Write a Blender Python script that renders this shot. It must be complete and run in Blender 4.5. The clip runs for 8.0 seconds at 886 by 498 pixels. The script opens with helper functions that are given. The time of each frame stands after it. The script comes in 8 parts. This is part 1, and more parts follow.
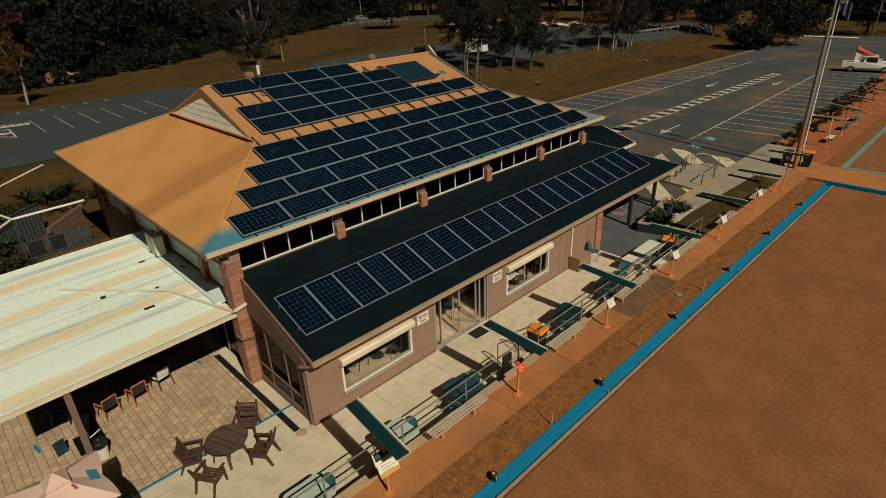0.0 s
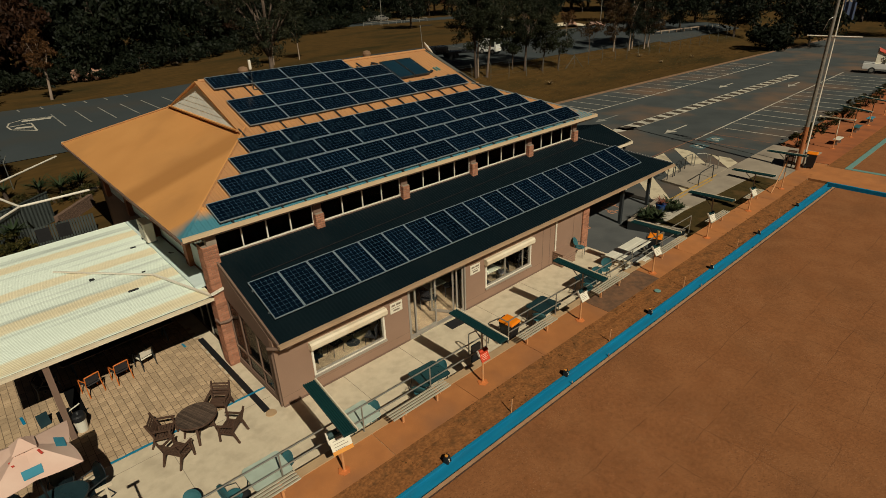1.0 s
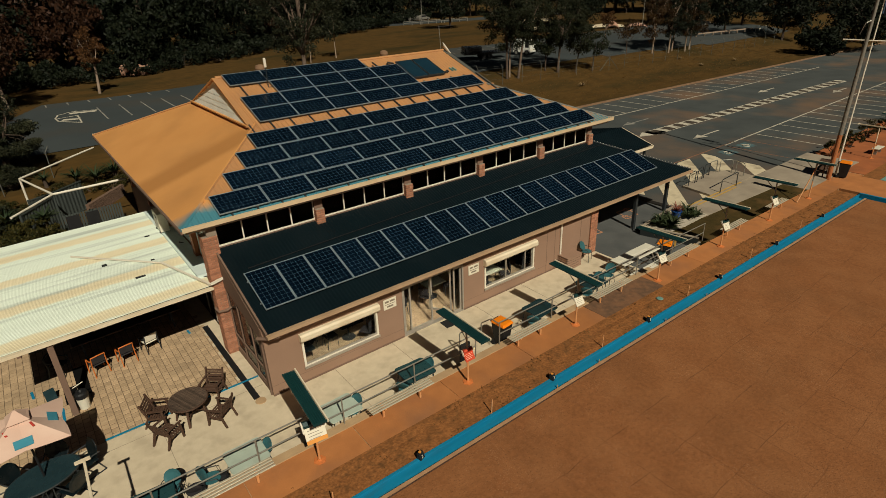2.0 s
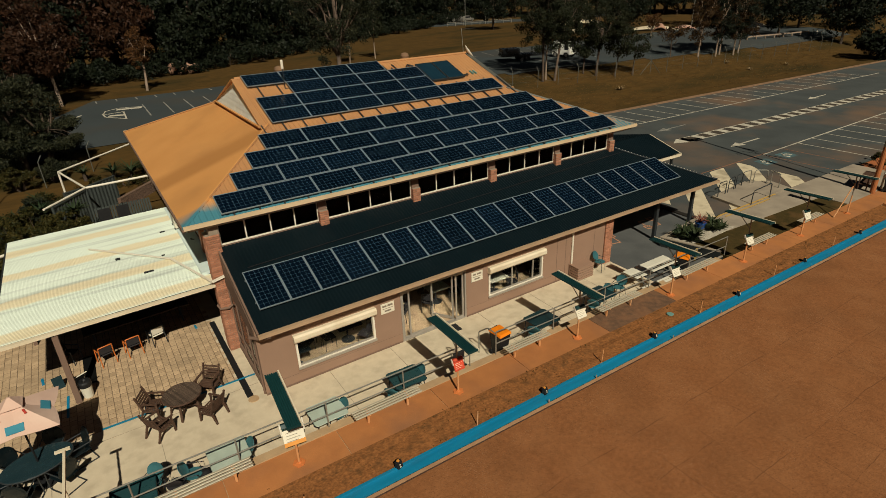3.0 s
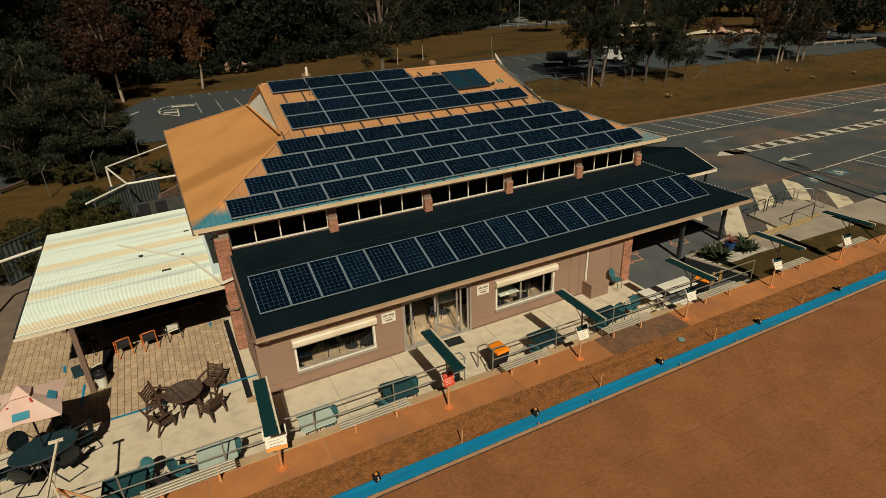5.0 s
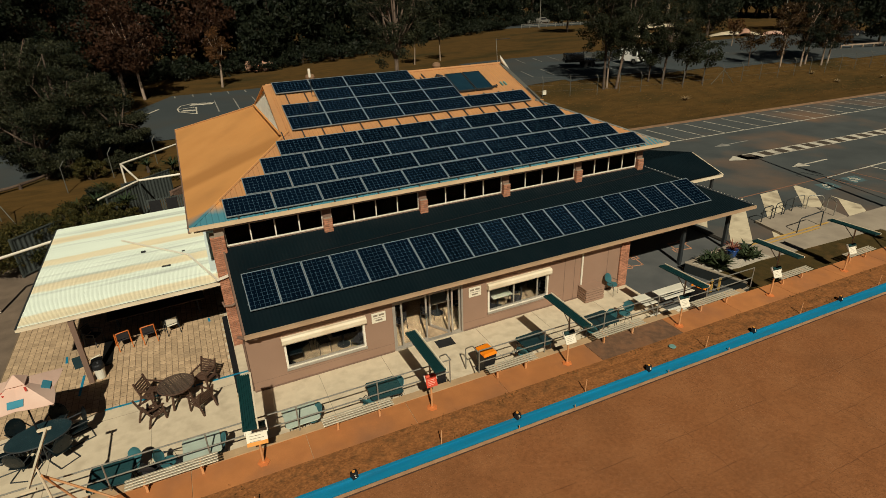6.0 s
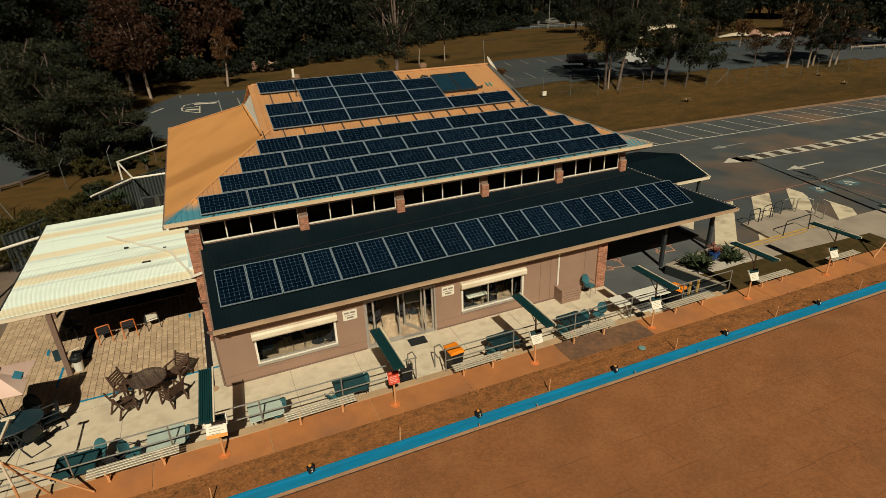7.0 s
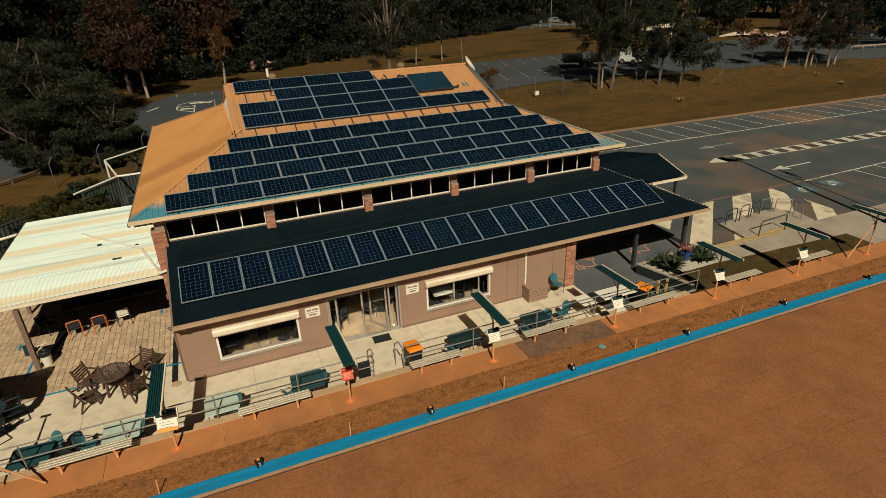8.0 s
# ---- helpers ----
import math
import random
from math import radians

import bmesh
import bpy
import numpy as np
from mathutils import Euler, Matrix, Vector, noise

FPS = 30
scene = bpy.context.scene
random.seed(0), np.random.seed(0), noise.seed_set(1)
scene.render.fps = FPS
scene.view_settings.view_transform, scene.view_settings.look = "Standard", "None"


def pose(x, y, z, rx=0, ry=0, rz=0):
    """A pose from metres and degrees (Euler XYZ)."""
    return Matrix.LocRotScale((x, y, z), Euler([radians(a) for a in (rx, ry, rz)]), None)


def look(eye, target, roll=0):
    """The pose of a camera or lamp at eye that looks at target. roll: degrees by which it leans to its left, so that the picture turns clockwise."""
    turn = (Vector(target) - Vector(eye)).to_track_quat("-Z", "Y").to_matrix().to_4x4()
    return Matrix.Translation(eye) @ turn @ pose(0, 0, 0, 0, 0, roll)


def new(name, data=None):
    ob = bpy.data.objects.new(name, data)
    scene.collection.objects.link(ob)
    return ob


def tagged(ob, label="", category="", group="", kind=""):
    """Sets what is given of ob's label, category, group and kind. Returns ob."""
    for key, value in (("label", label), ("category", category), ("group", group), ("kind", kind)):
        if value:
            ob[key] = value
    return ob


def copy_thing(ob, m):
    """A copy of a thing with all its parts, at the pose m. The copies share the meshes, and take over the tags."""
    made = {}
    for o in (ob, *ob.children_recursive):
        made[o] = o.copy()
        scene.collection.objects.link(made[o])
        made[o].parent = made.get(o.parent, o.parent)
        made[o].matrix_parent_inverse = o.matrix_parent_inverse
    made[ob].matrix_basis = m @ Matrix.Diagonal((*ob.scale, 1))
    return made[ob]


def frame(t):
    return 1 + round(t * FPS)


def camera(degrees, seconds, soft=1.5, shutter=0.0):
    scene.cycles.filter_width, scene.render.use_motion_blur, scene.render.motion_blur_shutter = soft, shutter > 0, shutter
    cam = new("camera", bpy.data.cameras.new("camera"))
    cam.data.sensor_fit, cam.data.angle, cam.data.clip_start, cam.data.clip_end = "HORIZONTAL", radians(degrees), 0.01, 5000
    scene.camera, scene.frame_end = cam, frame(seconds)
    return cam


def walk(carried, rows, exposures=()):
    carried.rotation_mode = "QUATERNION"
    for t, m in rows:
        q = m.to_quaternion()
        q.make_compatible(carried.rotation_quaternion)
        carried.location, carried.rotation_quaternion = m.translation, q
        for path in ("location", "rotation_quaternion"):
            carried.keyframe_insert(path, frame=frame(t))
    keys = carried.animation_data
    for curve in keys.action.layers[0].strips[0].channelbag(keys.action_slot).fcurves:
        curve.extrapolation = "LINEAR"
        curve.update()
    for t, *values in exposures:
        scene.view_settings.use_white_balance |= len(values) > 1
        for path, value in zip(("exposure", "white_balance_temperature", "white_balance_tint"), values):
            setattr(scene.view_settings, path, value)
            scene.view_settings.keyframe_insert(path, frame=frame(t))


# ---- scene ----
cam = camera(77.0, 8.0, soft=0.55)
PATH = [
    (0, (-5.603, -8.082, 11.375), (-4.357, -6.786, 10.499), -2.3),
    (0.5, (-5.172, -8.833, 11.268), (-3.955, -7.508, 10.395), -2.2),
    (1, (-4.774, -9.561, 11.19), (-3.584, -8.21, 10.319), -2.3),
    (2.5, (-3.072, -10.988, 11.183), (-2.05, -9.501, 10.319), -2.1),
    (3, (-2.402, -11.252, 11.213), (-1.437, -9.726, 10.353), -2.2),
    (3.5, (-1.996, -11.468, 11.293), (-1.074, -9.915, 10.434), -2.2),
    (4, (-1.603, -11.621, 11.377), (-0.718, -10.046, 10.519), -2.1),
    (4.5, (-1.256, -11.71, 11.473), (-0.406, -10.115, 10.616), -2.1),
    (6, (0.013, -12.443, 11.668), (0.756, -10.795, 10.813), -2.0),
    (6.5, (0.59, -12.801, 11.683), (1.316, -11.145, 10.829), -2.0),
    (7, (1.285, -13.221, 11.67), (1.987, -11.554, 10.817), -2.0),
    (7.5, (1.9, -13.583, 11.683), (2.59, -11.911, 10.828), -2.0),
    (8, (2.728, -14.03, 11.654), (3.405, -12.353, 10.8), -2.1),
]
walk(cam, [(t, look(eye, target, roll)) for t, eye, target, roll in PATH],
     exposures=((0.0, -0.50), (1.0, -0.46), (2.5, -0.31), (4.5, -0.27), (6.0, -0.20), (8.0, -0.12)))

# ---------------------------------------------------------------- light
world = bpy.data.worlds.new("sky_world")
scene.world = world
world.use_nodes = True
_nt = world.node_tree
_sky = _nt.nodes.new("ShaderNodeTexSky")
_sky.sky_type = "NISHITA"
_sky.sun_disc = False
SUN_TO = Vector((-0.240, -1.03, 1.0)).normalized()      # towards the sun
_sky.sun_elevation = math.asin(SUN_TO.z)
_sky.sun_rotation = math.atan2(SUN_TO.x, SUN_TO.y)
_bg = _nt.nodes["Background"]
_bg.inputs["Strength"].default_value = 0.0055
_nt.links.new(_sky.outputs["Color"], _bg.inputs["Color"])

sun_data = bpy.data.lights.new("sun", "SUN")
sun_data.energy = 5.0
sun_data.angle = radians(0.5)
sun_data.color = (1.0, 0.935, 0.765)
sun_ob = new("sun", sun_data)
sun_ob.rotation_euler = SUN_TO.to_track_quat("Z", "Y").to_euler()

# ---------------------------------------------------------------- materials
MATS = {}


def material(name, base, second=None, rough=0.7, metal=0.0, scale=3.0, fine=40.0, stain=None, stain_scale=0.5,
             stain_amount=0.4, bump=0.2, bump_scale=None, random_tint=0.0, stretch=(1, 1, 1), spec=0.3, local=False, islands=False):
    """Two-scale noise between base and second, large stains, fine bump; coordinates in metres."""
    m = bpy.data.materials.new(name)
    m.use_nodes = True
    nt = m.node_tree
    b = nt.nodes["Principled BSDF"]
    b.inputs["Roughness"].default_value = rough
    b.inputs["Metallic"].default_value = metal
    b.inputs["Specular IOR Level"].default_value = spec
    second = second or tuple(c * 0.72 for c in base)
    geo = nt.nodes.new("ShaderNodeNewGeometry")
    if local:
        tc = nt.nodes.new("ShaderNodeTexCoord")
        src = tc.outputs["Object"]
    else:
        src = geo.outputs["Position"]
    mp = nt.nodes.new("ShaderNodeMapping")
    mp.inputs["Scale"].default_value = stretch
    nt.links.new(src, mp.inputs["Vector"])

    def noise_at(s, detail=4.0):
        n = nt.nodes.new("ShaderNodeTexNoise")
        n.inputs["Scale"].default_value = s
        n.inputs["Detail"].default_value = detail
        nt.links.new(mp.outputs["Vector"], n.inputs["Vector"])
        return n.outputs["Fac"]

    def ramp(sock, lo, hi):
        r = nt.nodes.new("ShaderNodeMapRange")
        r.inputs["From Min"].default_value = lo
        r.inputs["From Max"].default_value = hi
        nt.links.new(sock, r.inputs["Value"])
        return r.outputs["Result"]

    def mix(fac, a, c):
        n = nt.nodes.new("ShaderNodeMix")
        n.data_type = "RGBA"
        nt.links.new(fac, n.inputs["Factor"])
        for sock, v in ((n.inputs["A"], a), (n.inputs["B"], c)):
            if isinstance(v, tuple):
                sock.default_value = (*v, 1)
            else:
                nt.links.new(v, sock)
        return n.outputs["Result"]

    def half(sock, k):
        n = nt.nodes.new("ShaderNodeMath")
        n.operation = "MULTIPLY"
        n.inputs[1].default_value = k
        nt.links.new(sock, n.inputs[0])
        return n.outputs[0]

    col = mix(ramp(noise_at(scale), 0.3, 0.7), base, second)
    col = mix(half(ramp(noise_at(fine, 2.0), 0.25, 0.75), 0.45), col, second)
    if stain:
        col = mix(half(ramp(noise_at(stain_scale, 5.0), 0.5, 0.72), stain_amount), col, stain)
    if random_tint:
        oi = nt.nodes.new("ShaderNodeObjectInfo")
        hsv = nt.nodes.new("ShaderNodeHueSaturation")
        nt.links.new(col, hsv.inputs["Color"])
        r = nt.nodes.new("ShaderNodeMapRange")
        r.inputs["To Min"].default_value = 1 - random_tint
        r.inputs["To Max"].default_value = 1 + random_tint
        nt.links.new(geo.outputs["Random Per Island"] if islands else oi.outputs["Random"], r.inputs["Value"])
        nt.links.new(r.outputs["Result"], hsv.inputs["Value"])
        col = hsv.outputs["Color"]
    nt.links.new(col, b.inputs["Base Color"])
    rv = nt.nodes.new("ShaderNodeMapRange")
    rv.inputs["To Min"].default_value = max(0.02, rough - 0.12)
    rv.inputs["To Max"].default_value = min(1.0, rough + 0.12)
    nt.links.new(noise_at(scale * 2.3), rv.inputs["Value"])
    nt.links.new(rv.outputs["Result"], b.inputs["Roughness"])
    if bump:
        bp = nt.nodes.new("ShaderNodeBump")
        bp.inputs["Strength"].default_value = bump
        bp.inputs["Distance"].default_value = 0.02
        nt.links.new(noise_at(bump_scale or fine, 3.0), bp.inputs["Height"])
        nt.links.new(bp.outputs["Normal"], b.inputs["Normal"])
    MATS[name] = m
    return m


def glass(name, tint=(0.6, 0.7, 0.7), rough=0.03):
    m = bpy.data.materials.new(name)
    m.use_nodes = True
    b = m.node_tree.nodes["Principled BSDF"]
    b.inputs["Base Color"].default_value = (*tint, 1)
    b.inputs["Roughness"].default_value = rough
    b.inputs["Transmission Weight"].default_value = 1.0
    b.inputs["IOR"].default_value = 1.1
    MATS[name] = m
    return m


material("concrete", (0.645, 0.54, 0.38), (0.55, 0.455, 0.315), 0.85, scale=3.5, fine=45, stain=(0.34, 0.27, 0.185), stain_scale=1.9, stain_amount=0.45, bump=0.25)
material("concrete_grey", (0.37, 0.305, 0.225), (0.28, 0.228, 0.168), 0.88, scale=1.0, fine=30, stain=(0.13, 0.11, 0.09), stain_scale=0.8)
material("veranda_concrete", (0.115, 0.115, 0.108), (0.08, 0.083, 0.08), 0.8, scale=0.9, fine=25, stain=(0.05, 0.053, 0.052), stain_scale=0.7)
material("charcoal_face", (0.022, 0.027, 0.027), (0.016, 0.02, 0.02), 0.7, scale=2)
material("path_concrete", (0.475, 0.184, 0.057), (0.37, 0.141, 0.045), 0.9, scale=1.5, fine=40, stain=(0.22, 0.105, 0.055), stain_scale=0.5, stain_amount=0.6, random_tint=0.10)
material("path_worn", (0.205, 0.105, 0.054), (0.105, 0.058, 0.033), 0.9, scale=5, fine=22, stain=(0.30, 0.13, 0.055), stain_scale=1.2, stain_amount=0.5)
material("kerb_concrete", (0.50, 0.34, 0.185), (0.40, 0.26, 0.14), 0.88, scale=2, fine=40, stain=(0.28, 0.155, 0.075))
material("paver", (0.53, 0.375, 0.228), (0.41, 0.285, 0.168), 0.88, scale=5, fine=60, stain=(0.19, 0.14, 0.09), stain_scale=0.7, random_tint=0.15)
material("paver_field", (0.53, 0.375, 0.228), (0.41, 0.285, 0.168), 0.88, scale=5, fine=60, stain=(0.19, 0.14, 0.09), stain_scale=0.7, random_tint=0.15, islands=True)
material("paver_joint", (0.225, 0.16, 0.098), (0.155, 0.11, 0.068), 0.95, scale=4)
material("green_surface", (0.295, 0.114, 0.041), (0.205, 0.079, 0.028), 0.95, scale=9.0, fine=38, stain=(0.15, 0.065, 0.026), stain_scale=0.3, stain_amount=0.45, bump=0.6, bump_scale=20, spec=0.15)
material("dirt_strip", (0.36, 0.142, 0.044), (0.175, 0.068, 0.022), 0.97, scale=13.0, fine=42, stain=(0.085, 0.045, 0.018), stain_scale=3.2, stain_amount=0.6, bump=0.8, bump_scale=16, spec=0.15)
material("blue_paint", (0.008, 0.225, 0.395), (0.005, 0.165, 0.30), 0.5, scale=2, fine=30, stain=(0.03, 0.11, 0.15), stain_scale=3.0, stain_amount=0.4, stretch=(0.3, 2.6, 1))
material("teal_kerb", (0.17, 0.30, 0.26), (0.12, 0.24, 0.21), 0.75, scale=2)
material("side_paving", (0.20, 0.145, 0.10), (0.13, 0.095, 0.066), 0.92, scale=1.5, fine=20, stain=(0.08, 0.06, 0.045), stain_scale=0.6, stain_amount=0.6)
# opaque pane colour that stands for the sky mirrored in the glass
material("side_pane", (0.045, 0.075, 0.085), (0.035, 0.06, 0.07), 0.25, scale=1.0, bump=0)
material("ditch_board", (0.46, 0.27, 0.145), (0.34, 0.185, 0.095), 0.85, scale=3, fine=40, stain=(0.2, 0.11, 0.07))
material("asphalt", (0.073, 0.080, 0.076), (0.050, 0.056, 0.054), 0.92, scale=0.5, fine=35, stain=(0.17, 0.10, 0.058), stain_scale=0.16, stain_amount=0.85, bump=0.3)
material("asphalt_far", (0.046, 0.055, 0.056), (0.034, 0.042, 0.043), 0.92, scale=0.2, fine=20, stain=(0.075, 0.058, 0.04), stain_scale=0.1)
material("road_paint", (0.62, 0.56, 0.44), (0.42, 0.38, 0.30), 0.8, scale=3, fine=25, stain=(0.14, 0.12, 0.1), stain_scale=1.4, stain_amount=0.7)
material("road_paint_worn", (0.30, 0.285, 0.24), (0.20, 0.19, 0.165), 0.85, scale=3, stain=(0.06, 0.06, 0.058), stain_scale=1.2, stain_amount=0.8)
material("road_paint_heavy", (0.66, 0.56, 0.38), (0.54, 0.45, 0.30), 0.8, scale=2, fine=25, stain=(0.2, 0.15, 0.1), stain_scale=1.2, stain_amount=0.7)
material("road_dark_block", (0.075, 0.055, 0.036), (0.05, 0.04, 0.03), 0.9, scale=2)
material("red_line", (0.30, 0.13, 0.07), (0.2, 0.1, 0.06), 0.85)
material("sign_blue", (0.09, 0.17, 0.18), (0.065, 0.10, 0.105), 0.8, scale=4, stain=(0.06, 0.06, 0.055), stain_scale=2.5, stain_amount=0.8)
material("yellow_line", (0.55, 0.33, 0.08), (0.42, 0.25, 0.07), 0.8)
material("grass", (0.104, 0.056, 0.0150), (0.058, 0.034, 0.0098), 0.97, scale=1.3, fine=9, stain=(0.028, 0.024, 0.008), stain_scale=0.16, stain_amount=0.85, bump=1.0, bump_scale=6, stretch=(0.45, 1.2, 1), spec=0.1)
material("lawn", (0.078, 0.050, 0.016), (0.042, 0.031, 0.010), 0.97, scale=2.6, fine=25, stain=(0.13, 0.07, 0.026), stain_scale=1.1, stain_amount=0.7, bump=0.9, spec=0.1)
material("rubble", (0.42, 0.24, 0.165), (0.28, 0.155, 0.105), 0.95, scale=2)
material("red_soil", (0.40, 0.125, 0.040), (0.28, 0.088, 0.030), 0.97, scale=1.0, fine=25, stain=(0.13, 0.06, 0.03))
material("gravel", (0.60, 0.53, 0.41), (0.36, 0.31, 0.24), 0.95, scale=30, fine=60, bump=0.9)
material("kerbstone", (0.26, 0.155, 0.085), (0.18, 0.105, 0.06), 0.9, scale=2)
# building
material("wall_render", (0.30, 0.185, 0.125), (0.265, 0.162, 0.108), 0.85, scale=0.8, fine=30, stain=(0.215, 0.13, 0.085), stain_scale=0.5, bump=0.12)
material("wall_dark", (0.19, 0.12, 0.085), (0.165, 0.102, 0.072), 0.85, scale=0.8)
material("brick", (0.42, 0.190, 0.110), (0.32, 0.138, 0.078), 0.9, scale=6, fine=50, random_tint=0.25, bump=0.4)
material("mortar", (0.30, 0.24, 0.18), (0.24, 0.19, 0.14), 0.95)
material("navy_roof", (0.0035, 0.0095, 0.0125), (0.0025, 0.007, 0.0095), 0.5, metal=0.0, scale=0.7, fine=25, stain=(0.008, 0.0125, 0.0145), stain_scale=0.5, bump=0.05, spec=0.12)
material("cream_paint", (0.76, 0.67, 0.50), (0.62, 0.51, 0.35), 0.5, scale=1.5, fine=25, stain=(0.46, 0.34, 0.2), stain_scale=0.8)
material("fascia_paint", (0.66, 0.50, 0.31), (0.56, 0.42, 0.26), 0.55, scale=1.5, fine=25, stain=(0.42, 0.28, 0.15), stain_scale=0.8)
material("white_paint", (0.78, 0.72, 0.60), (0.70, 0.64, 0.52), 0.45, scale=2, fine=30, stain=(0.55, 0.46, 0.34))
material("window_metal", (0.40, 0.36, 0.30), (0.34, 0.30, 0.25), 0.45, metal=0.3, scale=4)
material("dark_metal", (0.045, 0.05, 0.052), (0.035, 0.04, 0.042), 0.5, metal=0.3, scale=4)
material("galvanised", (0.38, 0.36, 0.31), (0.30, 0.285, 0.25), 0.45, metal=0.6, scale=6)
material("rail_grey", (0.36, 0.345, 0.29), (0.25, 0.24, 0.205), 0.42, metal=0.5, scale=5)
material("fence_steel", (0.15, 0.15, 0.13), (0.11, 0.11, 0.095), 0.6, metal=0.4, scale=5)
material("bench_slat", (0.56, 0.50, 0.37), (0.42, 0.37, 0.27), 0.45, metal=0.2, scale=5, stretch=(0.3, 3, 3))
material("soffit", (0.42, 0.36, 0.28), (0.37, 0.32, 0.25), 0.8)
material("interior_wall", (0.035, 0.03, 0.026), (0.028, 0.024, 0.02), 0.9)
material("interior_floor", (0.56, 0.40, 0.25), (0.40, 0.28, 0.17), 0.6, scale=5.0, fine=14, stain=(0.20, 0.135, 0.085), stain_scale=2.6, stain_amount=0.6)
material("gable_board", (0.88, 0.90, 0.80), (0.80, 0.82, 0.72), 0.75, scale=2, stain=(0.6, 0.58, 0.48))
material("orange_brown", (0.42, 0.15, 0.05), (0.32, 0.11, 0.04), 0.6, scale=3)
material("post_orange", (0.66, 0.32, 0.13), (0.54, 0.23, 0.085), 0.7, scale=4, stain=(0.6, 0.45, 0.28), stain_scale=2)
material("foot_orange", (0.66, 0.20, 0.05), (0.52, 0.15, 0.04), 0.75, scale=5)
material("board_green", (0.006, 0.040, 0.040), (0.005, 0.03, 0.031), 0.5, scale=2, fine=20)
material("timber_dark", (0.105, 0.052, 0.030), (0.052, 0.028, 0.018), 0.75, scale=6, fine=50, stretch=(1, 6, 1), stain=(0.17, 0.11, 0.075), stain_scale=3, local=True, bump=0.5)
material("timber_grey", (0.14, 0.092, 0.062), (0.055, 0.037, 0.027), 0.8, random_tint=0.3, scale=6, fine=50, stretch=(1, 8, 1), local=True, bump=0.5)
material("timber_orange", (0.62, 0.17, 0.032), (0.50, 0.13, 0.026), 0.45, scale=8, stretch=(1, 1, 6), local=True)
material("fabric_dark", (0.03, 0.028, 0.03), (0.022, 0.02, 0.022), 0.9)
material("mesh_teal", (0.043, 0.145, 0.16), (0.031, 0.108, 0.12), 0.5, scale=8, fine=80)
material("plastic_teal", (0.021, 0.066, 0.070), (0.016, 0.051, 0.055), 0.3, scale=4, bump=0)
material("plastic_teal_dark", (0.010, 0.036, 0.042), (0.008, 0.028, 0.033), 0.35, scale=4)
material("plastic_pale", (0.45, 0.52, 0.43), (0.38, 0.44, 0.36), 0.45, scale=3, stain=(0.27, 0.29, 0.22), stain_scale=2)
material("plastic_white", (0.72, 0.68, 0.56), (0.64, 0.60, 0.48), 0.45, scale=3)
material("table_glass_dark", (0.006, 0.012, 0.014), (0.004, 0.008, 0.010), 0.3, scale=3, bump=0)
material("smoked_glass", (0.030, 0.062, 0.072), (0.020, 0.045, 0.054), 0.12, scale=3, bump=0)
MATS["smoked_glass"].node_tree.nodes["Principled BSDF"].inputs["Transmission Weight"].default_value = 0.35
MATS["smoked_glass"].node_tree.nodes["Principled BSDF"].inputs["IOR"].default_value = 1.2
material("plastic_black", (0.016, 0.017, 0.018), (0.012, 0.012, 0.013), 0.5, scale=6)
material("bin_orange", (0.88, 0.235, 0.006), (0.78, 0.20, 0.005), 0.5, scale=4)
material("sign_red", (0.62, 0.07, 0.025), (0.5, 0.05, 0.02), 0.55, scale=5)
material("skate_red", (0.40, 0.15, 0.105), (0.52, 0.36, 0.28), 0.8, scale=0.8)
material("sign_white", (0.75, 0.68, 0.54), (0.66, 0.6, 0.46), 0.6, scale=5)
material("sign_text", (0.24, 0.19, 0.14), (0.2, 0.16, 0.12), 0.7)
material("sign_orange", (0.72, 0.30, 0.05), (0.62, 0.24, 0.04), 0.6)
material("canvas_cream", (0.66, 0.46, 0.36), (0.60, 0.40, 0.31), 0.85, scale=1.5, fine=60, stain=(0.72, 0.56, 0.45), stain_scale=1.0)
material("canvas_red", (0.55, 0.06, 0.04), None, 0.8)
material("canvas_blue", (0.05, 0.25, 0.33), (0.04, 0.2, 0.27), 0.8)
material("side_panel", (0.66, 0.74, 0.70), (0.56, 0.64, 0.60), 0.6, scale=2, stain=(0.4, 0.44, 0.4))
material("garden_brick", (0.19, 0.115, 0.078), (0.12, 0.075, 0.052), 0.92, scale=7, fine=40, bump=0.5)
material("ac_white", (0.74, 0.68, 0.55), (0.66, 0.6, 0.48), 0.5, scale=3)
material("fence_grey", (0.056, 0.066, 0.060), (0.038, 0.045, 0.041), 0.7, scale=2, stretch=(6, 6, 1))
material("car_white", (0.74, 0.72, 0.66), (0.70, 0.68, 0.62), 0.25, scale=2, bump=0)
material("car_dark", (0.02, 0.022, 0.025), (0.016, 0.018, 0.02), 0.25, scale=2, bump=0)
material("rubber", (0.02, 0.02, 0.02), None, 0.85)
# near-black colour of the shade drawn on the pavers
material("shade_black", (0.007, 0.007, 0.007), None, 0.95, spec=0.05)
material("pot_blue", (0.015, 0.06, 0.22), (0.012, 0.05, 0.18), 0.2, scale=4)
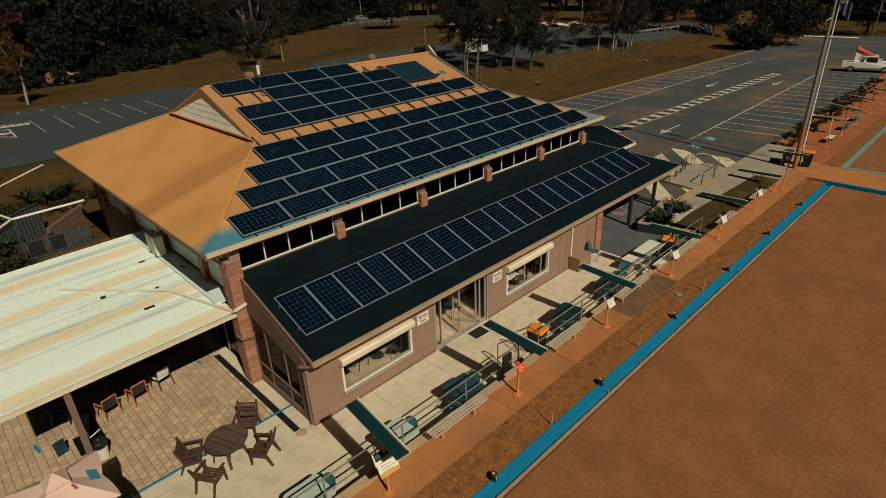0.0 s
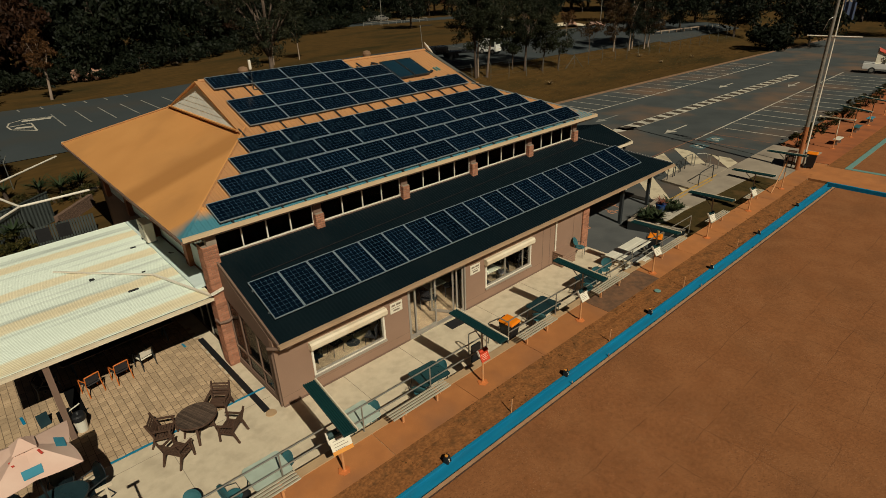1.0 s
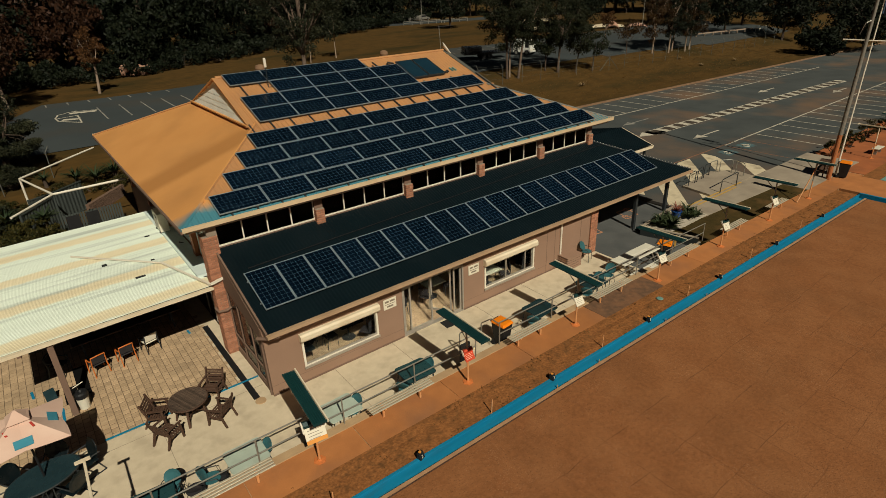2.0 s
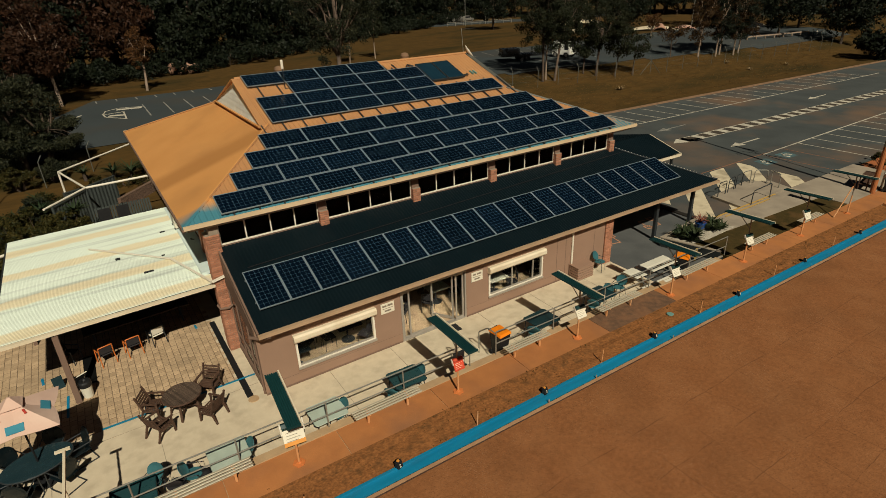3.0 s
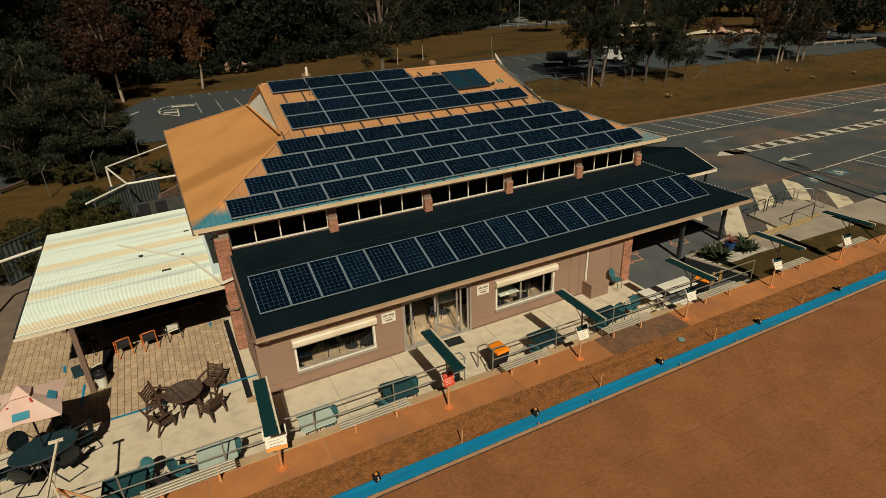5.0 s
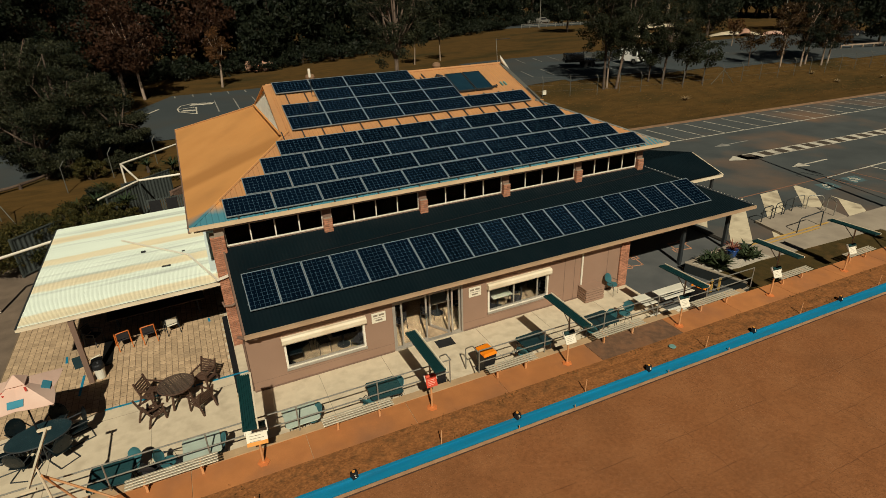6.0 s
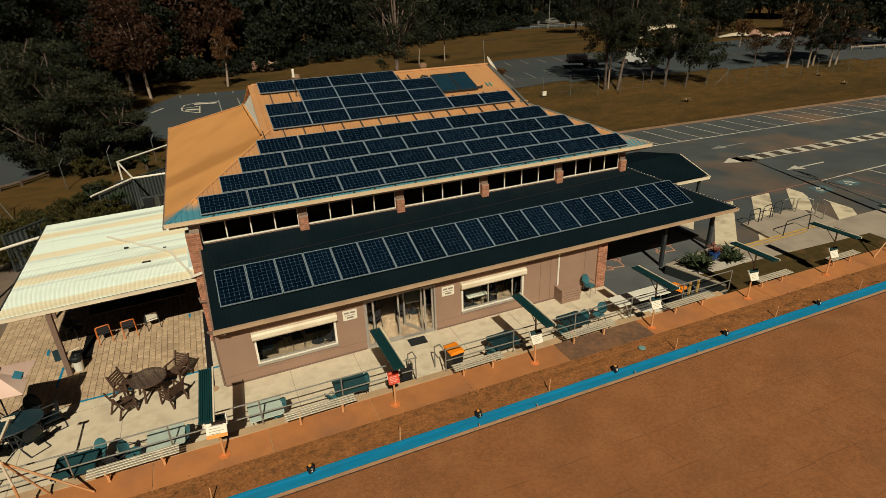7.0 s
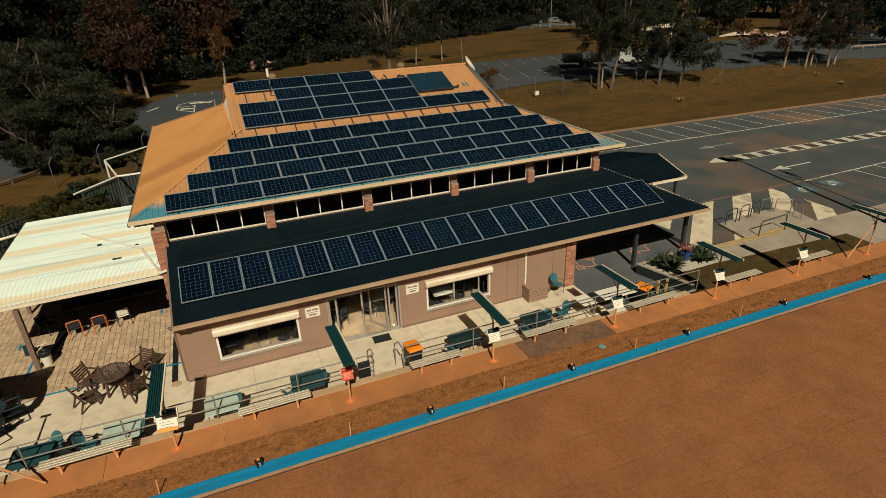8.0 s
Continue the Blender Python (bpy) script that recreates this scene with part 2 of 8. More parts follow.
# planting
material("bark", (0.11, 0.075, 0.052), (0.055, 0.04, 0.03), 0.95, scale=4, fine=25, stretch=(1, 1, 0.25), bump=0.9)
material("bark_mid", (0.17, 0.12, 0.085), (0.085, 0.06, 0.045), 0.95, scale=4, fine=25, stretch=(1, 1, 0.25), bump=0.9)
material("bark_pale", (0.36, 0.27, 0.20), (0.20, 0.145, 0.105), 0.9, scale=3, fine=20, stretch=(1, 1, 0.3), bump=0.6)
material("solar_glass_blue", (0.010, 0.034, 0.052), (0.008, 0.026, 0.042), 0.12, scale=2, bump=0)
material("panel_back", (0.052, 0.10, 0.135), (0.043, 0.083, 0.112), 0.4, scale=3, bump=0)
material("panel_cell", (0.0018, 0.0068, 0.0155), (0.0014, 0.0052, 0.012), 0.2, scale=2.2, bump=0, random_tint=0.25, spec=0.3)
material("panel_frame", (0.36, 0.41, 0.43), (0.31, 0.35, 0.37), 0.4, metal=0.5, scale=4, bump=0)
material("gutter_tan", (0.45, 0.30, 0.18), (0.37, 0.245, 0.145), 0.6, scale=1.5, fine=25, stain=(0.26, 0.16, 0.095), stain_scale=0.8)
glass("dark_glass", (0.30, 0.33, 0.32))
glass("window_glass", (0.66, 0.69, 0.68))
glass("door_glass", (0.86, 0.88, 0.86))
glass("clerestory_glass", (0.20, 0.22, 0.21))


def leaf_material(name, a, b):
    m = bpy.data.materials.new(name)
    m.use_nodes = True
    nt = m.node_tree
    bs = nt.nodes["Principled BSDF"]
    bs.inputs["Roughness"].default_value = 0.6
    bs.inputs["Specular IOR Level"].default_value = 0.12
    geo = nt.nodes.new("ShaderNodeNewGeometry")
    mx = nt.nodes.new("ShaderNodeMix")
    mx.data_type = "RGBA"
    mx.inputs["A"].default_value = (*a, 1)
    mx.inputs["B"].default_value = (*b, 1)
    nz = nt.nodes.new("ShaderNodeTexNoise")
    nz.inputs["Scale"].default_value = 0.6
    nt.links.new(geo.outputs["Position"], nz.inputs["Vector"])
    add = nt.nodes.new("ShaderNodeMath")
    add.operation = "ADD"
    sc = nt.nodes.new("ShaderNodeMath")
    sc.operation = "MULTIPLY_ADD"
    sc.inputs[1].default_value = 1.6
    sc.inputs[2].default_value = -0.8
    nt.links.new(nz.outputs["Fac"], sc.inputs[0])
    nt.links.new(geo.outputs["Random Per Island"], add.inputs[0])
    nt.links.new(sc.outputs[0], add.inputs[1])
    add.use_clamp = True
    nt.links.new(add.outputs[0], mx.inputs["Factor"])
    nt.links.new(mx.outputs["Result"], bs.inputs["Base Color"])
    MATS[name] = m


leaf_material("leaf_gum", (0.009, 0.013, 0.0062), (0.027, 0.028, 0.013))
leaf_material("leaf_dark", (0.0045, 0.0078, 0.0042), (0.014, 0.0172, 0.0085))
leaf_material("leaf_brown", (0.040, 0.019, 0.007), (0.098, 0.043, 0.014))
leaf_material("leaf_autumn", (0.026, 0.016, 0.007), (0.062, 0.032, 0.011))
leaf_material("leaf_fig", (0.0078, 0.0115, 0.0068), (0.036, 0.0365, 0.0175))
leaf_material("leaf_rust", (0.020, 0.0098, 0.0052), (0.042, 0.0175, 0.0082))
leaf_material("leaf_olive", (0.014, 0.019, 0.006), (0.060, 0.047, 0.011))
leaf_material("leaf_shrub", (0.013, 0.017, 0.005), (0.05, 0.039, 0.010))
leaf_material("leaf_agave", (0.016, 0.028, 0.012), (0.055, 0.064, 0.026))
leaf_material("leaf_red", (0.16, 0.05, 0.035), (0.24, 0.09, 0.05))
leaf_material("leaf_straw", (0.075, 0.040, 0.012), (0.17, 0.090, 0.028))
leaf_material("leaf_dry", (0.30, 0.22, 0.12), (0.20, 0.13, 0.07))


def roof_material():
    """Tan metal roof with teal paint left along the front eave."""
    m = material("tan_roof", (0.64, 0.305, 0.097), (0.57, 0.262, 0.08), 0.6, scale=0.5, fine=14, stain=(0.40, 0.19, 0.065), stain_scale=0.35, stain_amount=0.5, bump=0.1)
    nt = m.node_tree
    b = nt.nodes["Principled BSDF"]
    old = b.inputs["Base Color"].links[0].from_socket
    geo = nt.nodes.new("ShaderNodeNewGeometry")
    sep = nt.nodes.new("ShaderNodeSeparateXYZ")
    nt.links.new(geo.outputs["Position"], sep.inputs[0])
    nz = nt.nodes.new("ShaderNodeTexNoise")
    nz.inputs["Scale"].default_value = 1.3
    nt.links.new(geo.outputs["Position"], nz.inputs["Vector"])
    ad = nt.nodes.new("ShaderNodeMath")
    ad.operation = "MULTIPLY_ADD"
    ad.inputs[1].default_value = 0.7
    nt.links.new(nz.outputs["Fac"], ad.inputs[0])
    nt.links.new(sep.outputs["Y"], ad.inputs[2])
    mr = nt.nodes.new("ShaderNodeMapRange")
    mr.inputs["From Min"].default_value = 7.6
    mr.inputs["From Max"].default_value = 8.2
    mr.inputs["To Min"].default_value = 1.0
    mr.inputs["To Max"].default_value = 0.0
    nt.links.new(ad.outputs[0], mr.inputs["Value"])
    mx = nt.nodes.new("ShaderNodeMix")
    mx.data_type = "RGBA"
    nt.links.new(mr.outputs["Result"], mx.inputs["Factor"])
    nt.links.new(old, mx.inputs["A"])
    mx.inputs["B"].default_value = (0.055, 0.19, 0.235, 1)
    # darker bands slanting across the west slope
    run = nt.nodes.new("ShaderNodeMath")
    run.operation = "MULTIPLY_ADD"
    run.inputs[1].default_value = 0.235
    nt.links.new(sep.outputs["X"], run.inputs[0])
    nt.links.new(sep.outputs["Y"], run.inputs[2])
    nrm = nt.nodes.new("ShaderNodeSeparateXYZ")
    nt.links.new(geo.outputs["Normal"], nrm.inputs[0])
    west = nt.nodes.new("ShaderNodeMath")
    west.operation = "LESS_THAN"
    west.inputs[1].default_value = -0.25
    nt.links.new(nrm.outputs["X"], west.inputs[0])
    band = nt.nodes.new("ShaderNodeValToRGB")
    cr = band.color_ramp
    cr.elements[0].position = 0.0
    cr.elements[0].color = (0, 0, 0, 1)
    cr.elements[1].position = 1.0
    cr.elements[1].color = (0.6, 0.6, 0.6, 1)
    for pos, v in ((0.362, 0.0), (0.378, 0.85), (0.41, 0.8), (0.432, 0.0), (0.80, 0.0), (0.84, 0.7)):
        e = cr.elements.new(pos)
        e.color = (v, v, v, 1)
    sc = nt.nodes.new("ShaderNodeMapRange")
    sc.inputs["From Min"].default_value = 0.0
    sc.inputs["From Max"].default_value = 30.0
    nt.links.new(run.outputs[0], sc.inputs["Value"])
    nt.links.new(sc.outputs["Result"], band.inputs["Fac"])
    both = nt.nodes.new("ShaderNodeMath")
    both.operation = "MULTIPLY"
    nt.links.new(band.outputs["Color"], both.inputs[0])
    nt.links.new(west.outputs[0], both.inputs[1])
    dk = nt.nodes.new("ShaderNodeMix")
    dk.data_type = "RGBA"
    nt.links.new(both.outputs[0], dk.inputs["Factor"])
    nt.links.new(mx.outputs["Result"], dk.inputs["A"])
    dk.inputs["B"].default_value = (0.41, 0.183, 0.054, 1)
    # the front slope is mixed towards a duller brown, unevenly by noise
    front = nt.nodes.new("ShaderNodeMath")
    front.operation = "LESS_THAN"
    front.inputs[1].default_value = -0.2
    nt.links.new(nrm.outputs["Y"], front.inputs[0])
    dulling = nt.nodes.new("ShaderNodeMapRange")
    dulling.inputs["To Min"].default_value = 0.35
    dulling.inputs["To Max"].default_value = 0.95
    nt.links.new(nz.outputs["Fac"], dulling.inputs["Value"])
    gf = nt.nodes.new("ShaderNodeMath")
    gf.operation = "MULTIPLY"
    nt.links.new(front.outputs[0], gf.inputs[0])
    nt.links.new(dulling.outputs["Result"], gf.inputs[1])
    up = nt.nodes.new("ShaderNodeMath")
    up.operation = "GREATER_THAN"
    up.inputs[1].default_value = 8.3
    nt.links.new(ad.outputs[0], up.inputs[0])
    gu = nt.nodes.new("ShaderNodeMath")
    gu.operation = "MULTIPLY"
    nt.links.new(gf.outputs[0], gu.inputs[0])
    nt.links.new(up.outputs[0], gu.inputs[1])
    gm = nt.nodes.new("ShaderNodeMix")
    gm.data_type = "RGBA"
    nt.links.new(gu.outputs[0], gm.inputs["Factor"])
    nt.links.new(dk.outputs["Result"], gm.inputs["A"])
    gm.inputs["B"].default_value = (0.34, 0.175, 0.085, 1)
    nt.links.new(gm.outputs["Result"], b.inputs["Base Color"])


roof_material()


def white_roof_material():
    """Cream corrugated roof with rusty and grey stripes along the sheets."""
    m = material("white_roof", (0.745, 0.81, 0.69), (0.655, 0.72, 0.61), 0.5, scale=0.6, fine=12, stretch=(0.12, 2.2, 1), stain=(0.33, 0.36, 0.32), stain_scale=1.1, stain_amount=0.7, bump=0.06)
    nt = m.node_tree
    b = nt.nodes["Principled BSDF"]
    old = b.inputs["Base Color"].links[0].from_socket
    geo = nt.nodes.new("ShaderNodeNewGeometry")
    sep = nt.nodes.new("ShaderNodeSeparateXYZ")
    nt.links.new(geo.outputs["Position"], sep.inputs[0])
    nz = nt.nodes.new("ShaderNodeTexNoise")
    nz.inputs["Scale"].default_value = 1.5
    nt.links.new(geo.outputs["Position"], nz.inputs["Vector"])
    ph = nt.nodes.new("ShaderNodeMath")
    ph.operation = "MULTIPLY_ADD"
    ph.inputs[1].default_value = 0.25
    nt.links.new(nz.outputs["Fac"], ph.inputs[0])
    nt.links.new(sep.outputs["Y"], ph.inputs[2])
    fr = nt.nodes.new("ShaderNodeMath")
    fr.operation = "MULTIPLY"
    fr.inputs[1].default_value = 6.283 / 2.35
    nt.links.new(ph.outputs[0], fr.inputs[0])
    sn = nt.nodes.new("ShaderNodeMath")
    sn.operation = "SINE"
    nt.links.new(fr.outputs[0], sn.inputs[0])
    mr = nt.nodes.new("ShaderNodeMapRange")
    mr.inputs["From Min"].default_value = 0.5
    mr.inputs["From Max"].default_value = 0.8
    mr.inputs["To Max"].default_value = 0.68
    nt.links.new(sn.outputs[0], mr.inputs["Value"])
    mx = nt.nodes.new("ShaderNodeMix")
    mx.data_type = "RGBA"
    nt.links.new(mr.outputs["Result"], mx.inputs["Factor"])
    nt.links.new(old, mx.inputs["A"])
    mx.inputs["B"].default_value = (0.70, 0.545, 0.305, 1)
    nt.links.new(mx.outputs["Result"], b.inputs["Base Color"])


white_roof_material()


def green_cracks():
    """Pale flakes and a net of hair cracks over the worn green."""
    nt = MATS["green_surface"].node_tree
    b = nt.nodes["Principled BSDF"]
    old = b.inputs["Base Color"].links[0].from_socket
    geo = nt.nodes.new("ShaderNodeNewGeometry")

    def noise_at(s, d):
        n = nt.nodes.new("ShaderNodeTexNoise")
        n.inputs["Scale"].default_value = s
        n.inputs["Detail"].default_value = d
        nt.links.new(geo.outputs["Position"], n.inputs["Vector"])
        return n

    def span(sock, lo, hi, a, c):
        r = nt.nodes.new("ShaderNodeMapRange")
        for key, v in (("From Min", lo), ("From Max", hi), ("To Min", a), ("To Max", c)):
            r.inputs[key].default_value = v
        nt.links.new(sock, r.inputs["Value"])
        return r.outputs["Result"]

    def over(fac, under, colour):
        m = nt.nodes.new("ShaderNodeMix")
        m.data_type = "RGBA"
        nt.links.new(fac, m.inputs["Factor"])
        nt.links.new(under, m.inputs["A"])
        m.inputs["B"].default_value = (*colour, 1)
        return m.outputs["Result"]

    def times(a, c):
        m = nt.nodes.new("ShaderNodeMath")
        m.operation = "MULTIPLY"
        nt.links.new(a, m.inputs[0])
        nt.links.new(c, m.inputs[1])
        return m.outputs[0]

    def calc(op, a, c=None):
        m = nt.nodes.new("ShaderNodeMath")
        m.operation = op
        for sock, v in zip(m.inputs, (a, c)):
            if isinstance(v, (int, float)):
                sock.default_value = v
            elif v is not None:
                nt.links.new(v, sock)
        return m.outputs[0]

    sep = nt.nodes.new("ShaderNodeSeparateXYZ")
    nt.links.new(geo.outputs["Position"], sep.inputs[0])
    col = over(span(noise_at(0.9, 4.0).outputs["Fac"], 0.42, 0.68, 0.0, 0.35), old, (0.33, 0.142, 0.056))
    flakes = times(span(noise_at(38.0, 1.5).outputs["Fac"], 0.61, 0.70, 0.0, 0.5), span(noise_at(0.7, 3.0).outputs["Fac"], 0.40, 0.62, 0.2, 1.0))
    col = over(flakes, col, (0.44, 0.235, 0.125))
    col = over(span(noise_at(31.0, 1.0).outputs["Fac"], 0.36, 0.28, 0.0, 0.7), col, (0.10, 0.040, 0.017))
    # seams between the laid mats, open in places
    broken = span(noise_at(1.1, 5.0).outputs["Fac"], 0.43, 0.56, 0.0, 1.0)
    sway = span(noise_at(0.8, 3.0).outputs["Fac"], 0.0, 1.0, -0.13, 0.13)
    for axis_name, first, step in (("X", 9.55, 1.64), ("Y", -4.25, 1.35)):
        d = calc("DIVIDE", calc("SUBTRACT", calc("ADD", sep.outputs[axis_name], sway), first), step)
        d = calc("MULTIPLY", calc("ABSOLUTE", calc("SUBTRACT", d, calc("ROUND", d))), step)
        line = times(times(span(d, 0.004, 0.013, 0.62, 0.0), broken), span(sep.outputs["Y"], -3.95, -4.1, 0.0, 1.0))
        col = over(line, col, (0.09, 0.037, 0.016))
    nt.links.new(col, b.inputs["Base Color"])


green_cracks()

# ---------------------------------------------------------------- mesh tools


def box(bm, lo, hi, bev=0.0):
    vs = [bm.verts.new((x, y, z)) for z in (lo[2], hi[2]) for y in (lo[1], hi[1]) for x in (lo[0], hi[0])]
    fs = [bm.faces.new([vs[i] for i in q]) for q in ((0, 2, 3, 1), (4, 5, 7, 6), (0, 1, 5, 4), (2, 6, 7, 3), (0, 4, 6, 2), (1, 3, 7, 5))]
    if bev:
        bmesh.ops.bevel(bm, geom=list({e for f in fs for e in f.edges}), offset=bev, segments=1, affect="EDGES")
    return bm


def beam(bm, a, b, w, h, up=(0, 0, 1)):
    """A bar of section w by h from a to b."""
    a, b = Vector(a), Vector(b)
    d = (b - a).normalized()
    side = d.cross(Vector(up))
    if side.length < 1e-4:
        side = d.cross(Vector((1, 0, 0)))
    side.normalize()
    top = side.cross(d).normalized()
    vs = []
    for p in (a, b):
        for sx, sz in ((-1, -1), (1, -1), (1, 1), (-1, 1)):
            vs.append(bm.verts.new(p + side * (sx * w / 2) + top * (sz * h / 2)))
    for q in ((3, 2, 1, 0), (4, 5, 6, 7), (0, 1, 5, 4), (1, 2, 6, 5), (2, 3, 7, 6), (3, 0, 4, 7)):
        bm.faces.new([vs[i] for i in q])
    return bm


def tube(bm, pts, r, seg=8, closed=False):
    """A round bar along pts; r a radius or one for each point."""
    pts = [Vector(p) for p in pts]
    rs = r if isinstance(r, (list, tuple)) else [r] * len(pts)
    rings = []
    n = len(pts)
    for i, p in enumerate(pts):
        if closed:
            d = pts[(i + 1) % n] - pts[i - 1]
        else:
            d = pts[min(i + 1, n - 1)] - pts[max(i - 1, 0)]
        d.normalize()
        u = d.cross(Vector((0, 0, 1)) if abs(d.z) < 0.95 else Vector((1, 0, 0))).normalized()
        v = d.cross(u)
        rings.append([bm.verts.new(p + (u * math.cos(k) + v * math.sin(k)) * rs[i]) for k in (2 * math.pi * j / seg for j in range(seg))])
    for i in range(n if closed else n - 1):
        a, b = rings[i], rings[(i + 1) % n]
        for j in range(seg):
            bm.faces.new((a[j], a[(j + 1) % seg], b[(j + 1) % seg], b[j]))
    if not closed:
        bm.faces.new(rings[0][::-1])
        bm.faces.new(rings[-1])
    return bm


def lathe(bm, profile, centre=(0, 0, 0), seg=16, squash=1.0):
    """Turns (radius, height) pairs round a vertical axis."""
    c = Vector(centre)
    rings = []
    for r, z in profile:
        rings.append([bm.verts.new(c + Vector((r * math.cos(k), r * squash * math.sin(k), z))) for k in (2 * math.pi * j / seg for j in range(seg))])
    for a, b in zip(rings, rings[1:]):
        for j in range(seg):
            bm.faces.new((a[j], a[(j + 1) % seg], b[(j + 1) % seg], b[j]))
    bm.faces.new(rings[0][::-1])
    bm.faces.new(rings[-1])
    return bm


def prism(bm, poly, z0, z1):
    """A flat polygon of (x, y) drawn up from z0 to z1."""
    lo = [bm.verts.new((x, y, z0)) for x, y in poly]
    hi = [bm.verts.new((x, y, z1)) for x, y in poly]
    bm.faces.new(lo[::-1])
    bm.faces.new(hi)
    n = len(poly)
    for i in range(n):
        bm.faces.new((lo[i], lo[(i + 1) % n], hi[(i + 1) % n], hi[i]))
    return bm


def slab(bm, pts, thick):
    """A plate with the given upper corners, thick metres deep straight down."""
    hi = [bm.verts.new(p) for p in pts]
    lo = [bm.verts.new((p[0], p[1], p[2] - thick)) for p in pts]
    bm.faces.new(hi)
    bm.faces.new(lo[::-1])
    n = len(pts)
    for i in range(n):
        bm.faces.new((lo[i], lo[(i + 1) % n], hi[(i + 1) % n], hi[i]))
    return bm


def B():
    return bmesh.new()


def finish(name, bm, mat, smooth=False):
    bmesh.ops.recalc_face_normals(bm, faces=bm.faces)
    me = bpy.data.meshes.new(name)
    bm.to_mesh(me)
    bm.free()
    me.materials.append(MATS[mat])
    if smooth:
        me.polygons.foreach_set("use_smooth", [True] * len(me.polygons))
    return me


def part(name, bm, mat, parent, label="", smooth=False, at=None):
    """Links a bmesh (or a ready mesh) as one object under a thing or a part."""
    me = finish(name, bm, mat, smooth) if isinstance(bm, bmesh.types.BMesh) else bm
    ob = new(name, me)
    ob.parent = parent
    if at is not None:
        ob.matrix_basis = at
    if label:
        ob["label"] = label
    return ob


def thing(name, m, label, category, group="", kind=""):
    ob = new(name)
    ob.empty_display_size = 0.1
    ob.matrix_basis = m
    return tagged(ob, label, category, group, kind)


def solid(name, bm, mat, label="", category="", kind="structure", smooth=False):
    return tagged(new(name, finish(name, bm, mat, smooth)), label, category, "", kind)


def at(x, y, z, turn=0.0):
    return pose(x, y, z, 0, 0, turn)


def gz(x):
    """Height of the green, the path and the strip beside it."""
    return -0.011 * min(max(x, -14.0), 36.0)


PATIO = -0.47
PAVE0 = -7.815       # outer edge of the block paving

# ---------------------------------------------------------------- ground


def smooth(a, b, v):
    u = min(max((v - a) / (b - a), 0.0), 1.0)
    return u * u * (3 - 2 * u)


def terrain(x, y):
    k = smooth(5, 45, x)
    h = -0.42 + (1.05 + 1.15 * k) * smooth(26, 44 + 8 * (1 - k), y)
    far = math.hypot(x - 10, y - 20)
    h += 26 * smooth(170, 420, far)
    if -15 < x < 23.5 and y < 23.0:
        h = -1.0
    if x >= 23.5 and y < 0.6:
        h -= 0.3
    if y < -5:
        h = min(h, -1.0) if x < 60 else h
    return h


def axis(knots):
    vals = []
    for a, b, n in knots:
        vals += [a + (b - a) * i / n for i in range(n)]
    return vals + [knots[-1][1]]


def sheet(name, xs, ys, zf, mat, label, category, cover=None, lift=0.0):
    bm = B()
    grid = {}
    for i, x in enumerate(xs):
        for j, y in enumerate(ys):
            grid[i, j] = bm.verts.new((x, y, zf(x, y) + lift))
    for i in range(len(xs) - 1):
        for j in range(len(ys) - 1):
            if cover is None or cover((xs[i] + xs[i + 1]) / 2, (ys[j] + ys[j + 1]) / 2):
                bm.faces.new((grid[i, j], grid[i + 1, j], grid[i + 1, j + 1], grid[i, j + 1]))
    loose = [v for v in bm.verts if not v.link_faces]
    bmesh.ops.delete(bm, geom=loose, context="VERTS")
    return solid(name, bm, mat, label, category, smooth=True)


GX = axis([(-900, -200, 8), (-200, -60, 14), (-60, -15.001, 18), (-15.001, -14.9, 1), (-14.9, 23.4, 10), (23.4, 23.6, 1), (23.6, 100, 40), (100, 260, 20), (260, 1000, 8)])
GY = axis([(-900, -60, 8), (-60, -5.2, 6), (-5.2, -4.8, 1), (-4.8, 0.5, 2), (0.5, 0.7, 1), (0.7, 22.9, 8), (22.9, 23.1, 1), (23.1, 60, 30), (60, 140, 24), (140, 260, 16), (260, 1000, 8)])
sheet("ground", GX, GY, terrain, "grass", "dry brown grass ground rising gently to the woods", "ground")

bm = B()
for xa, xb in ((-40, -14), (-14, 31.9)):
    slab(bm, [(xa, -60, gz(xa)), (xb, -60, gz(xb)), (xb, -2.115, gz(xb)), (xa, -2.115, gz(xa))], 0.3)
solid("bowling_green", bm, "green_surface", "flat red-brown bowling green of fine worn surface", "bowling green")
bm = B()
slab(bm, [(36.35, -60, -0.4), (90, -60, -0.4), (90, -1.75, -0.4), (36.35, -1.75, -0.4)], 0.3)
solid("bowling_green_beyond", bm, "green_surface", "second brown bowling green beyond the cross path", "bowling green")


def strip(name, x0, x1, y0, y1, up, deep, mat, label, category, step=2.0, rough=0.0):
    """A long band that follows the fall of the green."""
    bm = B()
    n = max(1, int((x1 - x0) / step))
    rows = 6 if rough else 1
    top = [[bm.verts.new((x0 + (x1 - x0) * i / n, y0 + (y1 - y0) * j / rows, gz(x0 + (x1 - x0) * i / n) + up
            + (rough * noise.noise((i * 0.37, j * 0.6, 3.1)) if 0 < j < rows else 0))) for j in range(rows + 1)] for i in range(n + 1)]
    for i in range(n):
        for j in range(rows):
            bm.faces.new((top[i][j], top[i + 1][j], top[i + 1][j + 1], top[i][j + 1]))
    bd = [e for e in bm.edges if e.is_boundary]
    r = bmesh.ops.extrude_edge_only(bm, edges=bd)
    bmesh.ops.translate(bm, verts=[v for v in r["geom"] if isinstance(v, bmesh.types.BMVert)], vec=(0, 0, -deep))
    return solid(name, bm, mat, label, category)


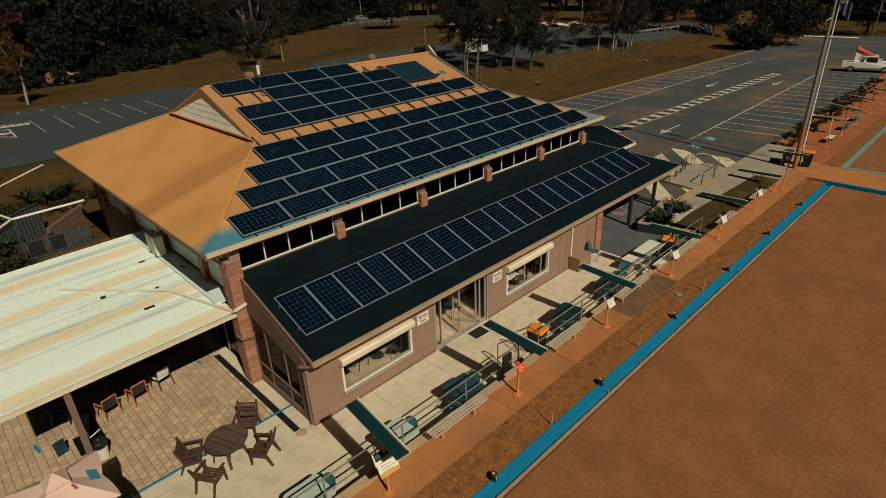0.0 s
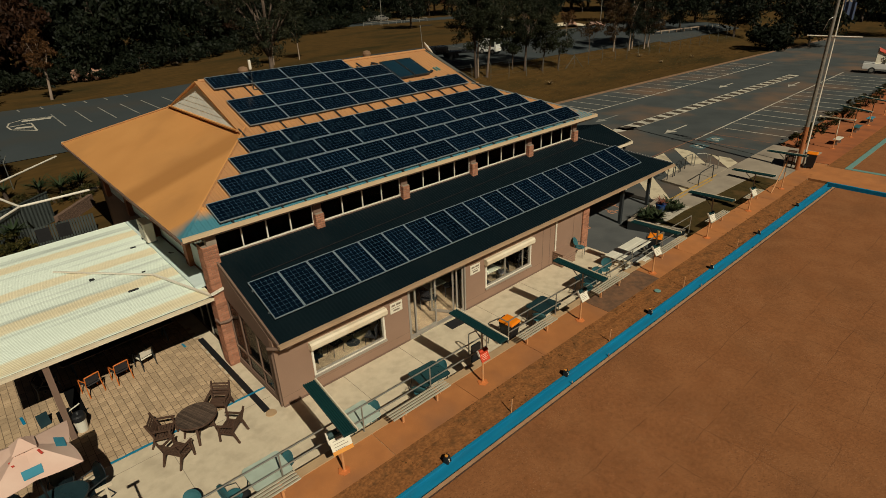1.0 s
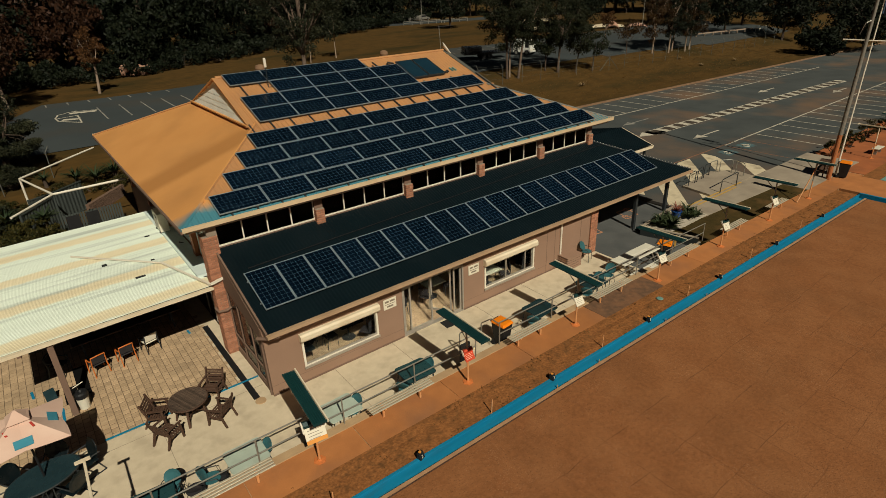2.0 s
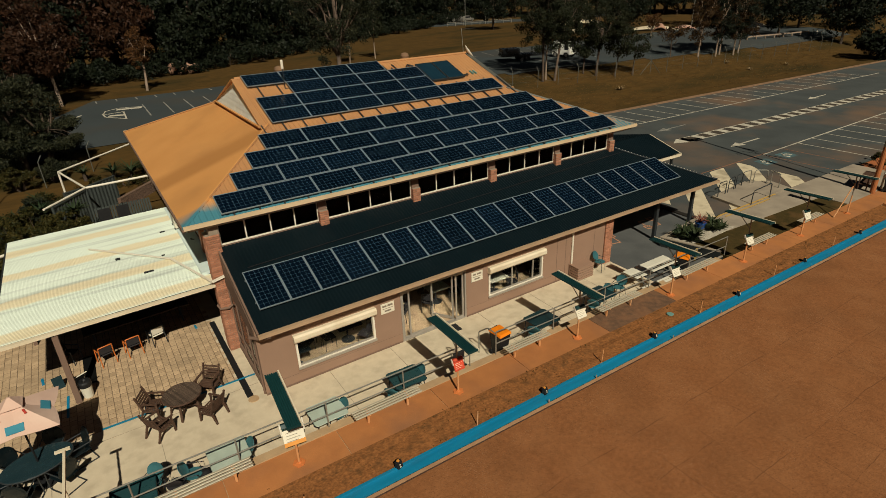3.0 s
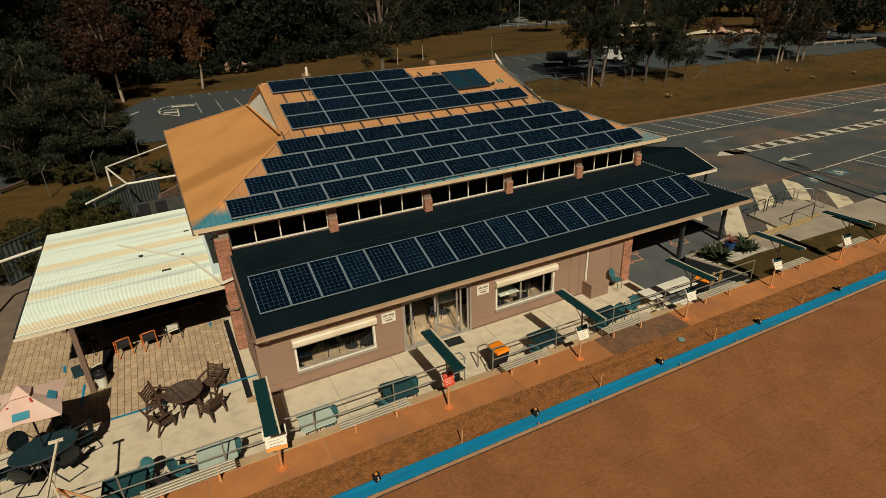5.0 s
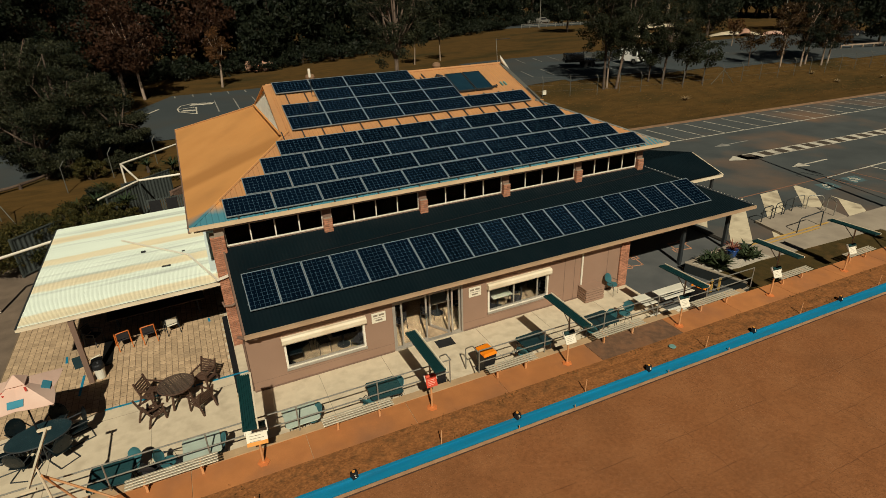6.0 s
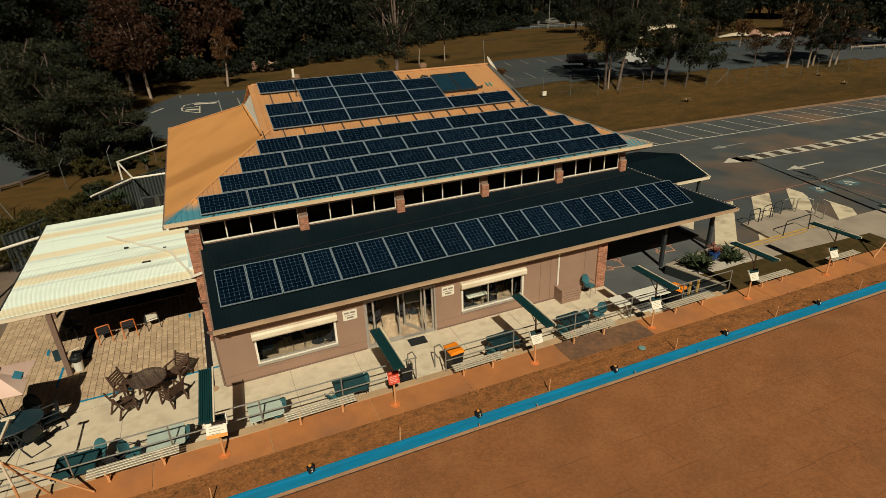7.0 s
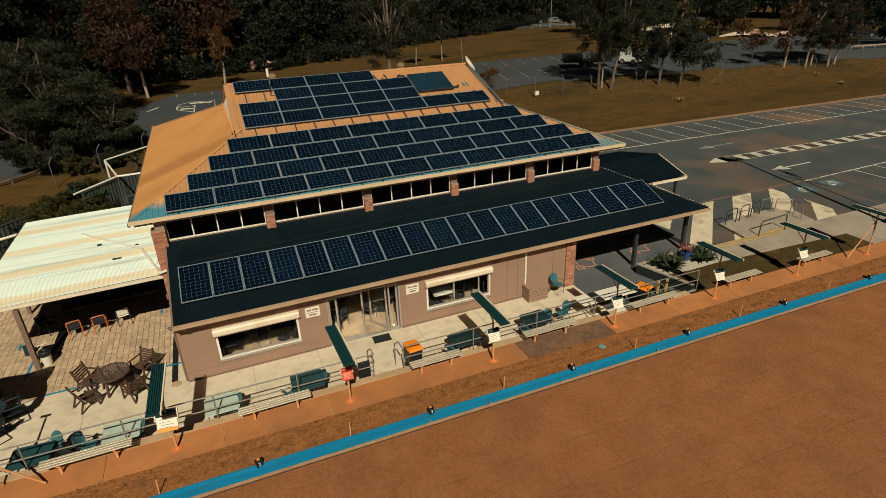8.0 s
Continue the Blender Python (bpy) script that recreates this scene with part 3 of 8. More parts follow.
strip("edge_gap", -40, 31.9, -2.113, -2.073, 0.004, 0.3, "timber_dark", "dark dirt-filled gap between green and edging board", "gap")
strip("ditch_board", -40, 31.9, -2.071, -1.97, 0.016, 0.3, "ditch_board", "worn brown timber edging board along the green", "edging")
strip("ditch_floor", -40, 31.9, -1.97, -1.60, -0.04, 0.2, "blue_paint", "bright blue painted ditch along the green", "ditch")
strip("ditch_lip", -40, 32.35, -1.60, -1.53, 0.015, 0.3, "blue_paint", "bright blue painted lip of the ditch", "ditch")
strip("dirt_strip", -40, 32.3, -1.53, -0.46, 0.0, 0.3, "dirt_strip", "patchy bare brown earth strip with thin dead grass", "earth strip", step=0.3, rough=0.035)
strip("path_bed", -40, 36.5, -0.46, 0.60, -0.02, 0.3, "kerb_concrete", "orange concrete footpath along the green", "footpath")
strip("retaining_kerb", -14, 19.6, 0.60, 0.88, 0.03, 0.8, "kerb_concrete", "sand-coloured concrete retaining kerb between path and patio", "kerb")
# end of the green: cross ditch
# floor coloured dark teal to carry the shade of the blue ditch
bm = B()
slab(bm, [(31.9, -60, gz(32) - 0.26), (32.58, -60, gz(32) - 0.26), (32.58, -1.5, gz(32) - 0.26), (31.9, -1.5, gz(32) - 0.26)], 0.2)
solid("ditch_floor_end", bm, "plastic_teal_dark", "ditch across the end of the green, dark teal for its shade", "ditch")
bm = B()
box(bm, (32.58, -60, gz(32) - 0.5), (32.70, -1.5, gz(32) + 0.02), 0.008)
solid("ditch_bank_end", bm, "blue_paint", "blue painted upright bank at the end of the green", "ditch")
bm = B()
slab(bm, [(32.7, -60, -0.34), (36.0, -60, -0.38), (36.0, -0.47, -0.38), (32.7, -0.47, -0.34)], 0.2)
solid("cross_path", bm, "path_concrete", "orange-brown concrete path between the two greens", "footpath")
bm = B()
box(bm, (36.0, -60, -0.5), (36.35, -1.75, -0.36))
box(bm, (36.0, -1.75, -0.5), (90, -1.45, -0.36))
solid("teal_ditch", bm, "teal_kerb", "pale teal painted ditch round the far green", "ditch")
bm = B()
slab(bm, [(36.0, -1.45, -0.40), (90, -1.45, -0.40), (90, -0.5, -0.40), (36.0, -0.5, -0.40)], 0.2)
solid("earth_strip_far", bm, "dirt_strip", "bare brown earth strip by the far green", "earth strip")
bm = B()
slab(bm, [(36.5, -0.5, -0.385), (90, -0.5, -0.385), (90, 1.1, -0.385), (36.5, 1.1, -0.385)], 0.2)
solid("path_far", bm, "red_soil", "red-orange path beside the far green", "footpath")
bm = B()
slab(bm, [(38.5, 1.1, -0.39), (90, 1.1, -0.39), (90, 3.4, -0.39), (38.5, 3.4, -0.39)], 0.2)
solid("shrub_bed", bm, "red_soil", "strip of red bare soil planted with shrubs", "garden bed")

# patio, veranda and lawn
bm = B()
box(bm, (-14, 0.88, PATIO - 0.3), (16.05, 5.12, PATIO))
box(bm, (-0.36, 5.12, PATIO - 0.3), (0.27, 16.0, PATIO))
solid("patio", bm, "concrete", "pale cream concrete patio with fine joints and stains", "patio")
bm = B()
box(bm, (-14, 5.12, PATIO - 0.3), (PAVE0, 24.0, PATIO - 0.02))
solid("side_path", bm, "side_paving", "worn brown paving beside the canopy", "paving")
bm = B()
box(bm, (PAVE0, 5.12, PATIO - 0.3), (-0.36, 17.0, PATIO - 0.009))
PAVING = solid("paved_court", bm, "paver_joint", "court of weathered tan block pavers in running bond", "paving")
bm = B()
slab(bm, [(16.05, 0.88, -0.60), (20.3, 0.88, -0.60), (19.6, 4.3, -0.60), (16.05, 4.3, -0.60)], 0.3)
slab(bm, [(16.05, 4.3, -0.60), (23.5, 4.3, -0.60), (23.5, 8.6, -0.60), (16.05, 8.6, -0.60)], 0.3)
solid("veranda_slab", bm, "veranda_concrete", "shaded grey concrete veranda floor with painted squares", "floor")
for x in (2.4, 4.7, 8.6, 11.2, 13.9, -2.9, -5.6, -8.2):
    bm = B()
    box(bm, (x - 0.008, 0.9, PATIO), (x + 0.008, 3.8 if x > 0.3 else 5.1, PATIO + 0.004))
    solid("joint", bm, "concrete_grey", "thin joint in the patio slab", "joint")
bm = B()
box(bm, (-14, 4.62, PATIO), (0.2, 4.635, PATIO + 0.004))
solid("joint", bm, "concrete_grey", "thin joint in the patio slab", "joint")
bm = B()
slab(bm, [(22.9, 0.64, -0.30), (31.2, 0.64, -0.36), (31.2, 2.0, -0.36), (22.9, 2.35, -0.30)], 0.3)
slab(bm, [(20.2, 0.62, -0.25), (22.9, 0.64, -0.30), (22.9, 2.5, -0.30), (20.15, 2.5, -0.27)], 0.3)
solid("lawn", bm, "lawn", "short dull green-brown lawn beside the path", "lawn")
bm = B()
slab(bm, [(22.9, 2.35, -0.28), (31.2, 2.0, -0.33), (31.2, 0.64, -0.34), (39.0, 0.64, -0.36), (39.0, 3.75, -0.36), (23.4, 3.75, -0.28)], 0.3)
solid("footpath_cross", bm, "concrete_grey", "grey-brown concrete footpath by the car park", "footpath")
bm = B()
slab(bm, [(26.3, 3.76, -0.27), (31.3, 3.76, -0.27), (31.6, 5.1, -0.27), (30.3, 5.95, -0.27), (26.6, 5.65, -0.27)], 0.3)
solid("bike_island", bm, "concrete_grey", "raised concrete island for bicycle hoops", "island")

# road and marks
RZ = -0.40


def flat(name, polys, z, mat, label, category, thick=0.004):
    bm = B()
    for p in polys:
        prism(bm, p, z - thick, z)
    return solid(name, bm, mat, label, category)


flat("road", [[(23.5, 3.5), (118, 3.5), (118, 21.1), (27, 25.2), (16.0, 26.0), (16.0, 23.2), (23.5, 23.2)]], RZ, "asphalt", "grey asphalt car park road with rusty dust patches", "road", 0.15)


def band(a, b, w):
    a, b = Vector((*a, 0)), Vector((*b, 0))
    s = (b - a).normalized().cross(Vector((0, 0, 1))) * (w / 2)
    return [((a + s).x, (a + s).y), ((b + s).x, (b + s).y), ((b - s).x, (b - s).y), ((a - s).x, (a - s).y)]


M1 = RZ + 0.006
flat("edge_line", [band((37, 8.55), (76, 9.3), 0.12)], M1, "road_paint", "long white line of the parking bays", "road mark")
flat("edge_line", [band((28, 20.5), (80, 18.6), 0.12)], M1, "road_paint", "long white line of the parking bays", "road mark")
for i in range(16):
    x = 41.7 + i * 2.12
    flat("bay_line", [band((x, 8.55 + (x - 37) * 0.019), (x + 0.12, 3.75), 0.10)], M1, "road_paint", "white painted parking bay line", "road mark")
for i in range(22):
    x = 30.2 + i * 2.22
    flat("bay_line", [band((x, 20.4 - (x - 30) * 0.036), (x - 0.3, 24.75 - (x - 30) * 0.045), 0.09)], M1, "road_paint", "white painted parking bay line", "road mark")
hatch = flat("hatched_strip", [band((36.2, 14.33), (71.0, 12.95), 1.12)], M1, "road_paint", "painted median strip of alternating white and dark blocks", "road mark")
for i in range(22):
    x = 36.75 + i * 1.555
    y = 14.36 - (x - 35) * 0.039
    bm = B()
    prism(bm, [(x, y - 0.47), (x + 0.86, y - 0.503), (x + 0.86, y + 0.44), (x, y + 0.47)], M1, M1 + 0.005)
    part("dark_block", bm, "road_dark_block", hatch)
flat("tip", [[(34.9, 14.3), (36.2, 13.76), (36.9, 13.76), (36.9, 14.85), (36.0, 14.9)]], M1, "road_paint", "white painted tip of the median strip", "road mark")


def arrow(x, y, ln, d, paint="road_paint"):
    flat("road_arrow", [band((x, y), (x + d * ln, y), 0.14), [(x + d * ln, y - 0.42), (x + d * ln, y + 0.42), (x + d * (ln + 1.3), y)]], M1, paint, "white painted direction arrow on the road", "road mark")


arrow(40.9, 11.1, 2.4, -1)
arrow(40.7, 17.4, 2.4, -1, "road_paint_worn")
arrow(66.5, 10.9, 2.2, -1)
arrow(62.0, 16.2, 2.2, -1)
for x in (34.75, 37.35):
    flat("accessible_bay_mark", [[(x, 7.0), (x + 1.3, 6.95), (x + 1.5, 7.95), (x + 0.2, 8.05)]], M1, "sign_blue", "worn blue painted accessible parking square", "road mark")
    bm = B()
    tube(bm, [(x + 0.65 + 0.3 * math.cos(k * 0.6), 7.4 + 0.3 * math.sin(k * 0.6), M1 + 0.004) for k in range(8)], 0.035, 5)
    beam(bm, (x + 0.65, 7.42, M1 + 0.005), (x + 0.75, 7.9, M1 + 0.005), 0.09, 0.006)
    beam(bm, (x + 0.65, 7.42, M1 + 0.005), (x + 1.05, 7.3, M1 + 0.005), 0.09, 0.006)
    solid("wheelchair_symbol", bm, "road_paint", "white painted wheelchair symbol", "road mark")
flat("red_line", [band((26.0, 8.66), (38.5, 8.62), 0.08)], M1, "red_line", "faded red line along the kerb zone", "road mark")
for x in (36.9, 39.4):
    flat("red_line", [band((x, 8.5), (x + 0.1, 4.0), 0.07)], M1, "red_line", "faded red line between bays", "road mark")
# diagonal white stripes of the no-parking zone beside the bicycle island
for x in (21.6, 24.6, 27.6, 30.6, 33.6):
    def cut(edge, y):
        return min(x + edge + (y - 5.6) * 1.07, 33.95)
    poly = [(cut(0, 3.86), 3.86), (cut(1.5, 3.86), 3.86)]
    poly += [(cut(1.5, y), y) for y in (4.6, 5.2, 5.8, 6.4, 7.0, 7.6, 8.2, 8.5)] + [(cut(0, y), y) for y in (8.5, 8.2, 7.6, 7.0, 6.4, 5.8, 5.2, 4.6)]
    poly = [p for k, p in enumerate(poly) if p[0] > 23.52 and (k == 0 or (abs(p[0] - poly[k - 1][0]) + abs(p[1] - poly[k - 1][1])) > 0.05)]
    flat("painted_block", [poly], M1, "road_paint_heavy", "worn white painted stripe block beside the kerb", "road mark")
flat("yellow_line", [band((23.8, 3.68), (29.6, 3.68), 0.12)], -0.262, "yellow_line", "yellow painted kerb edge line", "road mark")
flat("yellow_line", [band((24.4, 3.42), (28.6, 3.45), 0.10)], -0.262, "yellow_line", "yellow painted kerb edge line", "road mark")
bm = B()
pts = []
for i in range(46):
    x = 26.5 + i * 1.95
    y = 25.0 - 0.045 * (x - 33)
    beam(bm, (x, y, RZ - 0.02), (x + 1.93, y - 0.087, RZ - 0.02), 0.2, 0.34)
solid("kerb", bm, "kerbstone", "worn reddish concrete kerb along the grass bank", "kerb")

# car parks behind the building


def car_park_left():
    """Asphalt between curved edges, laid in narrow columns."""
    def near(x):
        return 33.0 if x < -13 else min(33.0 + 0.9 * (x + 13), 41.2)

    def far(x):
        edge = 63.4 - 0.06 * x - 2.2 * max(0.0, -0.8 - x)
        edge = edge if x > -4.6 else 46 + (edge - 46) * smooth(-6.4, -4.2, x)
        return min(edge, 40 + (26 - x) / 0.3)
    bm = B()
    xs = axis([(-60, -14, 12), (-14, 4, 45), (4, 24, 20), (24, 25.6, 4)])
    prev = None
    for x in xs:
        lo, hi = near(x), far(x)
        col = [bm.verts.new((x, lo + (hi - lo) * k / 18, terrain(x, lo + (hi - lo) * k / 18) + 0.05)) for k in range(19)]
        if prev:
            for k in range(18):
                bm.faces.new((prev[k], col[k], col[k + 1], prev[k + 1]))
        prev = col
    solid("car_park_left", bm, "asphalt_far", "grey asphalt car park behind the club house", "car park", smooth=True)


car_park_left()
sheet("car_park_back", axis([(26, 112, 43)]), axis([(36, 62, 26)]), terrain, "asphalt_far", "wide asphalt car park beyond the wire fence", "car park",
      lambda x, y: y > 41.0 - 0.09 * (x - 34) and y < 60 - 0.02 * (x - 34) and x > 30 + 0.3 * (y - 41), 0.05)
for i in range(7):
    x = -0.5 + i * 2.0
    y = 61.4 - 0.06 * x
    bm = B()
    beam(bm, (x, y, terrain(x, y) + 0.06), (x, y + 1.6, terrain(x, y + 1.6) + 0.06), 0.13, 0.012)
    solid("bay_line", bm, "road_paint_worn", "worn white painted parking bay line", "road mark")
for i in range(6):
    x = 3.4 + i * 2.07
    bm = B()
    beam(bm, (x, 49.8, terrain(x, 50) + 0.06), (x + 0.1, 56.9, terrain(x, 56) + 0.06), 0.13, 0.012)
    solid("bay_line", bm, "road_paint_worn", "worn white painted parking bay line", "road mark")
bm = B()
loop = [(3.4, 55.7), (1.1, 56.4), (-0.1, 55.4), (-0.45, 53.7), (-0.35, 52.0), (1.26, 49.9), (1.4, 53.9), (-0.4, 53.5)]
for a, b in zip(loop, loop[1:]):
    beam(bm, (*a, terrain(*a) + 0.065), (*b, terrain(*b) + 0.065), 0.14, 0.012)
for a, b in (((0.9, 55.5), (3.2, 55.0)), ((0.0, 52.4), (1.3, 51.9))):
    beam(bm, (*a, terrain(*a) + 0.075), (*b, terrain(*b) + 0.075), 0.7, 0.012)
solid("painted_island", bm, "road_paint", "white painted traffic island with hatching", "road mark")
bm = B()
beam(bm, (-3.3, 52.8, terrain(-3, 53) + 0.065), (-2.3, 54.8, terrain(-3, 53) + 0.065), 0.22, 0.012)
solid("road_arrow", bm, "road_paint", "white painted direction arrow on the car park", "road mark")
for i in range(22):
    x = 35.0 + i * 2.7
    for y, ln in ((44.2 - 0.08 * (x - 34), 4.6), (54.0, 4.4)):
        bm = B()
        beam(bm, (x, y, terrain(x, y) + 0.06), (x + 1.2, y + ln, terrain(x + 1.2, y + ln) + 0.06), 0.10, 0.012)
        solid("bay_line", bm, "road_paint_worn", "worn white painted parking bay line", "road mark")

# ---------------------------------------------------------------- club house
WY = 3.82           # outer face of the front wall
S = 0.38            # fall of the upper roof
SF = 0.376          # fall of the front roof
EY, RY, BY = 6.75, 15.15, 23.55   # upper roof: front eave, ridge, back eave
EX0, EX1 = -0.62, 20.65
GX0, GX1 = 3.85, 16.15            # gablets
EZ = 4.50
GY0 = 11.45


def front_z(y):
    return 2.02 + (y - 3.44) * SF


def upper_z(y):
    return EZ + 0.02 + (y - EY) * S


HZ = upper_z(GY0)
RZ_TOP = upper_z(RY)

# front wall with two windows and the door
OPEN = [(1.42, 4.22, 0.09, 1.12), (5.28, 8.08, PATIO, 1.58), (9.16, 11.95, 0.06, 1.12)]
WTOP = 1.98
bm = B()
xs = [0.27]
for a, b, z0, z1 in OPEN:
    box(bm, (xs[-1], WY, PATIO - 0.2), (a, WY + 0.2, WTOP))
    if z0 > PATIO:
        box(bm, (a, WY, PATIO - 0.2), (b, WY + 0.2, z0))
    box(bm, (a, WY, z1), (b, WY + 0.2, WTOP))
    xs.append(b)
box(bm, (xs[-1], WY, PATIO - 0.2), (15.58, WY + 0.2, WTOP))
solid("wall_front", bm, "wall_render", "pinkish-brown rendered front wall of the club house", "wall")
for x in (12.75, 13.25, 14.95):
    bm = B()
    box(bm, (x - 0.012, WY - 0.004, PATIO), (x + 0.012, WY, WTOP))
    solid("trim", bm, "wall_dark", "thin cover strip between wall panels", "trim")
for a, b in ((0.28, 5.26), (8.1, 12.74)):
    bm = B()
    box(bm, (a, WY - 0.003, -0.115), (b, WY, -0.105))
    solid("trim", bm, "wall_dark", "thin horizontal seam strip in the wall", "trim")
bm = B()
box(bm, (0.27, WY - 0.03, PATIO), (5.25, WY, PATIO + 0.05))
box(bm, (8.1, WY - 0.03, PATIO), (15.55, WY, PATIO + 0.05))
solid("baseboard", bm, "wall_dark", "dark base strip of the front wall", "baseboard")

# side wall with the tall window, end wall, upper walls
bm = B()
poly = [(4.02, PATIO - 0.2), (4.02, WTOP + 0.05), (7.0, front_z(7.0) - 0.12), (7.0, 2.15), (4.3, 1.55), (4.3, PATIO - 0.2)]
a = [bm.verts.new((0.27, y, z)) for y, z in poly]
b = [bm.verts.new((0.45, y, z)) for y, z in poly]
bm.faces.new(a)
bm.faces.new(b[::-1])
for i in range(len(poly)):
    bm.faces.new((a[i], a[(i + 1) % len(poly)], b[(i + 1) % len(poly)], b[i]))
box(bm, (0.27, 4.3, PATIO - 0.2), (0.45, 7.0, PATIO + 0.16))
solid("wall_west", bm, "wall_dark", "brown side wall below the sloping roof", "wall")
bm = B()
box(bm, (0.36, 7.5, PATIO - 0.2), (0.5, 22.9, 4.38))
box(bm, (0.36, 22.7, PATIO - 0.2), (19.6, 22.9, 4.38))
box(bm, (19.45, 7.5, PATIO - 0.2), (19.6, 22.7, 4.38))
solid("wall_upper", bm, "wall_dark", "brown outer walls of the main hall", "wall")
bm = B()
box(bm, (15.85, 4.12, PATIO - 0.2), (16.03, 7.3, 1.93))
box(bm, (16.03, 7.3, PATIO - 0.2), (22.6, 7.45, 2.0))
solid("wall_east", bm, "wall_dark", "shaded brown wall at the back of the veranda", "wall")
bm = B()
box(bm, (0.5, 4.02, PATIO - 0.15), (15.85, 22.7, PATIO + 0.012))
solid("floor", bm, "interior_floor", "tan tiled floor inside the club house", "floor")
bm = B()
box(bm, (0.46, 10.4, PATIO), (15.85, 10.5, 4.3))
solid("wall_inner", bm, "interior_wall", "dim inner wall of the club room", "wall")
bm = B()
slab(bm, [(-0.5, 6.9, 4.38), (20.5, 6.9, 4.38), (20.5, 23.4, 4.38), (-0.5, 23.4, 4.38)], 0.05)
solid("ceiling", bm, "soffit", "flat ceiling and eaves lining of the hall", "ceiling")

# clerestory: pier by pier
PIERS = [4.1, 8.03, 11.9, 15.72, 19.32]
CZ0, CZ1, CY = 3.50, 4.33, 7.24
edges = [0.45] + PIERS
for i in range(5):
    x0 = edges[i] + (0.0 if i == 0 else 0.17)
    x1 = edges[i + 1] - 0.17
    win = tagged(new("window_%d" % (i + 1)), "row of dark clerestory panes in white frames", "window", "clerestory windows", "structure")
    bm = B()
    for z in (CZ0, CZ1 - 0.05):
        box(bm, (x0, CY - 0.03, z), (x1, CY + 0.05, z + 0.05))
    part("window_frame", bm, "white_paint", win)
    n = 4
    for k in range(n + 1):
        x = x0 + (x1 - x0) * k / n
        bm = B()
        box(bm, (x - 0.022, CY - 0.025, CZ0 + 0.05), (x + 0.022, CY + 0.045, CZ1 - 0.05))
        part("mullion", bm, "white_paint", win)
        if k < n:
            bm = B()
            box(bm, (x + 0.022, CY + 0.005, CZ0 + 0.05), (x0 + (x1 - x0) * (k + 1) / n - 0.022, CY + 0.013, CZ1 - 0.05))
            part("pane", bm, "clerestory_glass", win)
bm = B()
box(bm, (0.45, CY - 0.02, 3.1), (19.5, CY + 0.06, CZ0))
solid("wall_clerestory", bm, "wall_dark", "low wall below the clerestory windows", "wall")

# ---- roofs


def ribbed(bm, u0, u1, vrange, place, pitch, high, extra=()):
    """Sheet metal with ribs: u runs across the ribs, v along them."""
    us = []
    n = int((u1 - u0) / pitch)
    for i in range(n + 1):
        for f, h in ((0.0, 0), (0.35, 0), (0.5, 1), (0.85, 1)):
            u = u0 + (i + f) * pitch
            if u < u1:
                us.append((u, h))
    us.append((u1, 0))
    for e in extra:
        us.append((e, 0))
    us.sort()
    prev = None
    for u, h in us:
        v0, v1 = vrange(u)
        cur = [bm.verts.new(place(u, v0, h * high)), bm.verts.new(place(u, v1, h * high))]
        if prev:
            bm.faces.new((prev[0], cur[0], cur[1], prev[1]))
        prev = cur


def hip_y(x):
    if x < GX0:
        return EY + (x - EX0) * (GY0 - EY) / (GX0 - EX0)
    if x > GX1:
        return EY + (EX1 - x) * (GY0 - EY) / (EX1 - GX1)
    return RY


upper_roof = tagged(new("upper_roof"), "faded tan metal gablet roof with teal paint at the front eave", "roof", "", "structure")
bm = B()
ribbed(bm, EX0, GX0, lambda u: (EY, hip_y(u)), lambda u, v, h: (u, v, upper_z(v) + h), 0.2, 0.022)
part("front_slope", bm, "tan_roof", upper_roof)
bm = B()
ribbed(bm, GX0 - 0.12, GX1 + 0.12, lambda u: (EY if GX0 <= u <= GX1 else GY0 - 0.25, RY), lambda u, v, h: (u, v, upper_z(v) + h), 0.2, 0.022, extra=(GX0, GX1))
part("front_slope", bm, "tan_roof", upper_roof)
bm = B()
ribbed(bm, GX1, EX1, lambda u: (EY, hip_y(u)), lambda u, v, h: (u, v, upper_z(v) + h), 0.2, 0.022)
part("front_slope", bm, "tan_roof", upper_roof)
KX = (HZ - EZ - 0.02) / (GX0 - EX0)
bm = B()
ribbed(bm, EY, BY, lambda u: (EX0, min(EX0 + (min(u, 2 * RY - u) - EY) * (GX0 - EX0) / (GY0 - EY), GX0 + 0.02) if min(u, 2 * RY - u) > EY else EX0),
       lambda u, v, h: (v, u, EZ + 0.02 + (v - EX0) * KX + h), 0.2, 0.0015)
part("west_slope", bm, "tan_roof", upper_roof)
bm = B()
ribbed(bm, EY, BY, lambda u: (max(EX1 - (min(u, 2 * RY - u) - EY) * (EX1 - GX1) / (GY0 - EY), GX1 - 0.02), EX1),
       lambda u, v, h: (v, u, EZ + 0.02 + (EX1 - v) * KX + h), 0.2, 0.006)
part("east_slope", bm, "tan_roof", upper_roof)
bm = B()
ribbed(bm, EX0, EX1, lambda u: (2 * RY - hip_y(u), BY), lambda u, v, h: (u, v, upper_z(2 * RY - v) + h), 0.2, 0.02)
part("back_slope", bm, "tan_roof", upper_roof)
bm = B()
tube(bm, [(GX0 - 0.12, RY, RZ_TOP + 0.02), (GX1 + 0.12, RY, RZ_TOP + 0.02)], 0.07, 8)
part("ridge_cap", bm, "tan_roof", upper_roof)
